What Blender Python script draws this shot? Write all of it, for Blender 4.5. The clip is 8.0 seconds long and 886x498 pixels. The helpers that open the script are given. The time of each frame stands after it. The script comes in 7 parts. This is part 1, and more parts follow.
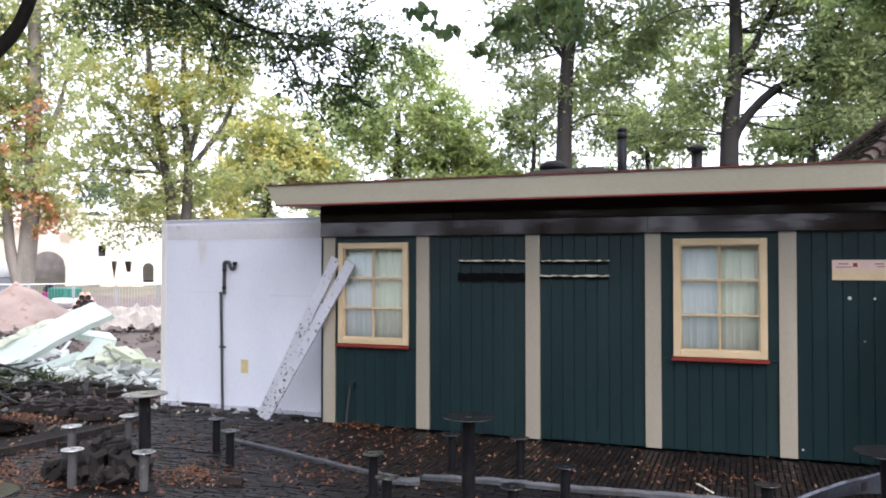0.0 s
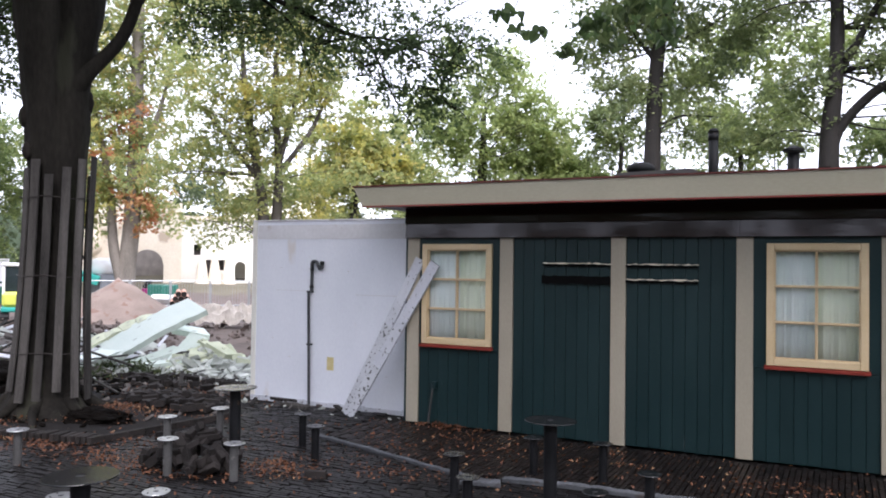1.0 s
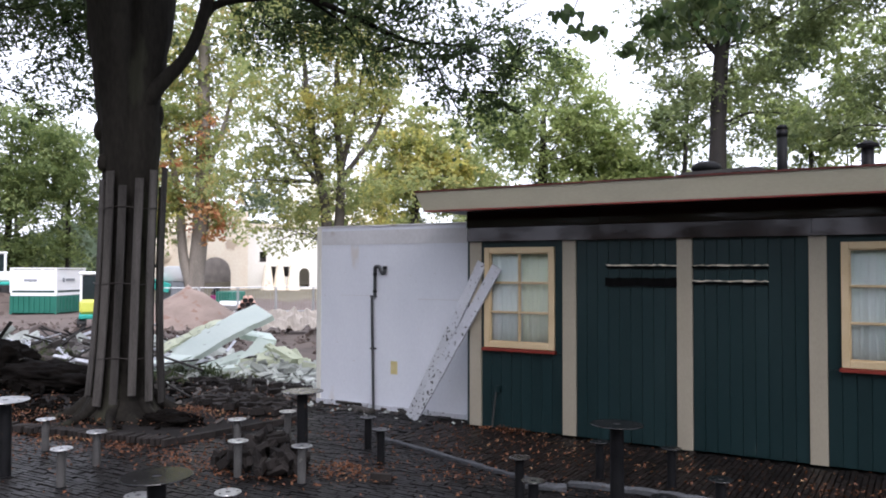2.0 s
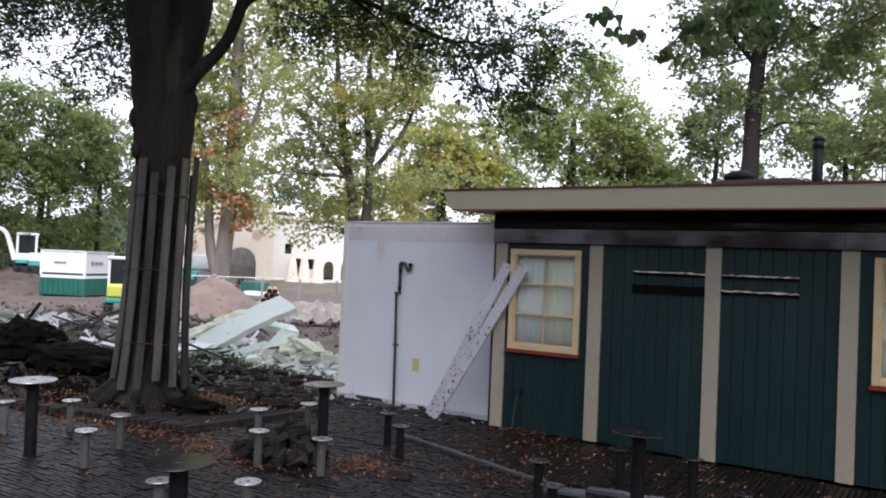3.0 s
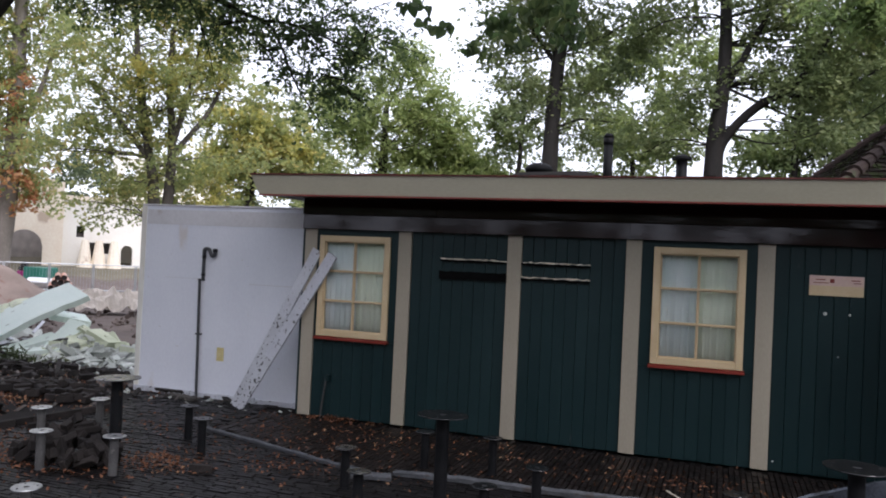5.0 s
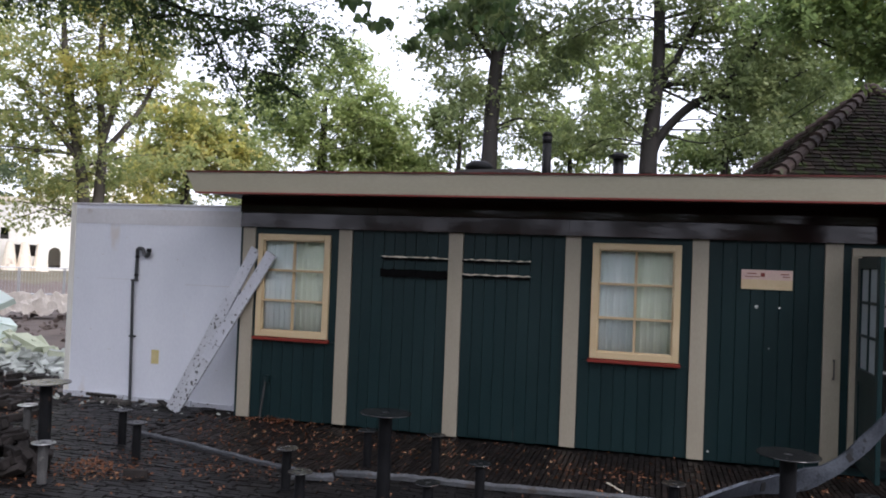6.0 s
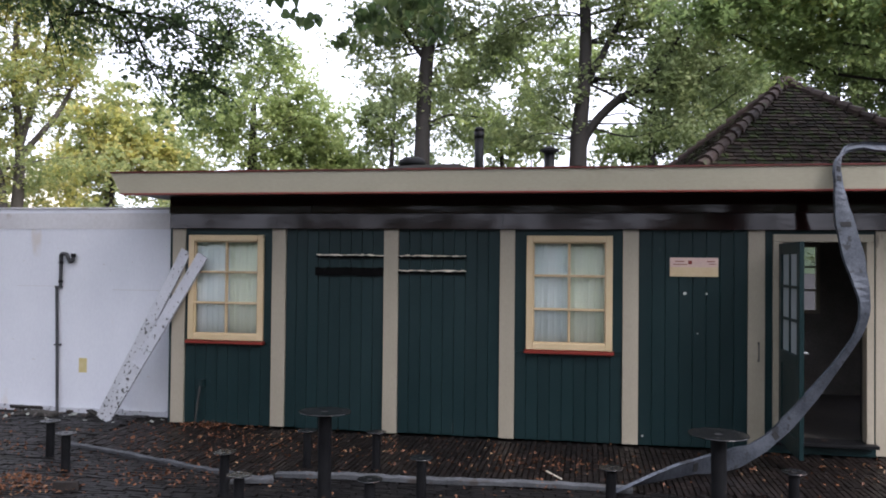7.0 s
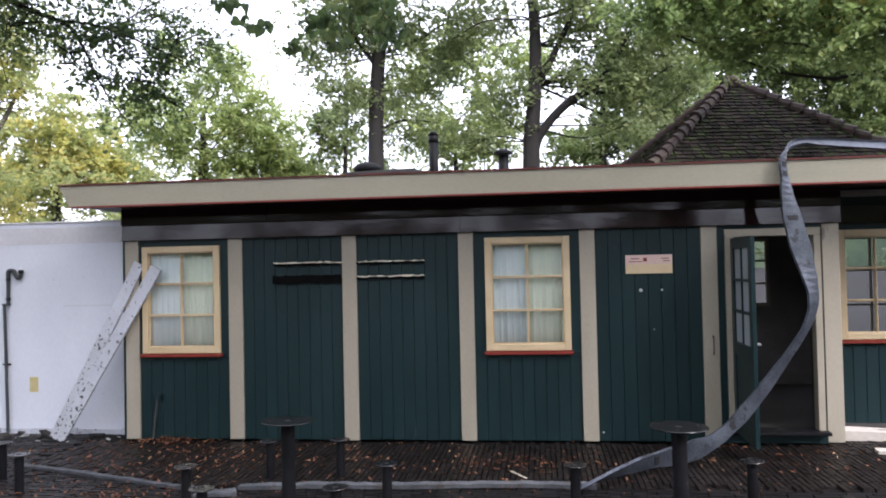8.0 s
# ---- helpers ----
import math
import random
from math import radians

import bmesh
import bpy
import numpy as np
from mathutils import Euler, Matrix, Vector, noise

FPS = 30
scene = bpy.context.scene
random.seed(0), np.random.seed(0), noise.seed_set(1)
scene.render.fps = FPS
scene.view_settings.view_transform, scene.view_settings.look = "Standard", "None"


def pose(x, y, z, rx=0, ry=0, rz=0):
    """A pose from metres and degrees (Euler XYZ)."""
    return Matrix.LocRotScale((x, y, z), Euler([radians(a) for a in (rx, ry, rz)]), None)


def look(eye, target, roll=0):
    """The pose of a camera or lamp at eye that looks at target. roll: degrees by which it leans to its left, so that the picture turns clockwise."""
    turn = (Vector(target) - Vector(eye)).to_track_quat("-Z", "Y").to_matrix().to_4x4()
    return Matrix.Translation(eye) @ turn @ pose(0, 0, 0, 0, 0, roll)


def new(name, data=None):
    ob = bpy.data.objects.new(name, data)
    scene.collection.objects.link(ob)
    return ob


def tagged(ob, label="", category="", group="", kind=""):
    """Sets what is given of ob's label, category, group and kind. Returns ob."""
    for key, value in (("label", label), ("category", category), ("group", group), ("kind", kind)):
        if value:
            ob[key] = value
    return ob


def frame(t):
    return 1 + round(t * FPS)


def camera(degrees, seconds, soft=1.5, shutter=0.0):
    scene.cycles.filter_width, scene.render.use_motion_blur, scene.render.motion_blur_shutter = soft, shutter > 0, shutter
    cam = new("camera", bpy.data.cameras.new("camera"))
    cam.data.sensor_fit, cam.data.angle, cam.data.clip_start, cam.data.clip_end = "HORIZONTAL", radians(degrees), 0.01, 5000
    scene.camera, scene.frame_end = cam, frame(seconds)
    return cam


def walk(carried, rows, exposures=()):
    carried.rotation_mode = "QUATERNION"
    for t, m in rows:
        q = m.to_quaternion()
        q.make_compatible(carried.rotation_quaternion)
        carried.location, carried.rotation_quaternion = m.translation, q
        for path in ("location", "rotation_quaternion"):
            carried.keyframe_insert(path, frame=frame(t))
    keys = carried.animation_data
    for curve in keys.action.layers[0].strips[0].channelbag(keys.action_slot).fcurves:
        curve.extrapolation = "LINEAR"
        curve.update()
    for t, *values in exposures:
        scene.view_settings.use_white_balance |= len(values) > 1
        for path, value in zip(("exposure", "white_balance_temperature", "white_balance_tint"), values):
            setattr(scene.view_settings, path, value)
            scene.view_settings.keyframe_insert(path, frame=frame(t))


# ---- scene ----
cam = camera(58.5, 8.0, soft=1.9)
PATH = [
    (0, (3.536, -8.685, 1.959), (2.83, -6.814, 1.997), -0.0),
    (0.5, (3.538, -8.683, 1.956), (2.731, -6.853, 1.967), 0.7),
    (1, (3.541, -8.693, 1.948), (2.641, -6.907, 1.991), 0.8),
    (1.5, (3.536, -8.697, 1.943), (2.589, -6.936, 1.972), 1.0),
    (1.7, (3.539, -8.7, 1.939), (2.559, -6.956, 1.975), 0.3),
    (2.8, (3.518, -8.726, 1.941), (2.393, -7.074, 2.009), 1.9),
    (3, (3.505, -8.714, 1.942), (2.419, -7.035, 1.99), 2.5),
    (3.5, (3.497, -8.723, 1.952), (2.506, -6.986, 1.974), 3.2),
    (4, (3.509, -8.706, 1.958), (2.626, -6.912, 1.971), 3.6),
    (4.5, (3.509, -8.69, 1.961), (2.755, -6.838, 1.975), 3.2),
    (5, (3.524, -8.681, 1.956), (2.862, -6.794, 1.989), 2.7),
    (5.2, (3.519, -8.668, 1.953), (2.896, -6.768, 1.99), 2.4),
    (6.3, (3.502, -8.661, 1.923), (3.027, -6.719, 1.963), 2.3),
    (6.5, (3.502, -8.669, 1.919), (3.062, -6.718, 1.96), 2.2),
    (7, (3.503, -8.669, 1.91), (3.146, -6.701, 1.947), 0.6),
    (7.5, (3.506, -8.67, 1.897), (3.199, -6.694, 1.947), -0.3),
    (8, (3.482, -8.681, 1.896), (3.235, -6.697, 1.946), -1.2),
]
walk(cam, [(t, look(eye, target, roll)) for t, eye, target, roll in PATH],
     exposures=((0, 1.32, 5900, 20), (1, 0.95, 5900, 20), (1.5, 0.77, 5900, 20), (3, 0.46, 5900, 20), (3.5, 0.22, 5900, 20), (4, 0.2, 5900, 20), (5, 0.28, 5900, 20),
                (6.5, 0.7, 5900, 20), (7, 0.9, 5900, 20), (8, 1.19, 5900, 20)))

# ---------- world and light ----------
world = bpy.data.worlds.new("overcast_sky")
scene.world = world
world.use_nodes = True
wn, wl = world.node_tree.nodes, world.node_tree.links
wn.clear()
sky = wn.new("ShaderNodeTexSky")
sky.sky_type, sky.sun_disc = "NISHITA", False
sky.sun_elevation, sky.sun_rotation = radians(40), radians(135)
sky.dust_density, sky.air_density = 3.0, 1.0
pale = wn.new("ShaderNodeHueSaturation")
pale.inputs["Saturation"].default_value = 0.42
wb = wn.new("ShaderNodeBackground")
wb.inputs["Strength"].default_value = 0.06
wo = wn.new("ShaderNodeOutputWorld")
wl.new(sky.outputs[0], pale.inputs["Color"])
wl.new(pale.outputs[0], wb.inputs["Color"])
# a white cloud sheet over the whole sky, added to the clear sky behind it
cloud = wn.new("ShaderNodeBackground")
cloud.inputs["Color"].default_value, cloud.inputs["Strength"].default_value = (0.97, 0.985, 1.0, 1), 1.15
both = wn.new("ShaderNodeAddShader")
wl.new(wb.outputs[0], both.inputs[0])
wl.new(cloud.outputs[0], both.inputs[1])
wl.new(both.outputs[0], wo.inputs["Surface"])
sun_data = bpy.data.lights.new("sun", "SUN")
sun_data.energy, sun_data.angle, sun_data.color = 1.9, radians(24), (1.0, 0.95, 0.88)
sun = new("sun", sun_data)
sun.matrix_world = look((40 * math.sin(radians(135)), 40 * math.cos(radians(135)), 33.6), (0, 0, 0))

# ---------- materials ----------


def mat(name, c1, c2, rough=0.7, scale=2.0, fine=45.0, bump=0.25, metal=0.0, rnd=0.0, island=0.0, spec=0.5,
        stretch=(1, 1, 1), spots=None, coat=0.0, rspread=0.12, bdist=0.004):
    """A surface that varies between two colours at two scales, with fine relief; spots: (colour, scale, threshold)."""
    m = bpy.data.materials.new(name)
    m.use_nodes = True
    n, k = m.node_tree.nodes, m.node_tree.links
    p = n["Principled BSDF"]
    pos = n.new("ShaderNodeNewGeometry")
    mp = n.new("ShaderNodeMapping")
    mp.inputs["Scale"].default_value = stretch
    k.new(pos.outputs["Position"], mp.inputs["Vector"])
    big = n.new("ShaderNodeTexNoise")
    big.inputs["Scale"].default_value, big.inputs["Detail"].default_value = scale, 5
    small = n.new("ShaderNodeTexNoise")
    small.inputs["Scale"].default_value, small.inputs["Detail"].default_value = fine, 4
    for q in (big, small):
        k.new(mp.outputs[0], q.inputs["Vector"])
    add = n.new("ShaderNodeMath")
    add.operation = "MULTIPLY_ADD"
    add.inputs[1].default_value, add.inputs[2].default_value = 0.45, 0.0
    k.new(small.outputs["Fac"], add.inputs[0])
    s2 = n.new("ShaderNodeMath")
    s2.operation = "MULTIPLY_ADD"
    s2.inputs[1].default_value = 0.75
    k.new(big.outputs["Fac"], s2.inputs[0])
    k.new(add.outputs[0], s2.inputs[2])
    ramp = n.new("ShaderNodeMapRange")
    ramp.inputs["From Min"].default_value, ramp.inputs["From Max"].default_value = 0.38, 0.82
    k.new(s2.outputs[0], ramp.inputs["Value"])
    mix = n.new("ShaderNodeMix")
    mix.data_type = "RGBA"
    mix.inputs["A"].default_value, mix.inputs["B"].default_value = (*c1, 1), (*c2, 1)
    k.new(ramp.outputs[0], mix.inputs["Factor"])
    out = mix.outputs["Result"]
    if spots:
        sc, ss, st = spots
        sn = n.new("ShaderNodeTexNoise")
        sn.inputs["Scale"].default_value, sn.inputs["Detail"].default_value = ss, 6
        k.new(mp.outputs[0], sn.inputs["Vector"])
        sr = n.new("ShaderNodeMapRange")
        sr.inputs["From Min"].default_value, sr.inputs["From Max"].default_value = st, st + 0.06
        k.new(sn.outputs["Fac"], sr.inputs["Value"])
        sm = n.new("ShaderNodeMix")
        sm.data_type = "RGBA"
        sm.inputs["B"].default_value = (*sc, 1)
        k.new(sr.outputs[0], sm.inputs["Factor"])
        k.new(out, sm.inputs["A"])
        out = sm.outputs["Result"]
    if rnd or island:
        src = n.new("ShaderNodeObjectInfo").outputs["Random"] if rnd else pos.outputs["Random Per Island"]
        hv = n.new("ShaderNodeHueSaturation")
        mr = n.new("ShaderNodeMapRange")
        a = rnd or island
        mr.inputs["To Min"].default_value, mr.inputs["To Max"].default_value = 1 - a, 1 + a
        k.new(src, mr.inputs["Value"])
        k.new(mr.outputs[0], hv.inputs["Value"])
        k.new(out, hv.inputs["Color"])
        out = hv.outputs["Color"]
    k.new(out, p.inputs["Base Color"])
    rr = n.new("ShaderNodeMapRange")
    rr.inputs["To Min"].default_value, rr.inputs["To Max"].default_value = max(rough - rspread, 0.03), min(rough + rspread, 1)
    k.new(big.outputs["Fac"], rr.inputs["Value"])
    k.new(rr.outputs[0], p.inputs["Roughness"])
    p.inputs["Metallic"].default_value = metal
    p.inputs["Specular IOR Level"].default_value = spec
    p.inputs["Coat Weight"].default_value = coat
    if bump:
        b = n.new("ShaderNodeBump")
        b.inputs["Strength"].default_value, b.inputs["Distance"].default_value = bump, bdist
        k.new(s2.outputs[0], b.inputs["Height"])
        k.new(b.outputs[0], p.inputs["Normal"])
    return m


def leaf_mat(name, ca, cb, cc, through_light=0.35, rough=0.5, middle=0.6):
    """Leaves: each one its own tint between three colours, letting some light through."""
    m = bpy.data.materials.new(name)
    m.use_nodes = True
    n, k = m.node_tree.nodes, m.node_tree.links
    p = n["Principled BSDF"]
    g = n.new("ShaderNodeNewGeometry")
    cr = n.new("ShaderNodeValToRGB")
    el = cr.color_ramp.elements
    el[0].color, el[0].position = (*ca, 1), 0.0
    el[1].color, el[1].position = (*cc, 1), 1.0
    mid = el.new(middle)
    mid.color = (*cb, 1)
    nz = n.new("ShaderNodeTexNoise")
    nz.inputs["Scale"].default_value, nz.inputs["Detail"].default_value = 1.1, 3
    k.new(g.outputs["Position"], nz.inputs["Vector"])
    am = n.new("ShaderNodeMath")
    am.operation = "MULTIPLY_ADD"
    am.inputs[1].default_value = 0.55
    k.new(g.outputs["Random Per Island"], am.inputs[0])
    sc = n.new("ShaderNodeMapRange")
    sc.inputs["From Min"].default_value, sc.inputs["From Max"].default_value = 0.3, 0.75
    sc.inputs["To Max"].default_value = 0.55
    k.new(nz.outputs["Fac"], sc.inputs["Value"])
    k.new(sc.outputs[0], am.inputs[2])
    k.new(am.outputs[0], cr.inputs["Fac"])
    k.new(cr.outputs[0], p.inputs["Base Color"])
    p.inputs["Roughness"].default_value = rough
    tr = n.new("ShaderNodeBsdfTranslucent")
    k.new(cr.outputs[0], tr.inputs["Color"])
    mx = n.new("ShaderNodeMixShader")
    mx.inputs["Fac"].default_value = through_light
    k.new(p.outputs[0], mx.inputs[1])
    k.new(tr.outputs[0], mx.inputs[2])
    k.new(mx.outputs[0], n["Material Output"].inputs["Surface"])
    return m


def glass_mat(name, tint=(0.98, 0.99, 0.99)):
    """Thin window glass: clear straight on, glossy at a slant."""
    m = bpy.data.materials.new(name)
    m.use_nodes = True
    n, k = m.node_tree.nodes, m.node_tree.links
    n.remove(n["Principled BSDF"])
    t = n.new("ShaderNodeBsdfTransparent")
    t.inputs["Color"].default_value = (*tint, 1)
    gl = n.new("ShaderNodeBsdfGlossy")
    gl.inputs["Roughness"].default_value = 0.03
    fr = n.new("ShaderNodeFresnel")
    fr.inputs["IOR"].default_value = 1.55
    mx = n.new("ShaderNodeMixShader")
    k.new(fr.outputs[0], mx.inputs["Fac"])
    k.new(t.outputs[0], mx.inputs[1])
    k.new(gl.outputs[0], mx.inputs[2])
    k.new(mx.outputs[0], n["Material Output"].inputs["Surface"])
    return m


TEAL = mat("teal_paint", (0.0078, 0.022, 0.0238), (0.0128, 0.0318, 0.0332), 0.4, 1.5, 70, 0.15, rnd=0.09, spec=0.3, stretch=(1, 1, 0.25),
           spots=((0.05, 0.07, 0.07), 9, 0.72))
TEAL_TRIM = mat("teal_trim_paint", (0.0066, 0.0212, 0.023), (0.0105, 0.0282, 0.0296), 0.4, 1.5, 60, 0.1, spec=0.3)
BEIGE = mat("beige_paint", (0.34, 0.3, 0.225), (0.44, 0.39, 0.3), 0.5, 2.0, 60, 0.12, rnd=0.05, stretch=(1, 1, 0.35),
            spots=((0.2, 0.17, 0.13), 6, 0.7))
BEIGE_FASCIA = mat("beige_fascia_paint", (0.325, 0.298, 0.215), (0.405, 0.372, 0.275), 0.45, 1.2, 50, 0.1, stretch=(0.4, 1, 1),
                   spots=((0.22, 0.18, 0.14), 5, 0.71))
CREAM = mat("cream_yellow_paint", (0.6, 0.45, 0.25), (0.7, 0.56, 0.35), 0.4, 3, 60, 0.08, spots=((0.42, 0.28, 0.13), 11, 0.71))
RED = mat("red_brown_paint", (0.17, 0.02, 0.012), (0.25, 0.032, 0.018), 0.42, 3, 50, 0.1)
BROWN = mat("dark_brown_gloss_paint", (0.0150, 0.0062, 0.0058), (0.0290, 0.0128, 0.0115), 0.07, 1.2, 8, 0.5, spec=0.32, stretch=(0.25, 1, 1),
            rnd=0.15, rspread=0.03)
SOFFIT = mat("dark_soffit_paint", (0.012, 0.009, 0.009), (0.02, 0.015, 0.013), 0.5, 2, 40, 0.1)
BITUMEN = mat("roof_bitumen", (0.025, 0.022, 0.022), (0.05, 0.045, 0.042), 0.85, 2, 80, 0.5, spots=((0.04, 0.06, 0.02), 3, 0.62))
PLASTER = mat("weathered_white_plaster", (0.73, 0.745, 0.8), (0.83, 0.845, 0.89), 0.75, 1.3, 40, 0.3, stretch=(1, 1, 0.5),
              spots=((0.7, 0.665, 0.645), 1.6, 0.63))
PLASTER_TOP = mat("stained_grey_plaster_band", (0.6, 0.585, 0.585), (0.75, 0.74, 0.75), 0.8, 3, 40, 0.4, stretch=(0.5, 1, 0.5),
                  spots=((0.5, 0.45, 0.41), 4, 0.6))
YELLOWED = mat("yellowed_patch", (0.6, 0.5, 0.2), (0.7, 0.6, 0.32), 0.8, 12, 60, 0.2)
DARK_STEEL = mat("dark_painted_steel", (0.0052, 0.0052, 0.006), (0.0155, 0.0155, 0.0165), 0.5, 4, 80, 0.25, metal=0.1, spec=0.14,
                 spots=((0.07, 0.045, 0.03), 8, 0.66))
WORN_STEEL = mat("galvanised_worn_steel", (0.3, 0.3, 0.3), (0.5, 0.5, 0.5), 0.35, 7, 80, 0.15, metal=0.85, rnd=0.15,
                 spots=((0.1, 0.08, 0.07), 9, 0.6))
GREY_STEEL = mat("grey_painted_post_steel", (0.06, 0.058, 0.056), (0.13, 0.125, 0.12), 0.55, 5, 70, 0.25, metal=0.3, rnd=0.2,
                 spots=((0.16, 0.15, 0.14), 12, 0.66))
DISC_STEEL = mat("dull_table_disc_steel", (0.014, 0.014, 0.0148), (0.045, 0.044, 0.043), 0.22, 5, 80, 0.2, metal=0.7,
                 spots=((0.05, 0.035, 0.03), 7, 0.62))
GUTTER = mat("bent_zinc", (0.03, 0.035, 0.045), (0.12, 0.133, 0.157), 0.4, 5, 50, 0.4, metal=0.45, spots=((0.04, 0.042, 0.047), 13, 0.6))
WHITE_STRIP = mat("scuffed_white_strip", (0.04, 0.0415, 0.044), (0.11, 0.113, 0.12), 0.6, 4, 50, 0.3, spots=((0.06, 0.05, 0.045), 6, 0.58))
DULL_STRIP = mat("dull_grey_zinc_strip", (0.03, 0.0315, 0.035), (0.1, 0.104, 0.113), 0.6, 5, 50, 0.3, metal=0.15)
PEELING = mat("peeling_white_paint", (0.5, 0.51, 0.55), (0.64, 0.65, 0.69), 0.6, 3, 40, 0.3, spots=((0.08, 0.075, 0.07), 26, 0.615),
              stretch=(1, 1, 0.8))
FLAKED = mat("flaked_white_paint", (0.45, 0.455, 0.48), (0.6, 0.61, 0.64), 0.65, 3, 40, 0.5, spots=((0.06, 0.056, 0.053), 24, 0.565))
ROOF_EDGE = mat("weathered_roof_edge", (0.075, 0.018, 0.013), (0.16, 0.03, 0.02), 0.65, 4, 40, 0.4, spots=((0.025, 0.02, 0.017), 6, 0.6))
CHAR = mat("charred_timber", (0.0018, 0.0018, 0.0021), (0.0060, 0.0054, 0.0054), 0.85, 8, 60, 0.7, spec=0.08)
RAWEDGE = mat("pale_split_timber", (0.62, 0.54, 0.41), (0.8, 0.72, 0.58), 0.7, 8, 60, 0.4, spots=((0.05, 0.04, 0.03), 9, 0.66))
SIGN = mat("faded_pale_board", (0.62, 0.42, 0.4), (0.72, 0.55, 0.45), 0.6, 4, 40, 0.1, spots=((0.45, 0.2, 0.22), 9, 0.7))
SIGN_LOW = mat("faded_yellow_board", (0.62, 0.47, 0.26), (0.7, 0.56, 0.36), 0.6, 4, 40, 0.1)
FILLER = mat("pale_filler", (0.4, 0.42, 0.4), (0.55, 0.56, 0.53), 0.8, 20, 80, 0.3)
CURTAIN = mat("pale_curtain_cloth", (0.82, 0.93, 0.9), (0.92, 0.97, 0.95), 0.9, 2.5, 60, 0.2, stretch=(3, 1, 0.4))
CURTAIN2 = mat("yellowish_curtain_cloth", (0.86, 0.94, 0.74), (0.94, 0.97, 0.84), 0.9, 2.5, 60, 0.2, stretch=(3, 1, 0.4))
DARKROOM = mat("dark_interior_paint", (0.1386, 0.1247, 0.1155), (0.2772, 0.2541, 0.2310), 0.7, 2, 40, 0.1)
ROOMFLOOR = mat("dark_interior_floor", (0.05, 0.044, 0.04), (0.11, 0.098, 0.088), 0.5, 4, 40, 0.1)
GLASS = glass_mat("window_glass")
TINTED = mat("dark_tinted_cab_glass", (0.012, 0.018, 0.02), (0.03, 0.04, 0.042), 0.08, 2, 20, 0.0, rspread=0.03)
FROST = mat("frosted_pane_glass", (0.3, 0.35, 0.37), (0.42, 0.47, 0.5), 0.35, 3, 40, 0.05)
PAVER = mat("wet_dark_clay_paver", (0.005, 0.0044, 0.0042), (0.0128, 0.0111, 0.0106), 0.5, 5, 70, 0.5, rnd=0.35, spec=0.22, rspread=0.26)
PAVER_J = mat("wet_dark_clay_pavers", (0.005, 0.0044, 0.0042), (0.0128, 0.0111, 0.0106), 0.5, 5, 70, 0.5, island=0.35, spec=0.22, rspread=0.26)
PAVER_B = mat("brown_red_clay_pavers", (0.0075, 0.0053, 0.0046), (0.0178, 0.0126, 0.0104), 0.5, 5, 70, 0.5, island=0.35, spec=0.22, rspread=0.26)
LOOSE = mat("loose_clay_brick", (0.012, 0.0102, 0.009), (0.036, 0.03, 0.027), 0.8, 6, 70, 0.4, spec=0.2, rnd=0.4)
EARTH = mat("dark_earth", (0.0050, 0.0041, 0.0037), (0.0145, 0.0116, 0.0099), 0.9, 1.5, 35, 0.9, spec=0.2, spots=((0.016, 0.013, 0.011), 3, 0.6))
SAND = mat("pinkish_building_sand", (0.18, 0.132, 0.107), (0.29, 0.225, 0.186), 0.9, 1.5, 30, 0.6, spots=((0.2, 0.12, 0.09), 2.5, 0.6))
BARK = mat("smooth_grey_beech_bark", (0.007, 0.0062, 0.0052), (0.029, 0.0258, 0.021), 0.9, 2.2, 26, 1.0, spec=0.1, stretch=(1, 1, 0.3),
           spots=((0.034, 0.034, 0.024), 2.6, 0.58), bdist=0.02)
MAPLE_BARK = mat("grey_brown_maple_bark", (0.05, 0.043, 0.036), (0.12, 0.105, 0.088), 0.85, 4, 30, 0.8, stretch=(2, 2, 0.4), bdist=0.01)
PIPE_GREY = mat("weathered_grey_pipe", (0.028, 0.029, 0.031), (0.085, 0.087, 0.09), 0.5, 4, 60, 0.2, spec=0.4)
BLUE_STEEL = mat("blue_machine_paint", (0.05, 0.07, 0.3), (0.08, 0.1, 0.38), 0.45, 2, 20, 0.05)
BARK2 = mat("furrowed_dark_bark", (0.010, 0.0082, 0.007), (0.028, 0.0235, 0.0198), 0.85, 4, 30, 1.0, stretch=(2, 2, 0.4), bdist=0.015)
PALEBARK = mat("pale_beech_bark", (0.11, 0.096, 0.079), (0.22, 0.196, 0.165), 0.8, 2, 20, 0.5, stretch=(1, 1, 0.4))
SLAT = mat("grey_weathered_slat", (0.022, 0.02, 0.018), (0.105, 0.096, 0.087), 0.8, 3, 60, 0.6, spec=0.15, rnd=0.5, stretch=(3, 3, 0.25))
WIRE = mat("rusty_wire", (0.03, 0.025, 0.022), (0.06, 0.05, 0.045), 0.6, 8, 60, 0.1, metal=0.6)
FOAM = mat("pale_mint_foam_board", (0.68, 0.77, 0.7), (0.77, 0.84, 0.77), 0.75, 2, 30, 0.3, rnd=0.08)
FOAM2 = mat("yellowed_foam_scrap", (0.48, 0.52, 0.36), (0.62, 0.64, 0.48), 0.8, 3, 30, 0.3, rnd=0.15)
SCRAP = mat("broken_white_scrap", (0.36, 0.38, 0.345), (0.56, 0.58, 0.53), 0.8, 4, 40, 0.3, island=0.3)
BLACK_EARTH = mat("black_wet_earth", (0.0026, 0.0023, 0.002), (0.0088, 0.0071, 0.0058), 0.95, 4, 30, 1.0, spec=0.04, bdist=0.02)
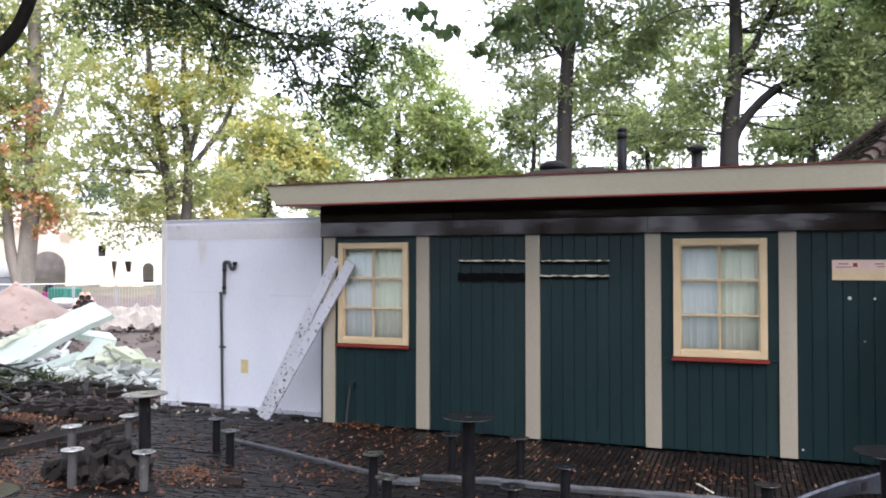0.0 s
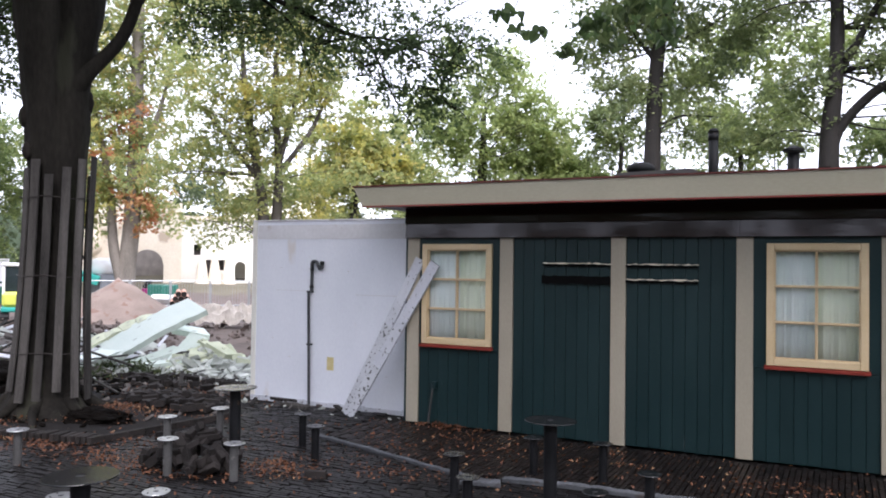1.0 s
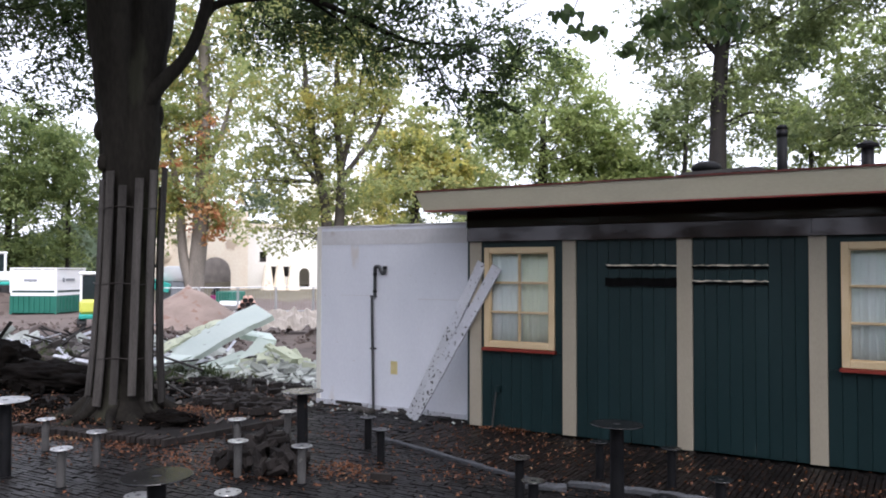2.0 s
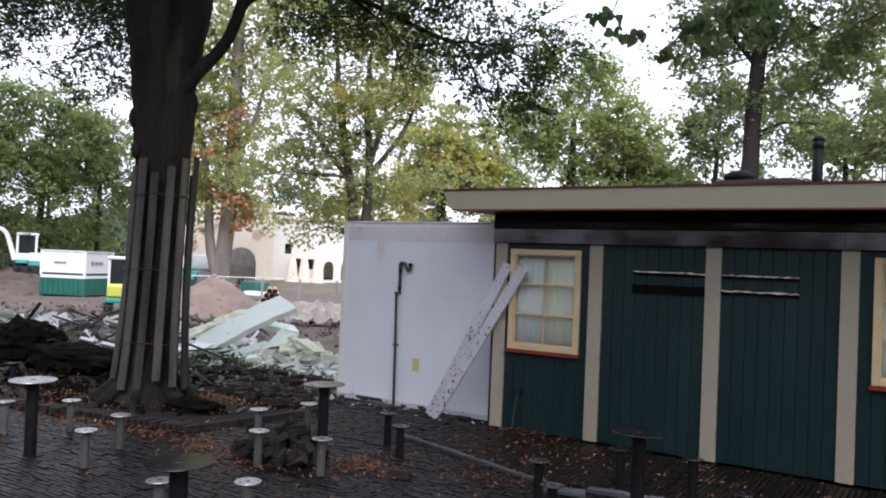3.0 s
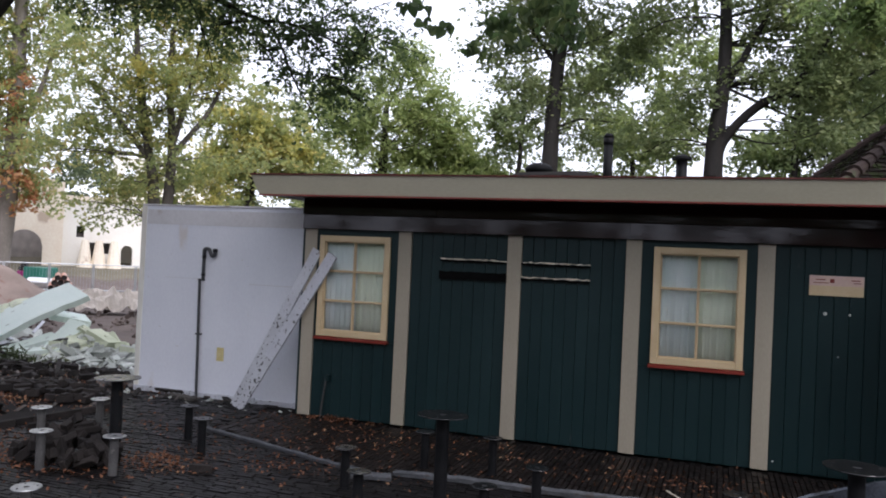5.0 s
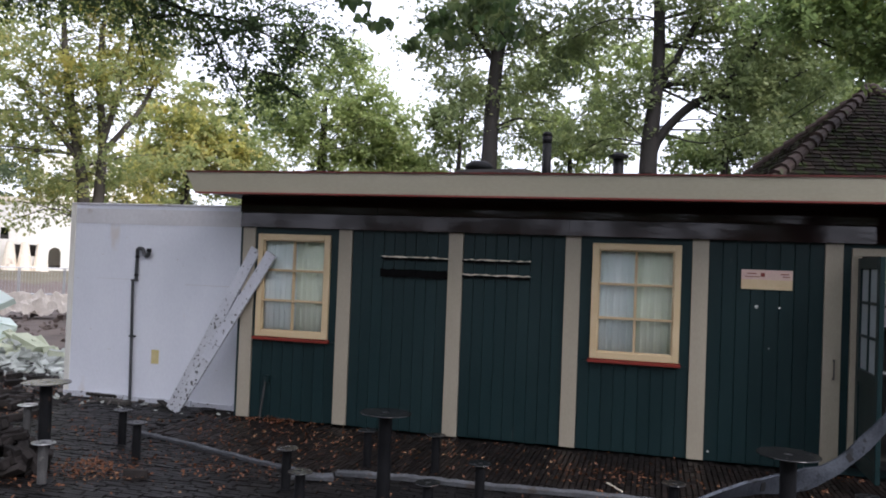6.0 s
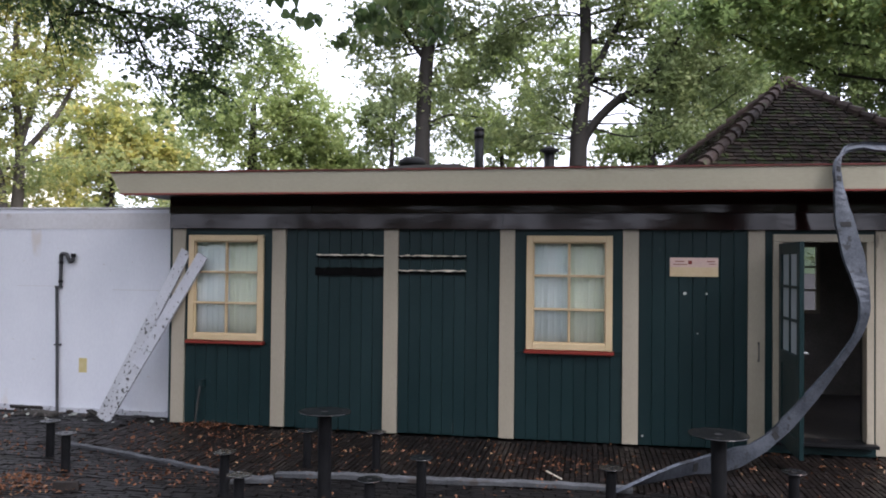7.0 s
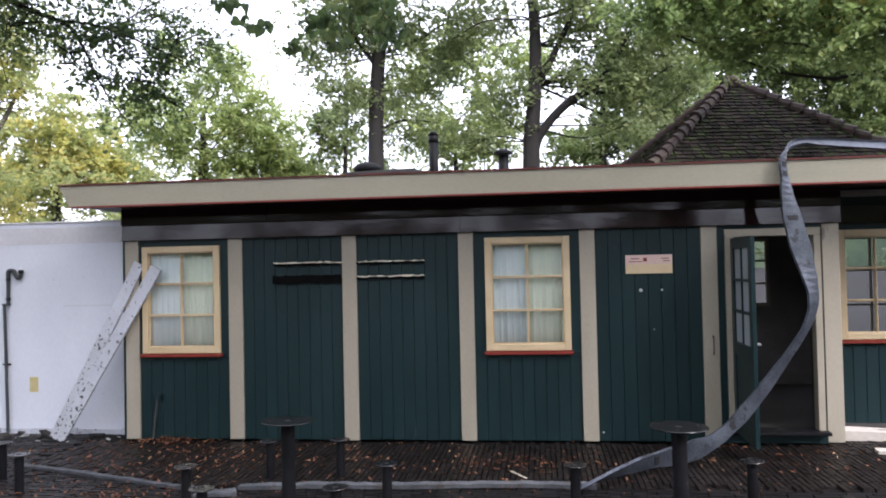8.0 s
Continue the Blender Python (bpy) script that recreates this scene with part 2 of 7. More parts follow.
RUBBLE = mat("grey_brown_rubble", (0.05, 0.043, 0.039), (0.17, 0.15, 0.135), 0.85, 3, 40, 0.5, island=0.4)
TARP = mat("crumpled_beige_tarp", (0.46, 0.4, 0.34), (0.68, 0.61, 0.53), 0.7, 2, 20, 0.3)
PIPE_BROWN = mat("brown_plastic_pipe", (0.4, 0.2, 0.14), (0.5, 0.28, 0.2), 0.5, 3, 30, 0.05, rnd=0.1)
BLACK = mat("black_rubber", (0.008, 0.008, 0.008), (0.016, 0.016, 0.016), 0.7, 5, 50, 0.2)
WHITE_STEEL = mat("white_container_steel", (0.7260, 0.7480, 0.7480), (0.8200, 0.8200, 0.8200), 0.5, 1, 20, 0.1)
GREEN_STEEL = mat("green_container_steel", (0.01, 0.1, 0.07), (0.016, 0.14, 0.1), 0.5, 1, 20, 0.1)
DKGREEN_STEEL = mat("dark_green_stripe_paint", (0.01, 0.035, 0.028), (0.016, 0.05, 0.04), 0.5, 1, 20, 0.1)
TURQ = mat("turquoise_machine_paint", (0.02, 0.3, 0.25), (0.04, 0.4, 0.33), 0.45, 2, 20, 0.05)
YELLOW = mat("yellow_green_machine_paint", (0.55, 0.6, 0.08), (0.65, 0.68, 0.14), 0.45, 2, 20, 0.05)
GREY_BARS = mat("grey_print", (0.2, 0.22, 0.24), (0.26, 0.28, 0.3), 0.6, 3, 30, 0.0)
STUCCO = mat("pale_cream_stucco", (0.6944, 0.5824, 0.4480), (0.8200, 0.7616, 0.6272), 0.85, 0.6, 8, 0.5, spots=((0.5, 0.4, 0.3), 0.9, 0.62))
STUCCO_W = mat("off_white_stucco", (0.7560, 0.7140, 0.6300), (0.8200, 0.8085, 0.7350), 0.85, 0.6, 8, 0.3)
FENCE = mat("galvanised_fence_steel", (0.4, 0.42, 0.43), (0.52, 0.54, 0.55), 0.45, 3, 30, 0.05, metal=0.6)
ORANGE = mat("orange_plastic", (0.5, 0.1, 0.04), (0.6, 0.15, 0.07), 0.5, 3, 30, 0.05)
MAGENTA = mat("magenta_machine_paint", (0.2, 0.01, 0.1), (0.27, 0.02, 0.14), 0.5, 3, 30, 0.05)
TILE = mat("mossy_clay_roof_tile", (0.014, 0.0118, 0.0095), (0.038, 0.028, 0.022), 0.95, 2, 40, 0.5, island=0.5, spec=0.15,
           spots=((0.03, 0.038, 0.014), 5, 0.52))
RIDGE = mat("mossy_red_ridge_tile", (0.026, 0.0165, 0.0135), (0.062, 0.037, 0.029), 0.85, 4, 40, 0.5, rnd=0.3,
            spots=((0.05, 0.06, 0.025), 4, 0.6))
VENT = mat("dark_vent_plastic", (0.006, 0.006, 0.007), (0.012, 0.013, 0.013), 0.6, 4, 50, 0.05, spec=0.15)
FALLEN = leaf_mat("fallen_brown_leaves", (0.07, 0.024, 0.011), (0.18, 0.068, 0.025), (0.42, 0.27, 0.14), 0.1, 0.6, middle=0.7)
BEECH = leaf_mat("dark_beech_leaves", (0.042, 0.07, 0.029), (0.098, 0.15, 0.053), (0.2, 0.25, 0.088), 0.6)
LINDEN = leaf_mat("broad_linden_leaves", (0.145, 0.215, 0.088), (0.29, 0.38, 0.135), (0.5, 0.55, 0.19), 0.58)
YELLOWING = leaf_mat("yellowing_maple_leaves", (0.2, 0.27, 0.11), (0.38, 0.42, 0.16), (0.64, 0.54, 0.19), 0.6)
YELLOW_LEAF = leaf_mat("turned_yellow_leaves", (0.42, 0.45, 0.14), (0.6, 0.57, 0.18), (0.7, 0.57, 0.19), 0.6)
RED_LEAF = leaf_mat("turned_red_leaves", (0.5, 0.36, 0.15), (0.5, 0.24, 0.11), (0.46, 0.1, 0.07), 0.55)
EDGE = leaf_mat("wood_edge_leaves", (0.1, 0.15, 0.06), (0.21, 0.27, 0.095), (0.38, 0.42, 0.16), 0.55)
GREENS = leaf_mat("fresh_green_leaves", (0.185, 0.25, 0.1), (0.36, 0.43, 0.16), (0.54, 0.57, 0.23), 0.6)
OAK = leaf_mat("oak_leaves", (0.12, 0.165, 0.078), (0.245, 0.3, 0.125), (0.42, 0.45, 0.2), 0.57)
RUSSET = leaf_mat("green_leaves_turning", (0.18, 0.25, 0.1), (0.36, 0.4, 0.15), (0.6, 0.42, 0.17), 0.6, middle=0.62)
WOODS = leaf_mat("distant_wood_leaves", (0.0478, 0.0689, 0.0369), (0.0928, 0.1283, 0.0608), (0.1583, 0.1870, 0.0942), 0.45)
GRASS = leaf_mat("rough_grass", (0.03, 0.05, 0.015), (0.06, 0.085, 0.025), (0.12, 0.12, 0.05), 0.3)

# ---------- builders ----------


def root_of(ob):
    while ob.parent:
        ob = ob.parent
    return ob


def finish(me, material, smooth=False):
    me.materials.append(material)
    if smooth:
        me.polygons.foreach_set("use_smooth", [True] * len(me.polygons))
    me.update()


def part(name, bm, material, parent=None, label="", smooth=False):
    """Links a bmesh, built in world coordinates, as one mesh under a thing or a part."""
    if parent:
        bm.transform(root_of(parent).matrix_basis.inverted())
    me = bpy.data.meshes.new(name)
    bm.to_mesh(me)
    bm.free()
    finish(me, material, smooth)
    ob = new(name, me)
    ob.parent = parent
    if label:
        ob["label"] = label
    return ob


def mesh_part(name, verts, faces, material, parent=None, label="", smooth=False):
    """The same from arrays of corners and faces."""
    v = np.asarray(verts, float)
    if parent:
        v = v - np.array(root_of(parent).matrix_basis.translation)
    me = bpy.data.meshes.new(name)
    me.from_pydata(v.tolist(), [], np.asarray(faces).tolist() if not isinstance(faces, list) else faces)
    finish(me, material, smooth)
    ob = new(name, me)
    ob.parent = parent
    if label:
        ob["label"] = label
    return ob


def thing(name, at, label, category, group="", kind=""):
    ob = new(name)
    ob.empty_display_size = 0.1
    ob.matrix_basis = Matrix.Translation(at)
    return tagged(ob, label, category, group, kind)


def box(bm, x0, x1, y0, y1, z0, z1, bevel=0.0, m=None):
    got = bmesh.ops.create_cube(bm, size=1.0)["verts"]
    t = Matrix.Translation(((x0 + x1) / 2, (y0 + y1) / 2, (z0 + z1) / 2)) @ Matrix.Diagonal((x1 - x0, y1 - y0, z1 - z0, 1))
    bmesh.ops.transform(bm, matrix=(m @ t) if m else t, verts=got)
    if bevel:
        edges = list({e for v in got for e in v.link_edges})
        bmesh.ops.bevel(bm, geom=edges, offset=bevel, segments=1, affect="EDGES", profile=0.5)
    return bm


def boxes(*rows, bevel=0.0):
    bm = bmesh.new()
    for r in rows:
        box(bm, *r, bevel=bevel)
    return bm


def cyl(bm, p0, p1, r0, r1=None, seg=16, cap=True):
    p0, p1 = Vector(p0), Vector(p1)
    d = p1 - p0
    m = Matrix.Translation((p0 + p1) / 2) @ d.to_track_quat("Z", "Y").to_matrix().to_4x4()
    bmesh.ops.create_cone(bm, cap_ends=cap, segments=seg, radius1=r0, radius2=r0 if r1 is None else r1, depth=d.length, matrix=m)
    return bm


def smooth_path(points, n):
    """Points along a soft curve through the given ones (each a tuple of any length)."""
    p = np.array(points, float)
    p = np.vstack([2 * p[0] - p[1], p, 2 * p[-1] - p[-2]])
    out = []
    for i in range(1, len(p) - 2):
        for s in np.linspace(0, 1, n, endpoint=False):
            a, b, c, d = p[i - 1:i + 3]
            out.append(0.5 * (2 * b + (c - a) * s + (2 * a - 5 * b + 4 * c - d) * s * s + (3 * b - a - 3 * c + d) * s ** 3))
    out.append(p[-2])
    return np.array(out)


def tube_arrays(path, radii, seg=10, rough=0.0, seed=0):
    """Corners and faces of a tapered tube; rough: how uneven its girth is."""
    path, rng = np.asarray(path, float), np.random.default_rng(seed)
    wob = 1 + rough * rng.normal(size=(1, seg)) * 0.6
    up = np.array([0.13, 0.97, 0.21])
    verts, faces = [], []
    n = len(path)
    for i in range(n):
        d = path[min(i + 1, n - 1)] - path[max(i - 1, 0)]
        d = d / (np.linalg.norm(d) + 1e-9)
        a = np.cross(d, up)
        a /= np.linalg.norm(a) + 1e-9
        b = np.cross(d, a)
        th = np.linspace(0, 2 * math.pi, seg, endpoint=False)
        r = radii[i] * (wob[0] + rough * 0.35 * rng.normal(size=seg))
        verts.append(path[i] + (np.cos(th) * r)[:, None] * a + (np.sin(th) * r)[:, None] * b)
    for i in range(n - 1):
        for j in range(seg):
            k = (j + 1) % seg
            faces.append([i * seg + j, i * seg + k, (i + 1) * seg + k, (i + 1) * seg + j])
    faces.append(list(range(seg))[::-1])
    faces.append([(n - 1) * seg + j for j in range(seg)])
    return np.vstack(verts), faces


def join_arrays(parts):
    vs, fs, k = [], [], 0
    for v, f in parts:
        vs.append(np.asarray(v))
        fs += [[i + k for i in q] for q in f]
        k += len(v)
    return np.vstack(vs), fs


def leaf_arrays(centres, size, rng, flat=0.6, width=0.62, facing=None):
    """One folded pointed leaf of four corners at each centre; facing: the way each one faces, if it is set."""
    n = len(centres)
    if facing is None:
        nrm = rng.normal(size=(n, 3))
        nrm[:, 2] = np.abs(nrm[:, 2]) + flat
    else:
        nrm = np.array(facing)
    nrm /= np.linalg.norm(nrm, axis=1)[:, None]
    a = np.cross(nrm, rng.normal(size=(n, 3)))
    a /= np.linalg.norm(a, axis=1)[:, None] + 1e-9
    b = np.cross(nrm, a)
    s = (size * rng.uniform(0.5, 1.45, n))[:, None]
    c = np.asarray(centres)
    v = np.stack([c - a * s * 0.5, c - a * s * 0.05 + b * s * width / 2 + nrm * s * 0.08, c + a * s * 0.55,
                  c - a * s * 0.05 - b * s * width / 2 + nrm * s * 0.08], axis=1).reshape(-1, 3)
    return v, np.arange(n * 4).reshape(-1, 4)


def spray_points(clumps, count, rng, spread=0.35, per=26):
    """Leaf places: flat little sprays scattered through ellipsoids (x, y, z, rx, ry, rz), thicker towards their skin."""
    vol = np.array([c[3] * c[4] * c[5] for c in clumps]) ** 0.75
    vol = vol / vol.sum()
    out = []
    for c, w in zip(clumps, vol):
        k = max(int(count * w / per), 3)
        d = rng.normal(size=(k, 3))
        d /= np.linalg.norm(d, axis=1)[:, None]
        r = rng.uniform(0.1, 1, k) ** 0.5 * rng.uniform(0.75, 1.4, k)
        o = np.array(c[:3]) + d * r[:, None] * np.array(c[3:6])
        q = np.repeat(o, per, axis=0)
        out.append(q + rng.normal(size=q.shape) * spread * np.array([1, 1, 0.34]) * rng.uniform(0.6, 1.3, (len(o), 1)).repeat(per, axis=0))
    return np.vstack(out)


def fan_points(clumps, count, rng, length, per=34, droop=0.2, thick=0.07, loose=0.45):
    """Leaf places and facings: flat leafy fans that grow outward through ellipsoids, with air between the fans."""
    vol = np.array([c[3] * c[4] * c[5] for c in clumps]) ** 0.75
    vol = vol / vol.sum()
    places, facings = [], []
    for c, w in zip(clumps, vol):
        k = max(int(count * w / per), 2)
        d = rng.normal(size=(k, 3))
        d /= np.linalg.norm(d, axis=1)[:, None]
        r = rng.uniform(0.08, 1, k) ** 0.5 * rng.uniform(0.7, 1.3, k)
        o = np.array(c[:3]) + d * r[:, None] * np.array(c[3:6])
        grow = d * np.array([1, 1, 0.45]) + rng.normal(size=(k, 3)) * 0.4 - np.array([0, 0, droop])
        grow /= np.linalg.norm(grow, axis=1)[:, None]
        up = rng.normal(size=(k, 3)) * loose + np.array([0, 0, 1.0])
        side = np.cross(up, grow)
        side /= np.linalg.norm(side, axis=1)[:, None] + 1e-9
        up = np.cross(grow, side)
        L = length * rng.uniform(0.55, 1.4, k)
        u = rng.uniform(0, 1, (k, per)) ** 0.8
        v = rng.uniform(-1, 1, (k, per)) * 0.42 * np.sqrt(np.sin(np.pi * np.clip(u, 0.04, 0.97)))
        bend = -0.18 * u ** 2 + rng.normal(size=(k, per)) * thick
        p = o[:, None] + L[:, None, None] * ((u - 0.4)[..., None] * grow[:, None] + v[..., None] * side[:, None] + bend[..., None] * up[:, None])
        f = up[:, None] + rng.normal(size=(k, per, 3)) * 0.42
        places.append(p.reshape(-1, 3))
        facings.append(f.reshape(-1, 3))
    return np.vstack(places), np.vstack(facings)


def fan_leaves(clumps, count, size, rng, length, width=0.62, **more):
    p, f = fan_points(clumps, count, rng, length, **more)
    return leaf_arrays(p, size, rng, width=width, facing=f)


def broad_leaves(centres, size, rng):
    """Broad heart-shaped leaves that hang from their stalks, each folded along its rib."""
    half = [(0.0, 0.0), (0.3, -0.12), (0.52, 0.1), (0.5, 0.42), (0.28, 0.8), (0.0, 1.12)]
    vs, fs = [], []
    for c in centres:
        s = size * rng.uniform(0.65, 1.3)
        m = np.array(Euler((rng.normal() * 0.5, rng.normal() * 0.5, rng.uniform(0, 6.28))).to_matrix())
        for sign in (1, -1):
            k = len(vs)
            for x, z in half:
                vs.append(np.asarray(c) + m @ (np.array([sign * x, -0.35 * x + 0.12 * z * z, -z]) * s))
            fs.append([k + i for i in range(6)][::sign])
    return np.array(vs), fs


def tree(name, label, trunk, limbs, clumps, count, size, leaves, bark, seed=1, group="", spread=0.35, seg=12, twigs=3, rough=0.05,
         turned=()):
    """trunk and limbs: paths of (x, y, z, radius); clumps: ellipsoids of the crown; turned: (clumps, count, material, label) of leaves that have changed colour."""
    rng = np.random.default_rng(seed)
    at = trunk[0][:3]
    th = thing(name, at, label, "tree", group)
    p = smooth_path(trunk, 5)
    mesh_part("trunk", *tube_arrays(p[:, :3], p[:, 3], seg, rough, seed), bark, th, smooth=True)
    for i, l in enumerate(limbs):
        q = smooth_path(l, 5)
        mesh_part("limb", *tube_arrays(q[:, :3], q[:, 3], 7, 0.05, seed + i), bark, th, smooth=True)
    for c in clumps:
        c = np.array(c)
        best = min(range(len(p)), key=lambda i: np.linalg.norm(p[i, :3] - c[:3]) + max(0, p[i, 2] - c[2]) * 2)
        for _ in range(twigs):
            end = c[:3] + rng.normal(size=3) * c[3:6] * 0.45
            a = p[best, :3]
            mid = (a + end) / 2 + rng.normal(size=3) * 0.12 * np.linalg.norm(end - a) + np.array([0, 0, 0.1])
            q = smooth_path([a, mid, end], 4)
            r0 = min(p[best, 3] * 0.25, 0.012 + 0.007 * np.linalg.norm(end - a))
            mesh_part("branch", *tube_arrays(q, np.linspace(r0, 0.008, len(q)), 5, 0.0, seed), bark, th, smooth=True)
    plumes = []
    for c in clumps:
        for _ in range(3):
            a, e = rng.uniform(0, 2 * math.pi), rng.uniform(-0.3, 1.3)
            o = np.array([math.cos(a) * math.cos(e), math.sin(a) * math.cos(e), math.sin(e)]) * np.array(c[3:6]) * rng.uniform(0.9, 1.25)
            plumes.append((c[0] + o[0], c[1] + o[1], c[2] + o[2], c[3] * 0.42, c[4] * 0.42, c[5] * 0.45))
    mesh_part("crown", *fan_leaves(list(clumps) + plumes, count, size, rng, spread * 2.3), leaves, th)
    for more, n, m, what in turned:
        mesh_part("crown", *fan_leaves(more, n, size, rng, spread * 1.8), m, th, what)
    return th


def loft(bm, rings, close=True):
    """Skin over rings of equal numbers of corners."""
    vs = [[bm.verts.new(p) for p in r] for r in rings]
    n = len(rings[0])
    for a, b in zip(vs, vs[1:]):
        for j in range(n if close else n - 1):
            bm.faces.new((a[j], a[(j + 1) % n], b[(j + 1) % n], b[j]))
    if close:
        bm.faces.new(vs[0][::-1])
        bm.faces.new(vs[-1])
    return bm

# ---------- ground ----------
SITE_SOIL = mat("churned_site_soil", (0.07, 0.052, 0.044), (0.16, 0.125, 0.107), 0.9, 0.8, 25, 0.8, spots=((0.07, 0.05, 0.04), 1.5, 0.58))
VERGE = mat("rough_grass_verge", (0.09, 0.08, 0.05), (0.17, 0.15, 0.1), 0.9, 0.8, 25, 0.8)


def ground_z(x, y):
    r = math.hypot(x - 3.5, y + 8.7)
    z = -0.03 - max(0.0, min(r - 20, 20)) * 0.006 + max(0.0, min(r - 44, 20)) * 0.07
    wild = max(0.0, min(1.0, (r - 12.5) / 3)) if (x < -4.5) else 0.0
    n1 = noise.noise((x * 0.35, y * 0.35, 2.0))
    n2 = noise.noise((x * 1.3, y * 1.3, 7.0))
    return z + wild * (0.1 * n1 + 0.05 * n2) + 0.008 * n2


gx = np.concatenate([[-900, -300, -120], np.arange(-70, -14, 1.4), np.arange(-14, 10, 0.45), np.arange(10, 60, 5), [120, 300, 900]])
gy = np.concatenate([[-900, -300, -100, -50, -25, -14], np.arange(-9, 8, 0.45), np.arange(8, 46, 1.3), np.arange(46, 100, 7), [140, 300, 900]])
gv = [(x, y, ground_z(x, y)) for y in gy for x in gx]
nx = len(gx)
gf = [[j * nx + i, j * nx + i + 1, (j + 1) * nx + i + 1, (j + 1) * nx + i] for j in range(len(gy) - 1) for i in range(nx - 1)]
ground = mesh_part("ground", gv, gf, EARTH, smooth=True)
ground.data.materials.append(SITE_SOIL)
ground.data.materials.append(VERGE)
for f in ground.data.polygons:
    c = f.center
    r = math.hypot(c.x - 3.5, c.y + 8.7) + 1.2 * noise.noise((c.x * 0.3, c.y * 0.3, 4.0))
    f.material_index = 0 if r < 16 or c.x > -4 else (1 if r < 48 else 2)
tagged(ground, "dark damp earth turning to churned pinkish site soil", "ground", kind="structure")

# ---------- the shed's front wall ----------
POSTS = [-1.25, 0.0, 1.335, 2.65, 3.97, 5.245, 6.475]
HALF = 0.083
W1 = (-1.118, -0.182, 0.988, 2.218)
W2 = (2.86, 3.781, 0.988, 2.226)
W3 = (6.74, 7.85, 1.02, 2.235)
wall_front = part("wall_front", boxes(
    (-1.36, W1[0], 0.045, 0.17, 0, 2.66), (W1[0], W1[1], 0.045, 0.17, 0, 0.96), (W1[0], W1[1], 0.045, 0.17, 2.215, 2.66),
    (W1[1], W2[0], 0.045, 0.17, 0, 2.66), (W2[0], W2[1], 0.045, 0.17, 0, 0.96), (W2[0], W2[1], 0.045, 0.17, 2.222, 2.66),
    (W2[1], 5.43, 0.045, 0.17, 0, 2.66), (5.43, 6.36, 0.045, 0.17, 2.25, 2.66), (5.43, 6.36, 0.045, 0.17, 0, 0.1),
    (6.36, 6.56, 0.045, 0.17, 0, 2.66)), TEAL_TRIM)
tagged(wall_front, "dark teal painted plank wall of a low timber shed", "wall", kind="structure")
wall_side = part("wall_side", boxes((-1.36, -1.24, 0.17, 3.6, 0, 2.66)), TEAL_TRIM)
tagged(wall_side, "dark teal end wall of the timber shed", "wall", kind="structure")
wall_recess = part("wall_recess", boxes((6.44, 6.56, 0.17, 0.6, 0, 2.66), (6.56, W3[0], 0.6, 0.72, 0, 2.66), (W3[0], W3[1], 0.6, 0.72, 0, 0.98),
                                        (W3[0], W3[1], 0.6, 0.72, 2.235, 2.66), (W3[1], 10.0, 0.6, 0.72, 0, 2.66)), TEAL_TRIM)
tagged(wall_recess, "recessed dark teal wall beside the doorway", "wall", kind="structure")
wall_back = part("wall_back", boxes((-1.24, 6.35, 3.48, 3.6, 0, 2.66), (6.35, 6.8, 3.48, 3.6, 0, 1.25), (6.35, 6.8, 3.48, 3.6, 2.25, 2.66),
                                    (6.8, 7.42, 3.48, 3.6, 0, 2.66), (7.42, 9.0, 3.48, 3.6, 0, 0.75), (7.42, 9.0, 3.48, 3.6, 2.25, 2.66),
                                    (9.0, 10.9, 3.48, 3.6, 0, 2.66)), DARKROOM)
tagged(wall_back, "dark rear wall inside the shed", "wall", kind="structure")
wall_end = part("wall_end", boxes((10.0, 10.12, 0.72, 3.48, 0, 2.66)), DARKROOM)
tagged(wall_end, "dark far end wall inside the shed", "wall", kind="structure")
wall_room = part("wall_room", boxes((4.9, 5.0, 0.17, 3.48, 0.1, 2.62)), DARKROOM)
tagged(wall_room, "dark partition wall inside the shed", "wall", kind="structure")
floor_in = part("floor", boxes((-1.24, 10.0, 0.17, 3.48, 0.02, 0.1)), ROOMFLOOR)
tagged(floor_in, "dark worn floor inside the shed", "floor", kind="structure")
ceiling = part("ceiling", boxes((-1.24, 10.0, 0.175, 3.475, 2.6, 2.64)), DARKROOM)
tagged(ceiling, "dark ceiling inside the shed", "ceiling", kind="structure")


def plank(parent, x0, x1, z0, z1, yf=0.025, yb=0.044, material=TEAL):
    bm = bmesh.new()
    c = 0.004
    ring = [(x0 + 0.0015, yb), (x0 + 0.0015, yf + c), (x0 + c + 0.0015, yf), (x1 - c - 0.0015, yf), (x1 - 0.0015, yf + c), (x1 - 0.0015, yb)]
    loft(bm, [[(x, y, z) for x, y in ring] for z in (z0, z1)])
    return part("board", bm, material, parent)


rb = random.Random(4)


def bay(x0, x1, hole=None, top=2.3, parent=None, yf=0.025):
    n = max(2, round((x1 - x0) / 0.134))
    w = (x1 - x0) / n
    for i in range(n):
        a, b = x0 + i * w, x0 + (i + 1) * w
        dy = rb.uniform(-0.0015, 0.0015)
        z0 = 0.005 + rb.uniform(0, 0.012)
        spans = [(z0, top)]
        if hole and b > hole[0] and a < hole[1]:
            spans = [(z0, 0.958)]
        for s in spans:
            plank(parent, a, b, s[0], s[1], yf + dy, yf + 0.019)


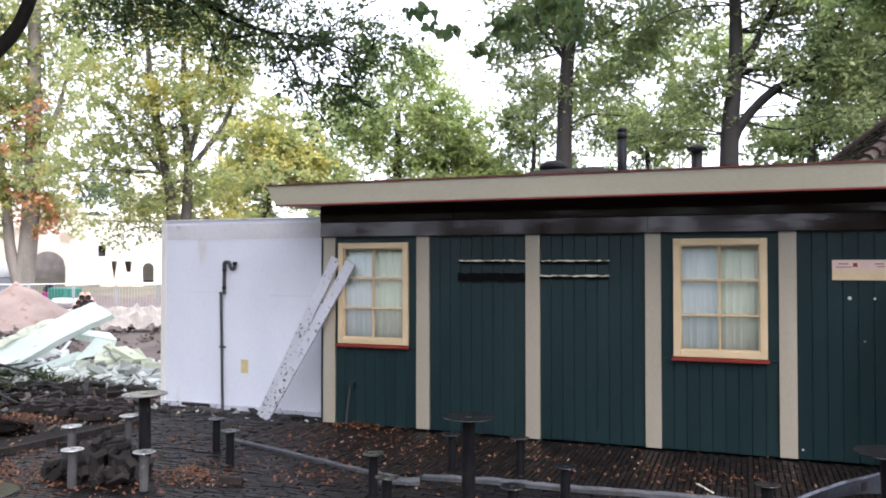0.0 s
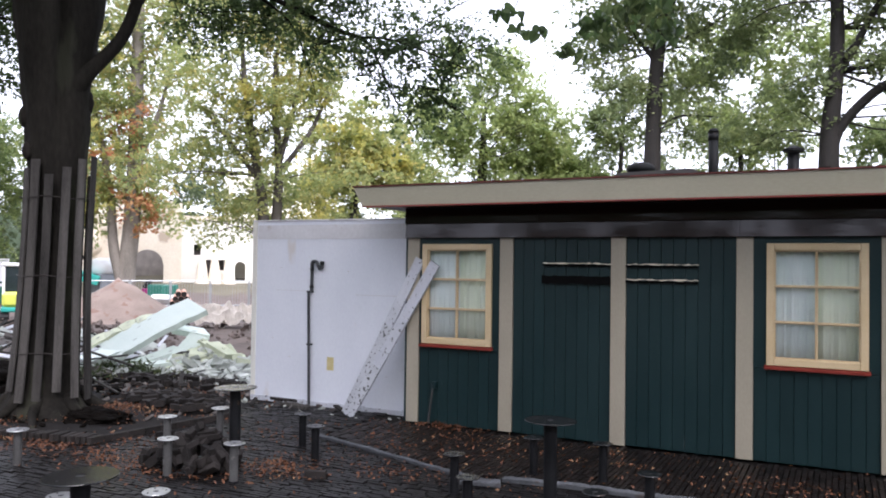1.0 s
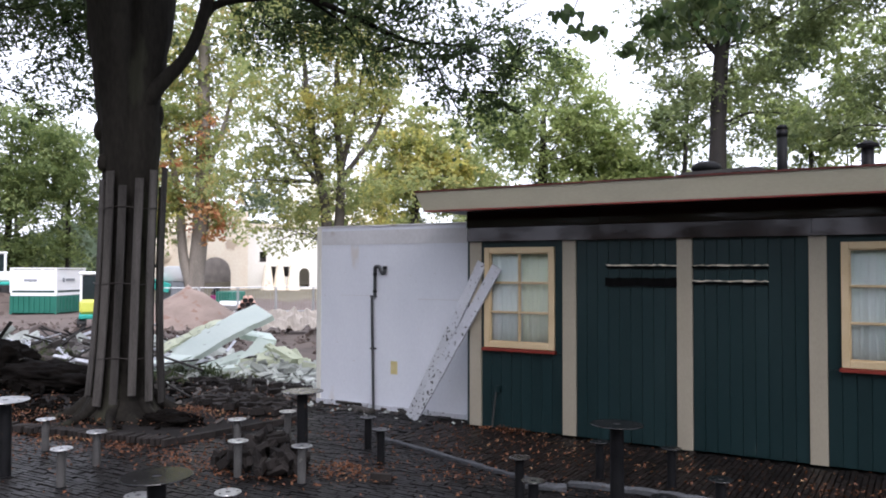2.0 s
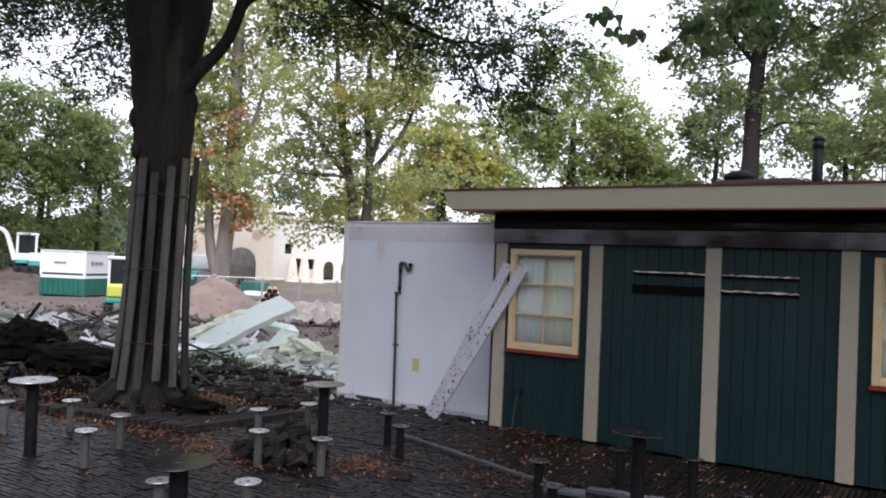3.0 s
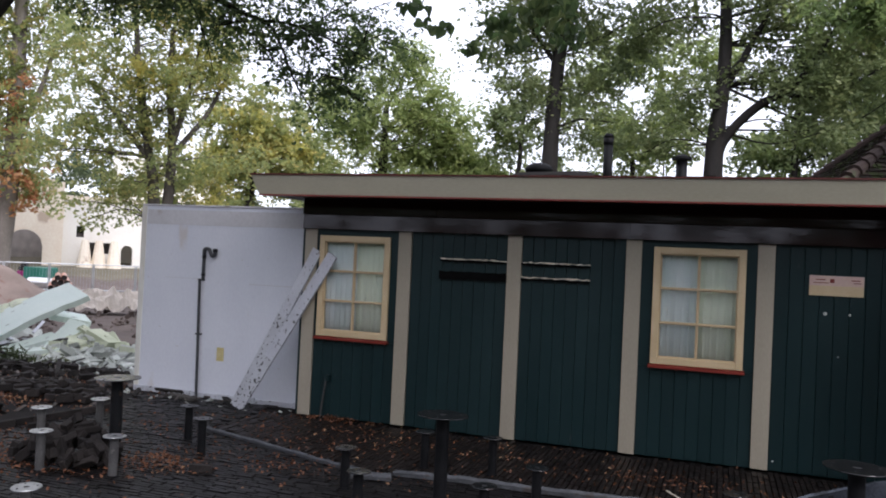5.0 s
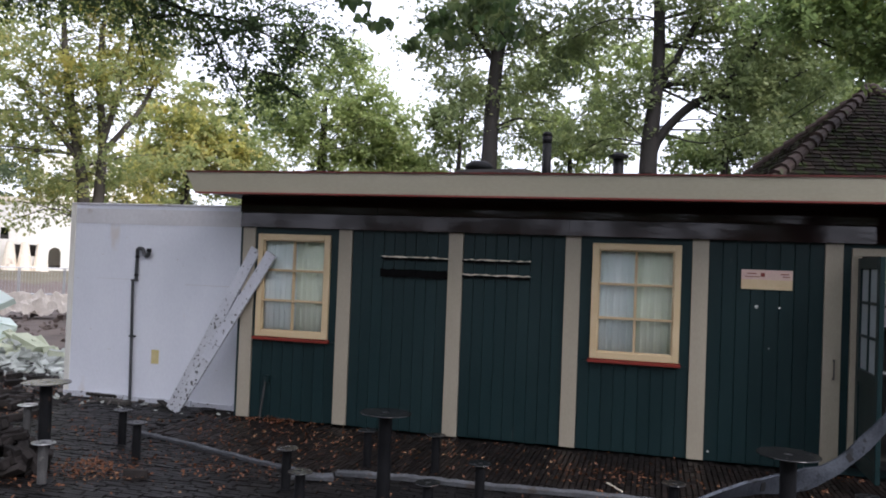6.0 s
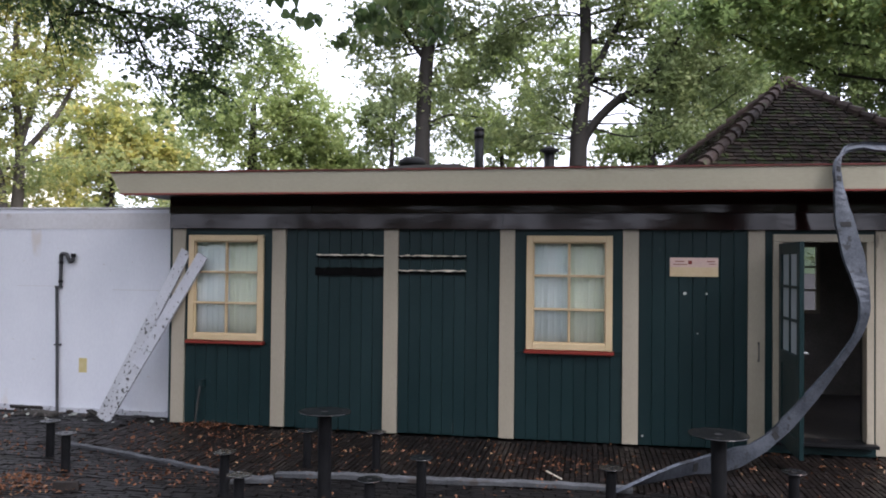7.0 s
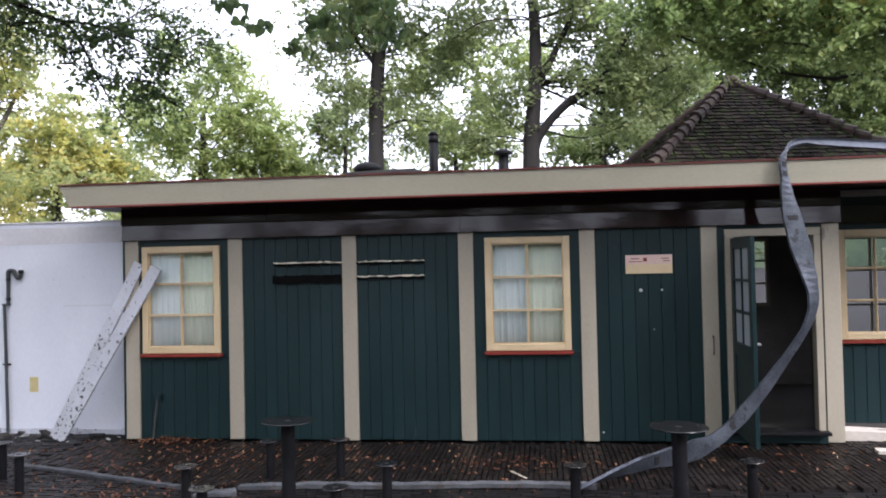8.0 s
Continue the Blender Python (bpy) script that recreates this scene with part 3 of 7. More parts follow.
for i in range(5):
    hole = W1 if i == 0 else (W2 if i == 3 else None)
    a, b = POSTS[i] + HALF, POSTS[i + 1] - HALF
    if hole:
        bay(a, b, (a, b), parent=wall_front)
        part("surround", boxes((a, hole[0], 0.018, 0.044, 0.962, 2.3), (hole[1], b, 0.018, 0.044, 0.962, 2.3),
                               (hole[0], hole[1], 0.018, 0.044, hole[3] + 0.003, 2.3)), TEAL_TRIM, wall_front)
    else:
        bay(a, b, parent=wall_front)
bay(6.6, W3[1] + 0.5, (6.6, W3[1] + 0.5), parent=wall_recess, yf=0.58)
for i, x in enumerate(POSTS):
    bm = boxes((x - HALF - (0.004 if i == 6 else 0), x + HALF, 0.0, 0.045, 0.0 + 0.01 * rb.random(), 2.292), bevel=0.004)
    part("batten", bm, BEIGE, wall_front, "beige painted upright batten")
part("batten", boxes((W3[1] + 0.06, W3[1] + 0.2, 0.55, 0.6, 0.0, 2.29), bevel=0.004), BEIGE, wall_recess, "beige painted upright batten")
part("corner_strip", boxes((-1.36, -1.335, 0.002, 0.045, 0, 2.292)), TEAL_TRIM, wall_front)

# Dark strip paints the shade of the gap between the block and the batten.
part("corner_strip", boxes((-1.43, -1.363, 0.2, 0.372, 0.02, 2.292)), SOFFIT, wall_front, "dark narrow strip painting the shaded gap beside the white block")

# lapped dark boards above the wall, each a little tilted
for k, (z0, z1) in enumerate(((2.292, 2.49), (2.47, 2.665))):
    for xa, xb in ((-1.35, 2.6 - 2.2 * k), (2.604 - 2.2 * k, 6.57)):
        bm = bmesh.new()
        loft(bm, [[(x, -0.038 - 0.014 * k, z0), (x, -0.038 - 0.014 * k, z0 + 0.004), (x, -0.022 - 0.022 * k, z1), (x, 0.044, z1), (x, 0.044, z0)] for x in (xa, xb)])
        part("lap_board", bm, BROWN, wall_front, "dark brown gloss lap board")
bm = bmesh.new()
loft(bm, [[(x, 0.55, 2.3), (x, 0.555, 2.5), (x, 0.6, 2.5), (x, 0.6, 2.3)] for x in (6.57, 10.0)])
part("lap_board", bm, BROWN, wall_recess, "dark brown gloss lap board")

# ---------- roof ----------
roof = part("roof", boxes((-1.66, 10.4, -0.57, 3.9, 2.69, 2.868)), BITUMEN)
tagged(roof, "flat bitumen shed roof with a broad beige fascia", "roof", kind="structure")
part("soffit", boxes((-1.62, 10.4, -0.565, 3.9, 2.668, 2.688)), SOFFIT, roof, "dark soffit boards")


def slant(y0, y1, z0, z1, x_end=10.42):
    """A bar along the front whose free end is cut at a slant."""
    def cut(z):
        return -1.63 - (z - 2.635) * 0.56
    bm = bmesh.new()
    loft(bm, [[(cut(z0), y0, z0), (cut(z1), y0, z1), (cut(z1), y1, z1), (cut(z0), y1, z0)],
              [(x_end, y0, z0), (x_end, y0, z1), (x_end, y1, z1), (x_end, y1, z0)]])
    return bm


part("fascia", slant(-0.6, -0.57, 2.66, 2.885), BEIGE_FASCIA, roof, "broad beige fascia board")
part("trim", slant(-0.606, -0.5, 2.643, 2.66), RED, roof, "red-brown lower fascia trim")
part("trim", slant(-0.616, -0.45, 2.886, 2.904), ROOF_EDGE, roof, "weathered red-brown roof edge trim")
bm = bmesh.new()
loft(bm, [[(-1.64, y, 2.662), (-1.766, y, 2.884), (-1.735, y, 2.884), (-1.61, y, 2.662)] for y in (-0.569, 3.9)])
part("fascia", bm, BEIGE_FASCIA, roof)
bm = bmesh.new()
rk = random.Random(9)
for i in range(70):
    x = -1.6 + i * 0.17 + rk.uniform(-0.05, 0.05)
    s = rk.uniform(0.01, 0.03)
    box(bm, x, x + rk.uniform(0.03, 0.16), -0.6 + rk.uniform(0, .1), -0.5 + rk.uniform(0, .05), 2.9, 2.9 + s * 0.6)
part("roof_edge_litter", bm, EARTH, roof, "moss and litter along the roof edge")
bm = bmesh.new()
loft(bm, [[(x, 0.4, 2.868), (x, 0.5, z), (x, 2.6, z + 0.05), (x, 2.7, 2.868)] for x, z in ((0.9, 2.9), (1.2, 3.07), (2.0, 3.09), (2.3, 3.0))])
part("roof_hump", bm, BITUMEN, roof, "raised bitumen patch")

vent = thing("roof_vent", (1.236, 1.5, 3.08), "low black mushroom vent on the flat roof", "roof vent")
bm = bmesh.new()
prof = [(0.1, 2.88), (0.1, 3.17), (0.17, 3.19), (0.19, 3.22), (0.165, 3.27), (0.1, 3.305), (0.02, 3.315)]
loft(bm, [[(1.236 + r * math.cos(a), 1.5 + r * math.sin(a), z) for a in np.linspace(0, 2 * math.pi, 20, endpoint=False)] for r, z in prof])
part("cap", bm, VENT, vent, smooth=True)
flue = thing("stove_flue", (1.985, 2.5, 2.868), "tall black metal flue pipe on the flat roof", "flue")
bm = cyl(bmesh.new(), (1.985, 2.5, 2.868), (1.985, 2.5, 3.74), 0.066, seg=20)
part("pipe", bm, VENT, flue, smooth=True)
bm = cyl(bmesh.new(), (1.985, 2.5, 3.7), (1.985, 2.5, 3.8), 0.071, seg=20)
part("collar", bm, DARK_STEEL, flue, smooth=True)
part("cowl", cyl(bmesh.new(), (1.985, 2.5, 3.81), (1.985, 2.5, 3.86), 0.078, 0.05, seg=20), DARK_STEEL, flue, smooth=True)
flue2 = thing("short_flue", (2.98, 2.5, 2.868), "short capped dark metal vent pipe on the flat roof", "flue")
part("pipe", cyl(bmesh.new(), (2.98, 2.5, 2.868), (2.98, 2.5, 3.48), 0.075, seg=18), DARK_STEEL, flue2, smooth=True)
bm = cyl(bmesh.new(), (2.98, 2.5, 3.5), (2.98, 2.5, 3.53), 0.135, seg=18)
cyl(bm, (2.98, 2.5, 3.53), (2.98, 2.5, 3.57), 0.11, 0.05, seg=18)
part("cap", bm, DARK_STEEL, flue2)

# ---------- windows ----------


def window(name, x0, x1, z0, z1, y, label, cols=2, rows=3, panes=GLASS):
    w = thing(name, (x0, y, z0), label, "window", kind="structure")
    f, b = 0.072, 0.028
    part("window_frame", boxes((x0, x0 + f, y, y + 0.09, z0, z1), (x1 - f, x1, y, y + 0.09, z0, z1),
                               (x0 + f, x1 - f, y, y + 0.09, z0, z0 + f), (x0 + f, x1 - f, y, y + 0.09, z1 - f, z1), bevel=0.005), CREAM, w)
    xi0, xi1, zi0, zi1 = x0 + f, x1 - f, z0 + f, z1 - f
    bars = [(xi0 + (xi1 - xi0) * k / cols - b / 2, xi0 + (xi1 - xi0) * k / cols + b / 2, y + 0.022, y + 0.06, zi0, zi1) for k in range(1, cols)]
    for k in range(1, rows):
        z = zi0 + (zi1 - zi0) * k / rows
        for c in range(cols):
            xa = xi0 + (xi1 - xi0) * c / cols + (b / 2 if c else 0)
            xb = xi0 + (xi1 - xi0) * (c + 1) / cols - (b / 2 if c < cols - 1 else 0)
            bars.append((xa, xb, y + 0.024, y + 0.06, z - b / 2, z + b / 2))
    for q in bars:
        xa, xb, ya, yb, za, zb = q
        if xb - xa < zb - za:
            core, rim = (xa + 0.009, xb - 0.009, ya - 0.012, ya + 0.01, za, zb), (xa, xb, ya + 0.012, yb, za, zb)
        else:
            core, rim = (xa, xb, ya - 0.012, ya + 0.01, za + 0.009, zb - 0.009), (xa, xb, ya + 0.012, yb, za, zb)
        part("glazing_bar", boxes(core, rim), CREAM, w)
    e = 0.013
    part("glazing_bead", boxes((xi0, xi0 + e, y + 0.026, y + 0.062, zi0, zi1), (xi1 - e, xi1, y + 0.026, y + 0.062, zi0, zi1),
                               (xi0 + e, xi1 - e, y + 0.026, y + 0.062, zi0, zi0 + e), (xi0 + e, xi1 - e, y + 0.026, y + 0.062, zi1 - e, zi1)), CREAM, w)
    for r in range(rows):
        for c in range(cols):
            xa, xb = xi0 + (xi1 - xi0) * c / cols, xi0 + (xi1 - xi0) * (c + 1) / cols
            za, zb = zi0 + (zi1 - zi0) * r / rows, zi0 + (zi1 - zi0) * (r + 1) / rows
            tilt = rb.uniform(-0.0015, 0.0015)
            bm = bmesh.new()
            box(bm, xa + 0.001, xb - 0.001, y + 0.04 + tilt, y + 0.044 + tilt, za + 0.001, zb - 0.001)
            g = part("pane", bm, panes, w)
            g.visible_shadow = False
    bm = bmesh.new()
    loft(bm, [[(x, y - 0.03, z0 - 0.038), (x, y - 0.03, z0 - 0.012), (x, y + 0.02, z0 - 0.002), (x, y + 0.06, z0 - 0.002), (x, y + 0.06, z0 - 0.038)]
              for x in (x0 - 0.018, x1 + 0.018)])
    part("window_sill", bm, RED, w, "red-brown painted sill")
    return w


window("window_1", *W1, -0.02, "six-pane cream-yellow wooden window with drawn pale curtains")
window("window_2", *W2, -0.02, "six-pane cream-yellow wooden window with drawn pale curtains")
window("window_3", *W3, 0.55, "cream-yellow wooden window with bare clear panes", cols=3)


def curtain(x0, x1, z0, z1, y, material, seed):
    r = np.random.default_rng(seed)
    n = 60
    ph = r.uniform(0, 6, 3)
    u = np.linspace(0, 1, n)
    fold = 0.005 * np.sin(u * 40 + ph[0]) + 0.006 * np.sin(u * 17 + ph[1]) + 0.003 * np.sin(u * 80 + ph[2])
    v = [(x0 + (x1 - x0) * a, y + f * s, z) for z, s in ((z0, 1.2), ((z0 + z1) / 2, 1.0), (z1, 0.5)) for a, f in zip(u, fold)]
    fc = [[j * n + i, j * n + i + 1, (j + 1) * n + i + 1, (j + 1) * n + i] for j in range(2) for i in range(n - 1)]
    c = mesh_part("curtain", v, fc, material, smooth=True)
    sol = c.modifiers.new("cloth", "SOLIDIFY")
    sol.thickness = 0.003
    return tagged(c, "pale net curtain drawn behind the small panes", "curtain", "curtains behind the windows")


for k, w in enumerate((W1, W2)):
    mid = (w[0] + w[1]) / 2
    curtain(w[0] + 0.03, mid + 0.01, 0.99, 2.2, 0.085, CURTAIN, 3 + k)
    curtain(mid - 0.01, w[1] - 0.03, 0.99, 2.2, 0.105, CURTAIN2, 13 + k)

# windows in the rear wall, seen through the doorway and the bare panes
for nm, xa, xb, za in (("window_4", 6.35, 6.8, 1.25), ("window_5", 7.42, 9.0, 0.75)):
    w = thing(nm, (xa, 3.46, za), "pale-framed rear window letting daylight in", "window", kind="structure")
    n = 2 if xb - xa < 1 else 4
    rows = [(xa, xa + 0.05, 3.46, 3.52, za, 2.25), (xb - 0.05, xb, 3.46, 3.52, za, 2.25), (xa + .05, xb - .05, 3.46, 3.52, za, za + 0.05), (xa + .05, xb - .05, 3.46, 3.52, 2.2, 2.25)]
    part("window_frame", boxes(*rows), BEIGE, w)
    for k in range(1, n):
        x = xa + (xb - xa) * k / n
        part("glazing_bar", boxes((x - 0.015, x + 0.015, 3.47, 3.51, za + .05, 2.2)), BEIGE, w)
    for k in (1, 2):
        z = za + (2.25 - za) * k / 3
        part("glazing_bar", boxes((xa + .05, xb - .05, 3.475, 3.505, z - 0.015, z + 0.015)), BEIGE, w)

# ---------- doorway ----------
door_frame = thing("door_frame", (5.41, -0.01, 0.1), "grey-white door frame of the shed's open doorway", "door frame", kind="structure")
part("jamb", boxes((5.405, 5.495, -0.012, 0.12, 0.1, 2.17), bevel=0.004), BEIGE, door_frame)
part("jamb", boxes((6.3, 6.37, -0.012, 0.12, 0.1, 2.17), bevel=0.004), BEIGE, door_frame)
part("head", boxes((5.405, 6.37, -0.012, 0.12, 2.172, 2.25), bevel=0.004), BEIGE, door_frame)
part("threshold", boxes((5.36, 6.39, -0.12, 0.17, 0.1, 0.135), bevel=0.004), DARK_STEEL, door_frame, "dark worn threshold")
part("surround", boxes((5.33, 5.402, 0.012, 0.044, 0.1, 2.29), (6.372, 6.388, 0.012, 0.044, 0.1, 2.29), (5.402, 6.372, 0.012, 0.044, 2.253, 2.29)), TEAL_TRIM, door_frame)
part("step_block", boxes((5.33, 6.39, 0.0, 0.044, 0.0, 0.098)), TEAL_TRIM, door_frame)

door = thing("door_1", (5.5, -0.02, 0.13), "open teal half-glazed door swung outward", "door", kind="structure")
DW, DT = 0.86, 0.042
turn = Matrix.Translation((5.5, -0.02, 0)) @ Matrix.Rotation(radians(-91), 4, "Z")


def leaf_box(*r, bevel=0.003):
    return box(bmesh.new(), *r, bevel=bevel, m=turn)


part("stile", leaf_box(0, 0.11, -DT, 0, 0.13, 2.15), TEAL_TRIM, door)
part("stile", leaf_box(DW - 0.11, DW, -DT, 0, 0.13, 2.15), TEAL_TRIM, door)
part("rail", leaf_box(0.11, DW - 0.11, -DT, 0, 2.04, 2.15), TEAL_TRIM, door)
part("rail", leaf_box(0.11, DW - 0.11, -DT, 0, 0.95, 1.08), TEAL_TRIM, door)
part("rail", leaf_box(0.11, DW - 0.11, -DT, 0, 0.13, 0.3), TEAL_TRIM, door)
part("panel", leaf_box(0.11, DW - 0.11, -DT + 0.012, -0.012, 0.3, 0.95), TEAL_TRIM, door)
part("glazing_bar", leaf_box(DW / 2 - 0.014, DW / 2 + 0.014, -DT + 0.004, -0.004, 1.08, 2.04), TEAL_TRIM, door)
for z in (1.4, 1.72):
    part("glazing_bar", leaf_box(0.11, DW - 0.11, -DT + 0.006, -0.006, z - 0.014, z + 0.014), TEAL_TRIM, door)
for c in range(2):
    for za, zb in ((1.08, 1.4), (1.4, 1.72), (1.72, 2.04)):
        x0 = 0.11 + c * (DW - 0.22) / 2
        g = part("pane", leaf_box(x0 + 0.002, x0 + (DW - 0.22) / 2 - 0.002, -DT / 2 - 0.002, -DT / 2 + 0.002, za + 0.002, zb - 0.002, bevel=0), FROST, door)
part("lock_plate", leaf_box(DW - 0.075, DW - 0.035, 0.0, 0.004, 1.0, 1.2, bevel=0), WORN_STEEL, door, "worn steel lock plate")
part("door_handle", leaf_box(DW - 0.17, DW - 0.045, 0.035, 0.052, 1.1, 1.12), WORN_STEEL, door, "steel lever handle")
part("door_handle", leaf_box(DW - 0.062, DW - 0.048, 0.004, 0.036, 1.1, 1.12), WORN_STEEL, door)
pull = thing("pull_handle", (5.245, 0.0, 0.95), "small grey bow handle screwed on the beige batten", "handle")
part("grip", boxes((5.258, 5.268, -0.035, -0.025, 0.93, 1.13)), GREY_STEEL, pull)
part("foot", boxes((5.256, 5.27, -0.026, 0.0, 0.93, 0.95)), GREY_STEEL, pull)
part("foot", boxes((5.256, 5.27, -0.026, 0.0, 1.11, 1.13)), GREY_STEEL, pull)
cab = part("wall_cabinet", boxes((5.02, 5.4, 2.2, 3.0, 0.1, 1.3), bevel=0.01), DARKROOM)
tagged(cab, "dark cupboard standing in the unlit room", "cabinet")
tube = thing("tube_lamp", (5.9, 1.4, 2.6), "pale tube lamp under the dark ceiling, switched off", "ceiling lamp")
part("body", boxes((5.3, 6.3, 1.36, 1.44, 2.54, 2.6)), STUCCO_W, tube)

# small things on the wall
sign = thing("sign_board", (4.38, 0.0, 1.81), "faded pale pink and yellow board screwed to the teal wall", "sign")
part("board", boxes((4.375, 4.865, 0.008, 0.022, 1.8, 1.9)), SIGN_LOW, sign)
part("board", boxes((4.375, 4.865, 0.007, 0.022, 1.9, 2.0)), SIGN, sign)
for q in ((4.43, 4.52, 1.955, 1.965), (4.41, 4.55, 1.925, 1.933), (4.56, 4.6, 1.93, 1.97), (4.75, 4.83, 1.955, 1.965), (4.77, 4.84, 1.93, 1.938)):
    part("print_bar", boxes((q[0], q[1], 0.005, 0.0075, q[2], q[3])), RED, sign, "unreadable red print")
for x, z, r in ((4.53, 1.62, 0.02), (4.75, 1.62, 0.014), (4.66, 1.2, 0.009), (4.1, 0.1, 0.012)):
    bm = bmesh.new()
    cyl(bm, (x, 0.024, z), (x, 0.019, z), r, r * 0.7, seg=9)
    tagged(part("filler_patch", bm, FILLER), "pale dab of filler on the teal planks", "filler patch", "filler patches on the planks")

# charred battens on the wall


def ragged(x0, x1, z0, z1, yb, yf, seed, amp=0.006):
    r = random.Random(seed)
    bm = bmesh.new()
    n = 22
    rings = []
    for i in range(n + 1):
        x = x0 + (x1 - x0) * i / n
        a, b = r.uniform(-amp, amp), r.uniform(-amp, amp)
        rings.append([(x, yf + r.uniform(0, 0.006), z0 + a), (x, yf + r.uniform(0, 0.006), z1 + b), (x, yb, z1 + b), (x, yb, z0 + a)])
    return loft(bm, rings)


for k, (xa, xb, za, zb) in enumerate(((0.455, 1.25, 1.965, 1.985), (0.445, 1.25, 1.765, 1.855), (1.42, 2.185, 1.962, 1.982), (1.42, 2.185, 1.795, 1.815))):
    t = thing("charred_batten", (xa, 0.02, za), "broken black charred batten with a pale split edge", "batten", "charred battens on the wall")
    part("charred_core", ragged(xa, xb, za, zb, 0.026, -0.012, k), CHAR, t)
    if k != 1:
        part("split_edge", ragged(xa, xb + 0.005, zb + 0.007, zb + 0.02, 0.026, -0.006, 20 + k, 0.007), RAWEDGE, t, "pale split wood edge")

stubp = thing("stub_pipe", (-0.99, -0.03, 0), "thin bent dark pipe stub rising from the ground by the wall", "pipe")
q = smooth_path([(-0.998, -0.03, 0.0), (-0.97, -0.025, 0.25), (-0.945, -0.02, 0.46), (-0.935, -0.02, 0.49)], 4)
mesh_part("pipe", *tube_arrays(q, [0.011] * len(q), 8), GREY_STEEL, stubp)
part("clamp_box", boxes((-0.96, -0.9, -0.03, 0.03, 0.44, 0.52), bevel=0.005), TEAL_TRIM, stubp)

# ---------- white block beside the shed ----------
block = part("wall_block", boxes((-4.12, -1.375, 0.38, 3.2, 0.0, 2.3), (-4.12, -1.375, 0.38, 3.2, 2.301, 2.55)), PLASTER)
tagged(block, "plain weathered white plastered block beside the shed", "wall", kind="structure")
part("top_band", boxes((-4.04, -1.378, 0.374, 0.379, 2.3, 2.5)), PLASTER_TOP, block, "stained grey band below the top edge")
part("coping", boxes((-4.13, -1.374, 0.365, 3.2, 2.552, 2.575), bevel=0.004), PLASTER_TOP, block, "thin grey coping")
part("corner_strip", boxes((-4.13, -4.055, 0.366, 0.379, 0.03, 2.551)), STUCCO_W, block, "pale corner strip")
part("sheet_joint", boxes((-2.35, -1.378, 0.3765, 0.379, 1.535, 1.543), (-3.7, -3.14, 0.3765, 0.379, 1.57, 1.575)), PLASTER_TOP, block)
part("patch", boxes((-2.8, -2.69, 0.3755, 0.379, 0.49, 0.67)), YELLOWED, block, "yellowed square patch")
bm = bmesh.new()
r9 = random.Random(5)
for i in range(14):
    x = -4.12 + i * 0.195
    box(bm, x, x + 0.19, 0.345 + r9.uniform(0, 0.02), 0.379, -0.02, 0.035 + r9.uniform(0, 0.02))
part("footing", bm, PEELING, block, "chipped dirty white footing")
bm = bmesh.new()
for i in range(26):
    x = r9.uniform(-4.0, -1.45)
    z = r9.uniform(0.2, 2.2)
    s = r9.uniform(0.006, 0.016)
    box(bm, x, x + s * r9.uniform(0.6, 3), 0.3762, 0.379, z, z + s * 0.7)
part("scuff", bm, PLASTER_TOP, block, "small grey scuffs")

dp = thing("waste_pipe", (-3.09, 0.34, 0), "dark grey waste pipe with a hooked trap on the white block", "pipe")
mesh_part("pipe", *tube_arrays([(-3.065, 0.335, 0.0), (-3.085, 0.34, 0.8), (-3.105, 0.34, 1.57)], [0.019] * 3, 12), PIPE_GREY, dp)
mesh_part("pipe", *tube_arrays([(-3.058, 0.345, 1.555), (-3.055, 0.345, 1.93)], [0.022] * 2, 12), PIPE_GREY, dp)
part("offset", boxes((-3.13, -3.035, 0.325, 0.37, 1.552, 1.578), bevel=0.006), PIPE_GREY, dp)
q = smooth_path([(-3.055, 0.345, 1.9), (-3.05, 0.34, 1.965), (-3.02, 0.335, 1.985), (-2.965, 0.33, 1.975), (-2.945, 0.33, 1.93), (-2.915, 0.33, 1.89), (-2.88, 0.33, 1.91), (-2.872, 0.33, 1.99)], 6)
mesh_part("trap", *tube_arrays(q, [0.025] * len(q), 12), PIPE_GREY, dp, "hooked pipe trap", smooth=True)
for z in (1.62, 1.86):
    part("collar", cyl(bmesh.new(), (-3.056, 0.345, z), (-3.056, 0.345, z + 0.03), 0.028, seg=14), DARK_STEEL, dp)
part("collar", cyl(bmesh.new(), (-2.875, 0.33, 1.945), (-2.873, 0.33, 1.985), 0.031, seg=14), DARK_STEEL, dp)
part("bracket", boxes((-3.13, -3.05, 0.34, 0.38, 0.82, 0.84)), DARK_STEEL, dp)

# leaning boards


def leaning(p0, p1, width, thick, seed, label, flaked=0.3):
    t = thing("leaning_board", p0, label, "board", "boards leaning on the shed")
    r = random.Random(seed)
    p0, p1 = Vector(p0), Vector(p1)
    d = (p1 - p0).normalized()
    side = d.cross(Vector((0, -1, 0.12))).normalized()
    nrm = side.cross(d).normalized()
    rings = []
    for i in range(25):
        s = i / 24
        c = p0.lerp(p1, s)
        w = width * (0.5 + (r.uniform(-0.03, 0.0) if 0.02 < s < 0.98 else r.uniform(-0.08, 0)))
        w2 = width * (0.5 + r.uniform(-0.03, 0.0))
        rings.append([c + side * w, c - side * w2, c - side * w2 + nrm * thick, c + side * w + nrm * thick])
    b = part("board", loft(bmesh.new(), rings), PEELING, t)
    b.data.materials.append(FLAKED)
    for k, f in enumerate(b.data.polygons):
        f.material_index = 1 if k // 4 < flaked * 24 else 0
    return t


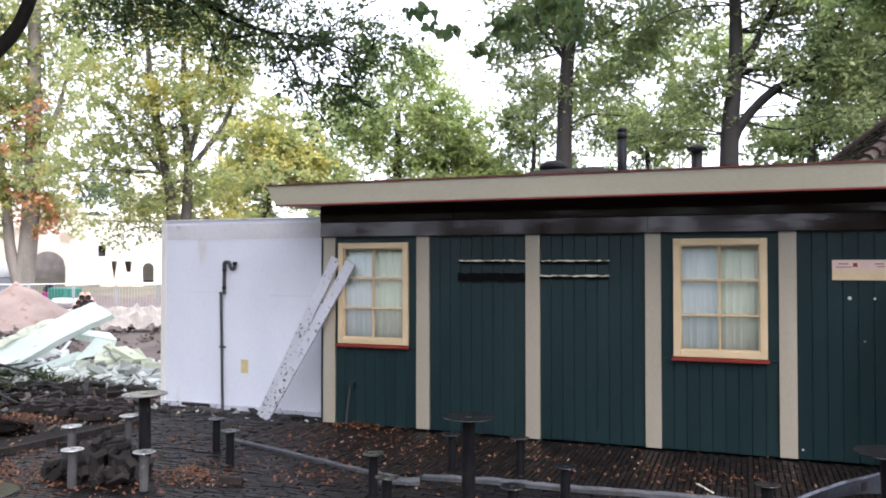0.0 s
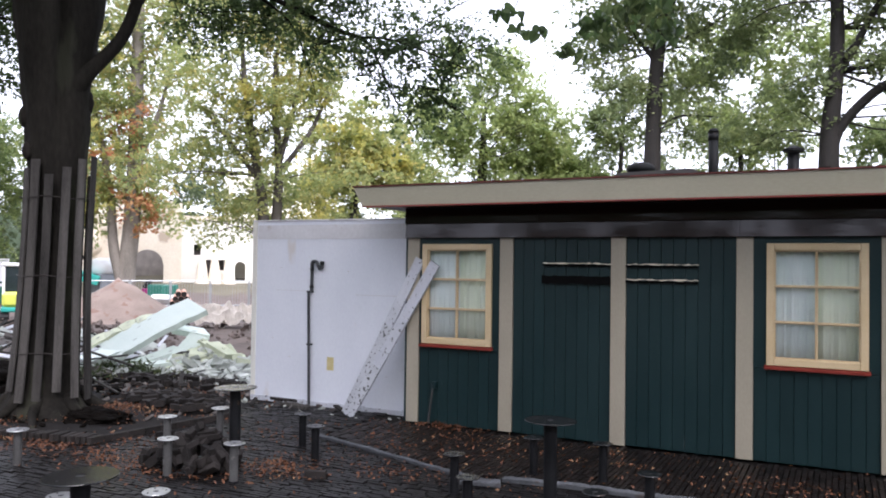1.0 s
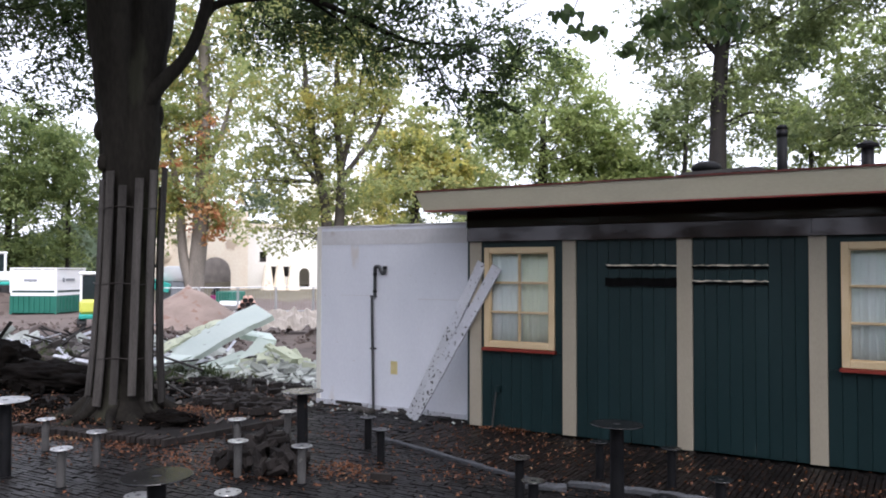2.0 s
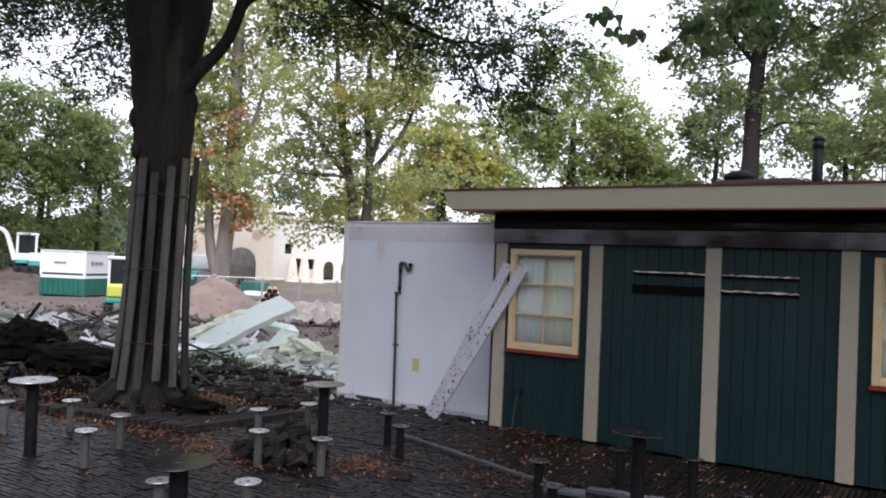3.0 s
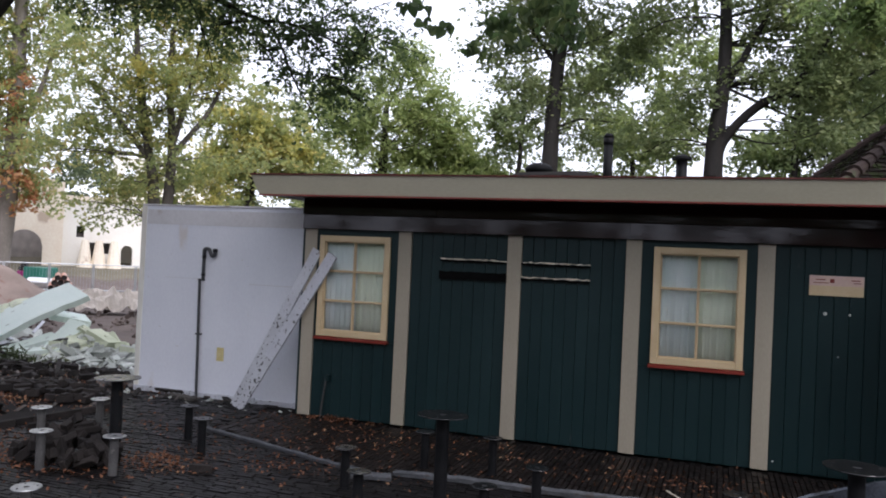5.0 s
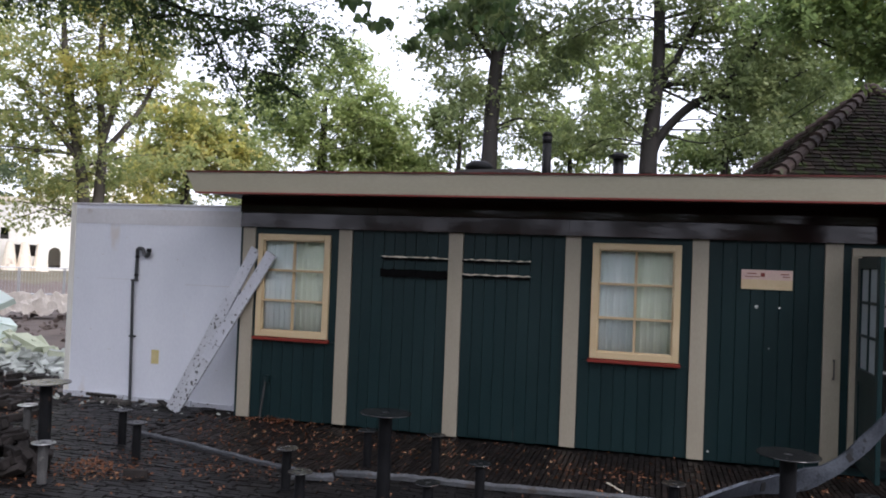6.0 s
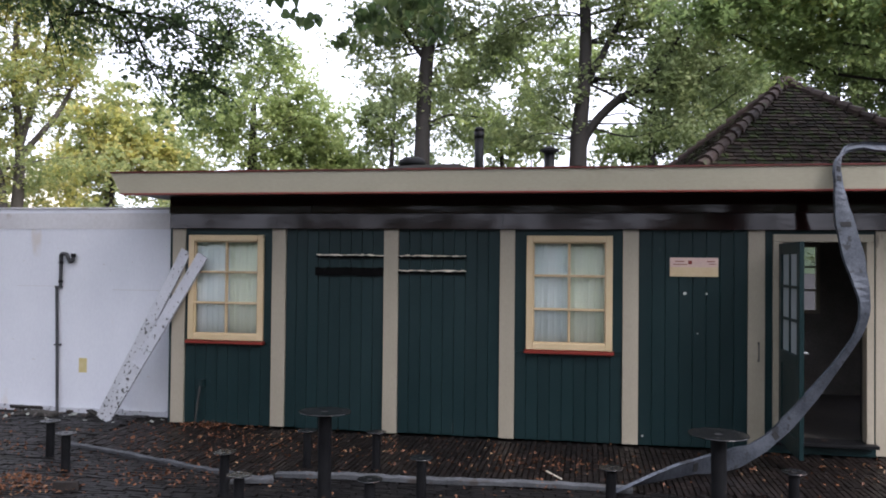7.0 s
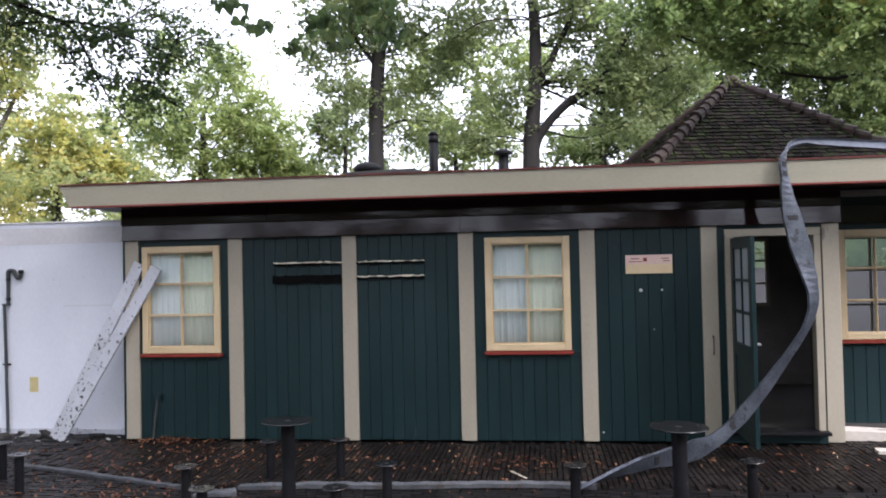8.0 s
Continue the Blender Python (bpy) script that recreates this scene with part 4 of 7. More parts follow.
leaning((-2.11, -0.12, 0.01), (-0.92, -0.06, 1.98), 0.142, -0.03, 3, "long white board with peeling dirty paint leaning on the shed")
leaning((-2.2, -0.055, 0.01), (-1.15, -0.015, 2.03), 0.14, -0.03, 5, "long white board with badly flaked paint leaning on the shed", 0.55)
strap = thing("wall_bracket", (-1.4, 0.3, 1.65), "small rusty metal bracket on the corner of the white block", "bracket")
part("plate", boxes((-1.47, -1.4, 0.34, 0.379, 1.58, 1.86)), DARK_STEEL, strap)

# ---------- bolted-down tables and stools without their tops ----------


def plate(c, r, hole, t, seg=32, dish=0.0, tilt=(0, 0)):
    """A round steel plate with a hole in its middle."""
    bm = bmesh.new()
    an = np.linspace(0, 2 * math.pi, seg, endpoint=False)
    prof = [(hole, 0), (r - t * 0.3, dish), (r, dish + t * 0.4), (r - t * 0.3, dish + t), (hole, t)]
    vs = [[bm.verts.new((c[0] + q * math.cos(a), c[1] + q * math.sin(a), c[2] + z + tilt[0] * q * math.cos(a) + tilt[1] * q * math.sin(a)))
           for a in an] for q, z in prof]
    for i in range(5):
        a, b = vs[i], vs[(i + 1) % 5]
        for j in range(seg):
            bm.faces.new((a[j], a[(j + 1) % seg], b[(j + 1) % seg], b[j]))
    return bm


rs = random.Random(21)


def pedestal(name, x, y, h, r_post, r_disc, label, category, group, post_mat, disc_mat):
    t = thing(name, (x, y, 0), label, category, group)
    lean = (rs.uniform(-0.012, 0.012), rs.uniform(-0.012, 0.012))
    top = Vector((x + lean[0] * h, y + lean[1] * h, h))
    part("post", cyl(bmesh.new(), (x, y, -0.03), (top.x, top.y, h - 0.008), r_post, seg=24, cap=True), post_mat, t, smooth=False)
    part("disc", plate(top - Vector((0, 0, 0.008)), r_disc, r_post * 0.55, 0.008, tilt=(rs.uniform(-.02, .02), rs.uniform(-.02, .02))), disc_mat, t, "worn round steel plate")
    part("hub", cyl(bmesh.new(), (top.x, top.y, h - 0.02), (top.x, top.y, h - 0.003), r_post * 0.55, seg=16), BLACK, t, "dark socket in the plate")
    for k in range(3):
        a = k * 2.094 + rs.random()
        bx, by = top.x + math.cos(a) * r_disc * 0.7, top.y + math.sin(a) * r_disc * 0.7
        part("bolt_hole", cyl(bmesh.new(), (bx, by, h - 0.001), (bx, by, h + 0.003), 0.007, seg=8), BLACK, t)
    part("foot_ring", cyl(bmesh.new(), (x, y, -0.02), (x, y, 0.008), r_post * 1.25, seg=20), DARK_STEEL, t)
    return t


SHINY = [(-2.727, -2.577), (-1.939, -3.337), (-1.293, -3.184), (-2.599, -1.932), (-3.03, -4.4), (-3.427, -3.763), (-1.225, -5.0), (-0.74, -4.61),
         (-4.835, -4.156), (-4.464, -3.646)]
DULL = [(-1.606, -1.759), (-1.117, -2.205), (0.582, -2.548), (0.999, -3.179), (0.953, -1.594), (1.595, -1.511), (2.204, -2.386), (1.971, -3.093),
        (3.7, -2.38), (5.076, -2.193), (-7.6, -2.555)]
for x, y in SHINY:
    pedestal("stool_post", x, y, 0.345, 0.038, 0.096, "grey steel stool post with a shiny worn plate, seat missing", "stool post",
             "stool posts on the patio", GREY_STEEL, WORN_STEEL)
for x, y in DULL:
    pedestal("stool_post", x, y, 0.345, 0.04, 0.094, "dark steel stool post with a dull plate, seat missing", "stool post",
             "stool posts on the patio", DARK_STEEL, DISC_STEEL)
for x, y, m in ((-1.827, -2.566, DISC_STEEL), (1.443, -2.547, DISC_STEEL), (-0.354, -5.54, DISC_STEEL), (4.449, -2.734, DISC_STEEL), (-3.804, -4.458, WORN_STEEL)):
    pedestal("table_post", x, y, 0.715, 0.055, 0.212, "black steel table post with a broad bare plate, top missing", "table post",
             "table posts on the patio", DARK_STEEL, m)

# ---------- bent zinc gutter hanging from the roof ----------
gut = thing("bent_gutter", (4.4, -1.3, 0), "long bent zinc gutter strip hanging from the roof to the paving", "gutter")
stations = [  # x, y, z, half width direction (x, y, z)
    ((7.6, -0.3, 2.97), (0, 0.07, 0.055)), ((6.9, -0.4, 3.01), (0.0, 0.07, 0.06)), ((6.3, -0.5, 3.05), (0.0, 0.065, 0.055)), ((6.0, -0.56, 3.05), (-0.03, 0.07, 0.03)),
    ((5.85, -0.66, 2.92), (0.04, 0.06, 0.0)), ((5.84, -0.7, 2.7), (0.05, 0.03, 0.0)), ((5.87, -0.73, 2.4), (0.1, 0.02, 0.01)), ((5.97, -0.75, 1.95), (0.105, 0.02, 0.015)),
    ((6.04, -0.78, 1.6), (0.07, 0.03, 0.01)), ((6.0, -0.8, 1.35), (0.042, 0.02, -0.015)), ((5.82, -0.83, 1.06), (0.038, 0.02, -0.028)), ((5.42, -0.9, 0.56), (0.05, 0.02, -0.05)),
    ((5.1, -0.98, 0.27), (0.045, 0.0, -0.065)), ((4.8, -1.06, 0.14), (0.02, 0.02, -0.105)), ((4.4, -1.3, 0.1), (0, 0.05, -0.09)), ((4.05, -1.62, 0.065), (0, 0.06, -0.045)),
    ((3.75, -1.93, 0.03), (0, 0.075, -0.01))]
sp = smooth_path([(*a, *b) for a, b in stations], 5)
rings = []
for i in range(len(sp)):
    c, w = Vector(sp[i, :3]), Vector(sp[i, 3:])
    d = Vector(sp[min(i + 1, len(sp) - 1), :3] - sp[max(i - 1, 0), :3]).normalized()
    n = w.cross(d).normalized()
    wob = 1 + 0.05 * math.sin(i * 1.7) + 0.08 * math.sin(i * 0.61)
    w = w * wob
    lip = n * 0.022
    th = n * 0.003
    w = w * 0.86
    rings.append([c - w + lip, c - w * 0.94, c + w * 0.94, c + w + lip, c + w + lip + th, c + w * 0.9 + th, c - w * 0.9 + th, c - w + lip + th])
part("strip", loft(bmesh.new(), rings), GUTTER, gut)
for i in (22, 24, 31, 58, 66, 69):
    c, w = Vector(sp[i, :3]), Vector(sp[i, 3:])
    d = Vector(sp[i + 1, :3] - sp[i - 1, :3]).normalized()
    n = w.cross(d).normalized()
    if n.y > 0:
        n = -n
    bm = bmesh.new()
    loft(bm, [[c + w * a + d * b + n * e for a, b in ((-0.5, -0.025), (0.45, -0.02), (0.4, 0.03), (-0.45, 0.022))] for e in (0.0005, 0.006)])
    part("slot", bm, BLACK, gut, "dark slot in the strip")

# ---------- loose strips lying along the paving joint ----------


def lying_strip(path, w, h, material, label, seed, name="loose_strip"):
    r = random.Random(seed)
    p = smooth_path(path, 8)
    t = thing(name, tuple(path[0]), label, "metal strip", "strips lying on the paving")
    rings = []
    for i in range(len(p)):
        c = Vector(p[i])
        d = Vector(p[min(i + 1, len(p) - 1)] - p[max(i - 1, 0)]).normalized()
        s = d.cross(Vector((0, 0, 1))).normalized() * w * 0.5 * r.uniform(0.92, 1.05)
        u = Vector((0, 0, h * r.uniform(0.85, 1.1)))
        o = Vector((0, 0, 0.006))
        rings.append([c - s, c + s, c + s + u * 0.8, c + s * 0.8 + u, c + s * 0.3 + u * 0.72, c - s * 0.4 + u * 0.7, c - s * 0.85 + u, c - s + u * 0.8])
    part("strip", loft(bmesh.new(), rings), material, t)
    return t


lying_strip([(-1.72, -1.3, 0.0), (-0.8, -1.62, 0.005), (0.1, -1.93, 0.0), (0.5, -2.05, 0.0)], 0.055, 0.035, DULL_STRIP,
            "narrow grey metal strip lying on the clay paving", 2)
lying_strip([(0.5, -2.22, 0.0), (0.66, -2.2, 0.01), (0.84, -2.13, 0.0)], 0.13, 0.04, WHITE_STRIP, "crumpled pale blue-white metal scrap on the paving", 3, "metal_scrap")
lying_strip([(0.8, -1.97, 0.0), (1.5, -1.92, 0.01), (2.15, -1.87, 0.0), (2.9, -1.82, 0.008), (3.4, -1.77, 0.0), (3.9, -1.8, 0.0)], 0.08, 0.045, WHITE_STRIP,
            "scuffed white edging strip lying along the paving", 4)
lying_strip([(3.15, -1.3, 0.01), (3.3, -1.55, 0.01)], 0.014, 0.01, RAWEDGE, "thin pale stick lying on the paving", 5, "stick")
lying_strip([(-3.35, 0.12, 0.0), (-2.85, 0.02, 0.0)], 0.1, 0.05, SLAT, "short grey timber offcut lying by the white block", 6, "timber_offcut")
lying_strip([(6.7, -0.4, 0.0), (8.2, -0.55, 0.0)], 0.14, 0.04, TARP, "pale board lying before the recessed wall", 7, "lying_board")
lying_strip([(6.6, 0.2, 0.0), (8.4, 0.15, 0.0)], 0.16, 0.12, TARP, "pale painted sill beam lying before the recessed wall", 8, "lying_board")

# ---------- slatted tree ----------
TX, TY = -5.73, -1.76
beech = thing("beech_tree", (TX, TY, 0), "huge dark beech with slatted timber guard round its trunk", "tree")
tp = smooth_path([(TX, TY, -0.1, 0.6), (TX, TY, 0.15, 0.44), (TX + .02, TY, 0.5, 0.36), (TX + .05, TY + .04, 1.5, 0.315), (TX + .07, TY + .05, 2.8, 0.325), (TX + .05, TY + .03, 3.9, 0.385), (TX + .03, TY, 5.2, 0.52),
                  (TX + .04, TY, 6.6, 0.62), (TX + 0.1, TY, 8.5, 0.55), (TX + 0.1, TY, 12, 0.3)], 12)
v, f = tube_arrays(tp[:, :3], tp[:, 3], 48, 0.008, 5)
ang = np.arctan2(v[:, 1] - TY, v[:, 0] - TX)
low = np.clip(1 - v[:, 2] / 0.55, 0, 1)[:, None]
flare = 1 + low * (0.16 + 0.2 * np.sin(ang * 5 + 1)[:, None] * np.sin(ang * 2)[:, None])
up_ = np.clip((v[:, 2] - 3.0) / 3, 0, 1)[:, None]
groove = 1 + up_ * 0.1 * np.sin(ang * 3 - 0.6)[:, None] - np.clip((v[:, 2] - 2.6) / 2.2, 0, 1)[:, None] * 0.36 * np.exp(-((ang + 0.42) / 0.16) ** 2)[:, None]
folds = np.array([[1 + 0.12 * noise.noise((math.cos(a) * 2.2, math.sin(a) * 2.2, z * 0.7)) + 0.07 * noise.noise((math.cos(a) * 6, math.sin(a) * 6, z * 2.6 + 9))] for a, z in zip(ang, v[:, 2])])
v[:, :2] = np.array([TX, TY]) + (v[:, :2] - np.array([TX, TY])) * flare * groove * folds
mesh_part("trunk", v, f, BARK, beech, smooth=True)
rt = random.Random(12)
for k in range(9):
    a = k * 0.7 + rt.uniform(-0.2, 0.2)
    L = rt.uniform(0.7, 1.25)
    q = smooth_path([(TX + math.cos(a) * 0.4, TY + math.sin(a) * 0.4, 0.2, 0.085), (TX + math.cos(a) * 0.65, TY + math.sin(a) * 0.65, 0.03, 0.06),
                     (TX + math.cos(a + .1) * L, TY + math.sin(a + .1) * L, -0.04, 0.04)], 5)
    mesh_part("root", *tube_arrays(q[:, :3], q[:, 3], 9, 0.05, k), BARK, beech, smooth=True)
for z, a, r in ((3.8, -2.15, 0.1), (3.35, -1.75, 0.08), (4.05, 0.8, 0.14)):
    bm = bmesh.new()
    bmesh.ops.create_icosphere(bm, subdivisions=2, radius=r, matrix=Matrix.Translation((TX + 0.05 + 0.33 * math.cos(a), TY + 0.33 * math.sin(a), z)) @ Matrix.Diagonal((1, 1, 1.6, 1)))
    part("burl", bm, BARK, beech, smooth=True)
boughs = [
    [(TX + 0.3, TY + 0.05, 4.15, 0.16), (TX + 0.5, TY + 0.15, 4.42, 0.105), (-5.0, TY + 0.5, 5.0, 0.085), (-4.72, TY + .6, 5.9, 0.08), (-4.5, TY + 0.8, 7.2, 0.06)],
    [(-5.0, TY + 0.5, 5.0, 0.07), (-4.87, -1.01, 5.6, 0.06), (-4.33, -0.6, 5.76, 0.05), (-3.8, -0.24, 5.75, 0.042), (-3.21, 0.11, 5.47, 0.036), (-2.74, 0.33, 5.21, 0.032), (-2.34, 0.5, 5.04, 0.027),
     (-2.12, 0.51, 4.72, 0.018), (-1.88, 0.54, 4.21, 0.011), (-1.47, 0.66, 3.6, 0.004)],
    [(-2.5, 0.44, 5.1, 0.022), (-1.9, 0.5, 5.0, 0.016), (-1.2, 0.6, 4.7, 0.011), (-0.6, 0.7, 4.4, 0.005)],
    [(-3.8, -0.24, 5.75, 0.025), (-3.5, 0.3, 5.4, 0.016), (-3.4, 0.6, 4.9, 0.009), (-3.3, 0.7, 4.4, 0.004)],
    [(TX - 0.3, TY + 0.1, 5.6, 0.2), (-6.6, -1.2, 6.0, 0.1), (-7.8, -0.6, 5.7, 0.05), (-8.7, 0.0, 5.3, 0.02)],
    [(TX, TY - 0.3, 6.5, 0.3), (-4.0, -4.0, 7.8, 0.18), (-1.5, -6.0, 8.4, 0.1), (1.5, -7.5, 8.2, 0.04)],
    [(TX, TY, 7.0, 0.3), (-3.5, -2.0, 8.5, 0.18), (0.0, -2.6, 8.8, 0.1), (3.0, -3.0, 8.3, 0.04)]]
for i, l in enumerate(boughs):
    q = smooth_path(l, 6)
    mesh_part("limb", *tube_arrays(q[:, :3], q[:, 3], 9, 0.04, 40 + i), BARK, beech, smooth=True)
rng = np.random.default_rng(8)
low_clumps = [(-3.1, -0.1, 6.2, 1.5, 1.0, 0.5), (-2.4, 0.4, 5.6, 1.0, 0.8, 0.45), (-1.7, 0.7, 5.1, 0.9, 0.7, 0.45), (-0.9, 0.8, 4.8, 0.6, 0.6, 0.35), (-1.6, 1.0, 4.25, 0.5, 0.5, 0.45),
              (-3.2, 0.6, 5.2, 0.6, 0.6, 0.35), (-4.4, 0.3, 6.1, 0.9, 0.9, 0.4), (-7.6, -0.7, 5.9, 1.1, 0.9, 0.6), (-8.5, -0.1, 5.5, 0.9, 0.8, 0.5), (-6.9, -0.6, 5.3, 0.6, 0.5, 0.5),
              (-7.9, -1.3, 6.6, 1.2, 1.0, 0.5), (-9.5, -1.8, 6.7, 1.2, 1.2, 0.7), (-10.5, -2.8, 7.0, 1.4, 1.2, 0.8), (-9.6, -0.2, 6.5, 1.2, 1.0, 0.6), (-11.5, -1.2, 6.4, 1.2, 1, 0.7), (-2.0, 0.2, 6.3, 1.0, 0.8, 0.35), (-4.3, 0.5, 5.6, 0.9, 0.7, 0.35), (-5.0, 0.2, 5.6, 0.7, 0.6, 0.4), (-3.6, 0.4, 5.6, 0.7, 0.6, 0.35)]
low_clumps += [(-2.3, 0.56, 4.62, 0.4, 0.4, 0.25), (-1.96, 0.76, 5.0, 0.45, 0.4, 0.25), (-1.85, 0.83, 4.38, 0.35, 0.35, 0.22), (-1.55, 0.99, 4.75, 0.4, 0.35, 0.22), (-2.72, 0.28, 5.0, 0.4, 0.4, 0.25), (-1.3, 1.1, 4.15, 0.25, 0.25, 0.18),
               (-8.42, -2.4, 4.85, 0.35, 0.35, 0.18), (-8.15, -1.92, 4.66, 0.4, 0.35, 0.22), (-7.9, -1.52, 5.05, 0.5, 0.45, 0.3), (-7.67, -1.16, 4.62, 0.4, 0.35, 0.25), (-8.56, -2.7, 5.37, 0.5, 0.4, 0.2),
               (-8.28, -2.17, 5.47, 0.5, 0.5, 0.25), (-8.2, -2.04, 5.9, 0.9, 0.8, 0.3), (-7.74, -1.27, 5.64, 0.6, 0.5, 0.3), (-7.95, -1.6, 4.32, 0.22, 0.2, 0.14), (-8.9, -2.9, 5.9, 0.7, 0.7, 0.3)]
mesh_part("crown", *fan_leaves(low_clumps, 60000, 0.062, rng, 0.5, per=26, droop=0.3, thick=0.05, loose=0.3), BEECH, beech, "drooping dark green beech sprays")
tw = []
for c in low_clumps:
    for _ in range(7):
        a = np.array(c[:3]) + rng.normal(size=3) * np.array(c[3:]) * 0.25
        b = np.array(c[:3]) + rng.normal(size=3) * np.array(c[3:]) * 0.7
        q = smooth_path([a, (a + b) / 2 + rng.normal(size=3) * 0.06, b], 3)
        tw.append(tube_arrays(q, np.linspace(0.012, 0.003, len(q)), 4))
tagged(mesh_part("twig_mass", *join_arrays(tw), BARK, beech), "fine dark twigs", kind="stuff")
# Mostly unseen upper canopy, spread wide to keep sun and sky off the patio.
shade_clumps = [(-10, -5, 8.2, 2.6, 2.5, 1.2), (-7, -6.5, 8.0, 2.4, 2.4, 1.0), (-12, -3, 8.5, 2.4, 2.4, 1.2), (-10.5, -7.5, 8.5, 2.6, 2.6, 1.2), (-9.5, -1.5, 9.5, 3.0, 3.5, 1.5), (-5.5, -2.0, 11, 4.0, 4.0, 2.2), (-1.5, -4.5, 9.8, 3.2, 3.2, 1.1), (1.8, -6.5, 9.6, 3.0, 3.0, 1.0), (2.5, -3.0, 9.3, 2.6, 2.4, 0.9), (-8.5, -3.0, 9.0, 2.5, 2.5, 1.2),
               (-4.5, -6.5, 9.3, 2.8, 2.8, 1.2)]
mesh_part("crown", *fan_leaves(shade_clumps, 60000, 0.17, rng, 0.9), BEECH, beech, "high dark green canopy")

guard = thing("tree_guard", (TX, TY, 0), "weathered grey slats wired upright round the beech trunk", "tree guard")
for k in range(14):
    a = k * 2 * math.pi / 14 + rt.uniform(-0.06, 0.06)
    r0, r1 = 0.365 + rt.uniform(-0.012, 0.015), 0.05 + rt.uniform(-0.025, 0.035)
    z0, z1 = 0.2 + rt.uniform(-0.06, 0.1), 3.2 + rt.uniform(-0.25, 0.12)
    tx, ty = -math.sin(a), math.cos(a)
    w = rt.uniform(0.05, 0.062)
    rings = []
    for s in np.linspace(0, 1, 6):
        z = z0 + (z1 - z0) * s
        r = r0 + 0.125 * (1 - s) ** 2.2 + r1 * s
        cx, cy = TX + 0.04 + r * math.cos(a) + 0.02 * z, TY + 0.02 + r * math.sin(a) + 0.016 * z
        o = (math.cos(a) * 0.022, math.sin(a) * 0.022)
        rings.append([(cx - tx * w, cy - ty * w, z), (cx + tx * w, cy + ty * w, z), (cx + tx * w + o[0], cy + ty * w + o[1], z), (cx - tx * w + o[0], cy - ty * w + o[1], z)])
    part("slat", loft(bmesh.new(), rings), SLAT, guard)
for z, r in ((0.78, 0.475), (1.75, 0.437), (2.75, 0.445)):
    q = [(TX + 0.04 + r * math.cos(a) + 0.02 * z, TY + r * math.sin(a) + 0.016 * z, z + 0.012 * math.sin(a * 5)) for a in np.linspace(0, 2 * math.pi, 44)]
    mesh_part("wire", *tube_arrays(q, [0.006] * len(q), 5), WIRE, guard, "dark binding wire")

# ---------- foam boards and rubble behind the tree ----------


FG = "foam boards on the rubbish heap"


def heap_at(u, v, z):
    """A place on the heap: u along it, v away behind it."""
    return Vector((-7.7 + 0.692 * u - 0.722 * v, 2.0 + 0.722 * u + 0.692 * v, z))


def broken_board(a, b, across, thick, material, seed, label, bend=0.0):
    """A foam board from a to b, with nibbled edges and snapped ends."""
    r = random.Random(seed)
    a, b, w = heap_at(*a), heap_at(*b), heap_at(*across) - heap_at(0, 0, 0)
    ax = b - a
    n = ax.cross(w).normalized()
    n = -n if n.z < 0 else n
    t = thing("foam_board", tuple(a), label, "foam board", FG)
    rings = []
    for i in range(17):
        s = i / 16
        c = a.lerp(b, s) + n * bend * math.sin(math.pi * s)
        f, g = 0.5 * r.uniform(0.93, 1.02), 0.5 * r.uniform(0.93, 1.02)
        e, h = (ax * r.uniform(-0.05, 0.05), ax * r.uniform(-0.05, 0.05)) if i in (0, 16) else (ax * 0, ax * 0)
        k = thick * r.uniform(0.92, 1.04)
        rings.append([c - w * f + e, c + w * g + h, c + w * g * 0.99 + h - n * 0.012 - n * (k - 0.012), c - w * f * 0.99 + e - n * k])
    part("board", loft(bmesh.new(), rings), material, t)
    for k in range(3):
        s, q = r.uniform(0.1, 0.9), r.uniform(-0.35, 0.35)
        c = a.lerp(b, s) + n * (bend * math.sin(math.pi * s) + 0.001) + w * q
        m = Matrix.Translation(c) @ ax.to_track_quat("X", "Z").to_matrix().to_4x4()
        part("gouge", box(bmesh.new(), -0.03, 0.035, -0.012, 0.01, -0.004, 0.003, bevel=0.002, m=m), SCRAP, t)


broken_board((-0.9, 0.05, 0.3), (0.62, 0.1, 1.14), (0.33, -0.55, -0.2), 0.12, FOAM, 1, "large broken pale mint foam board lying tilted on the heap", 0.05)
broken_board((-1.5, -0.1, 0.1), (-0.7, 0.1, 0.4), (0.2, -0.5, -0.1), 0.1, FOAM, 12, "pale foam board at the low end of the heap")
broken_board((-0.5, 0.0, 0.08), (0.34, 0.1, 0.36), (0.12, -0.4, -0.04), 0.07, FOAM, 2, "foam board lying in the shade of the big one")
broken_board((0.3, -0.3, 0.12), (0.7, -0.05, 0.58), (0.3, -0.16, -0.1), 0.1, FOAM, 3, "pale mint foam board propped on the heap")
broken_board((-0.32, -0.42, 0.13), (0.42, -0.42, 0.19), (0.02, -0.26, -0.03), 0.13, FOAM, 4, "pale foam offcut at the foot of the heap")
broken_board((0.25, 0.35, 0.74), (0.88, 0.4, 0.62), (0.08, -0.42, -0.1), 0.1, FOAM, 7, "pale foam board lying flat on the heap")
broken_board((0.7, -0.1, 0.5), (1.2, 0.0, 0.16), (0.16, -0.2, 0.12), 0.06, FOAM2, 8, "yellowed snapped foam board sliding off the heap")
broken_board((0.55, -0.35, 0.16), (0.95, -0.3, 0.12), (0.1, -0.2, 0.1), 0.08, FOAM2, 9, "yellowed foam offcut among the scraps")
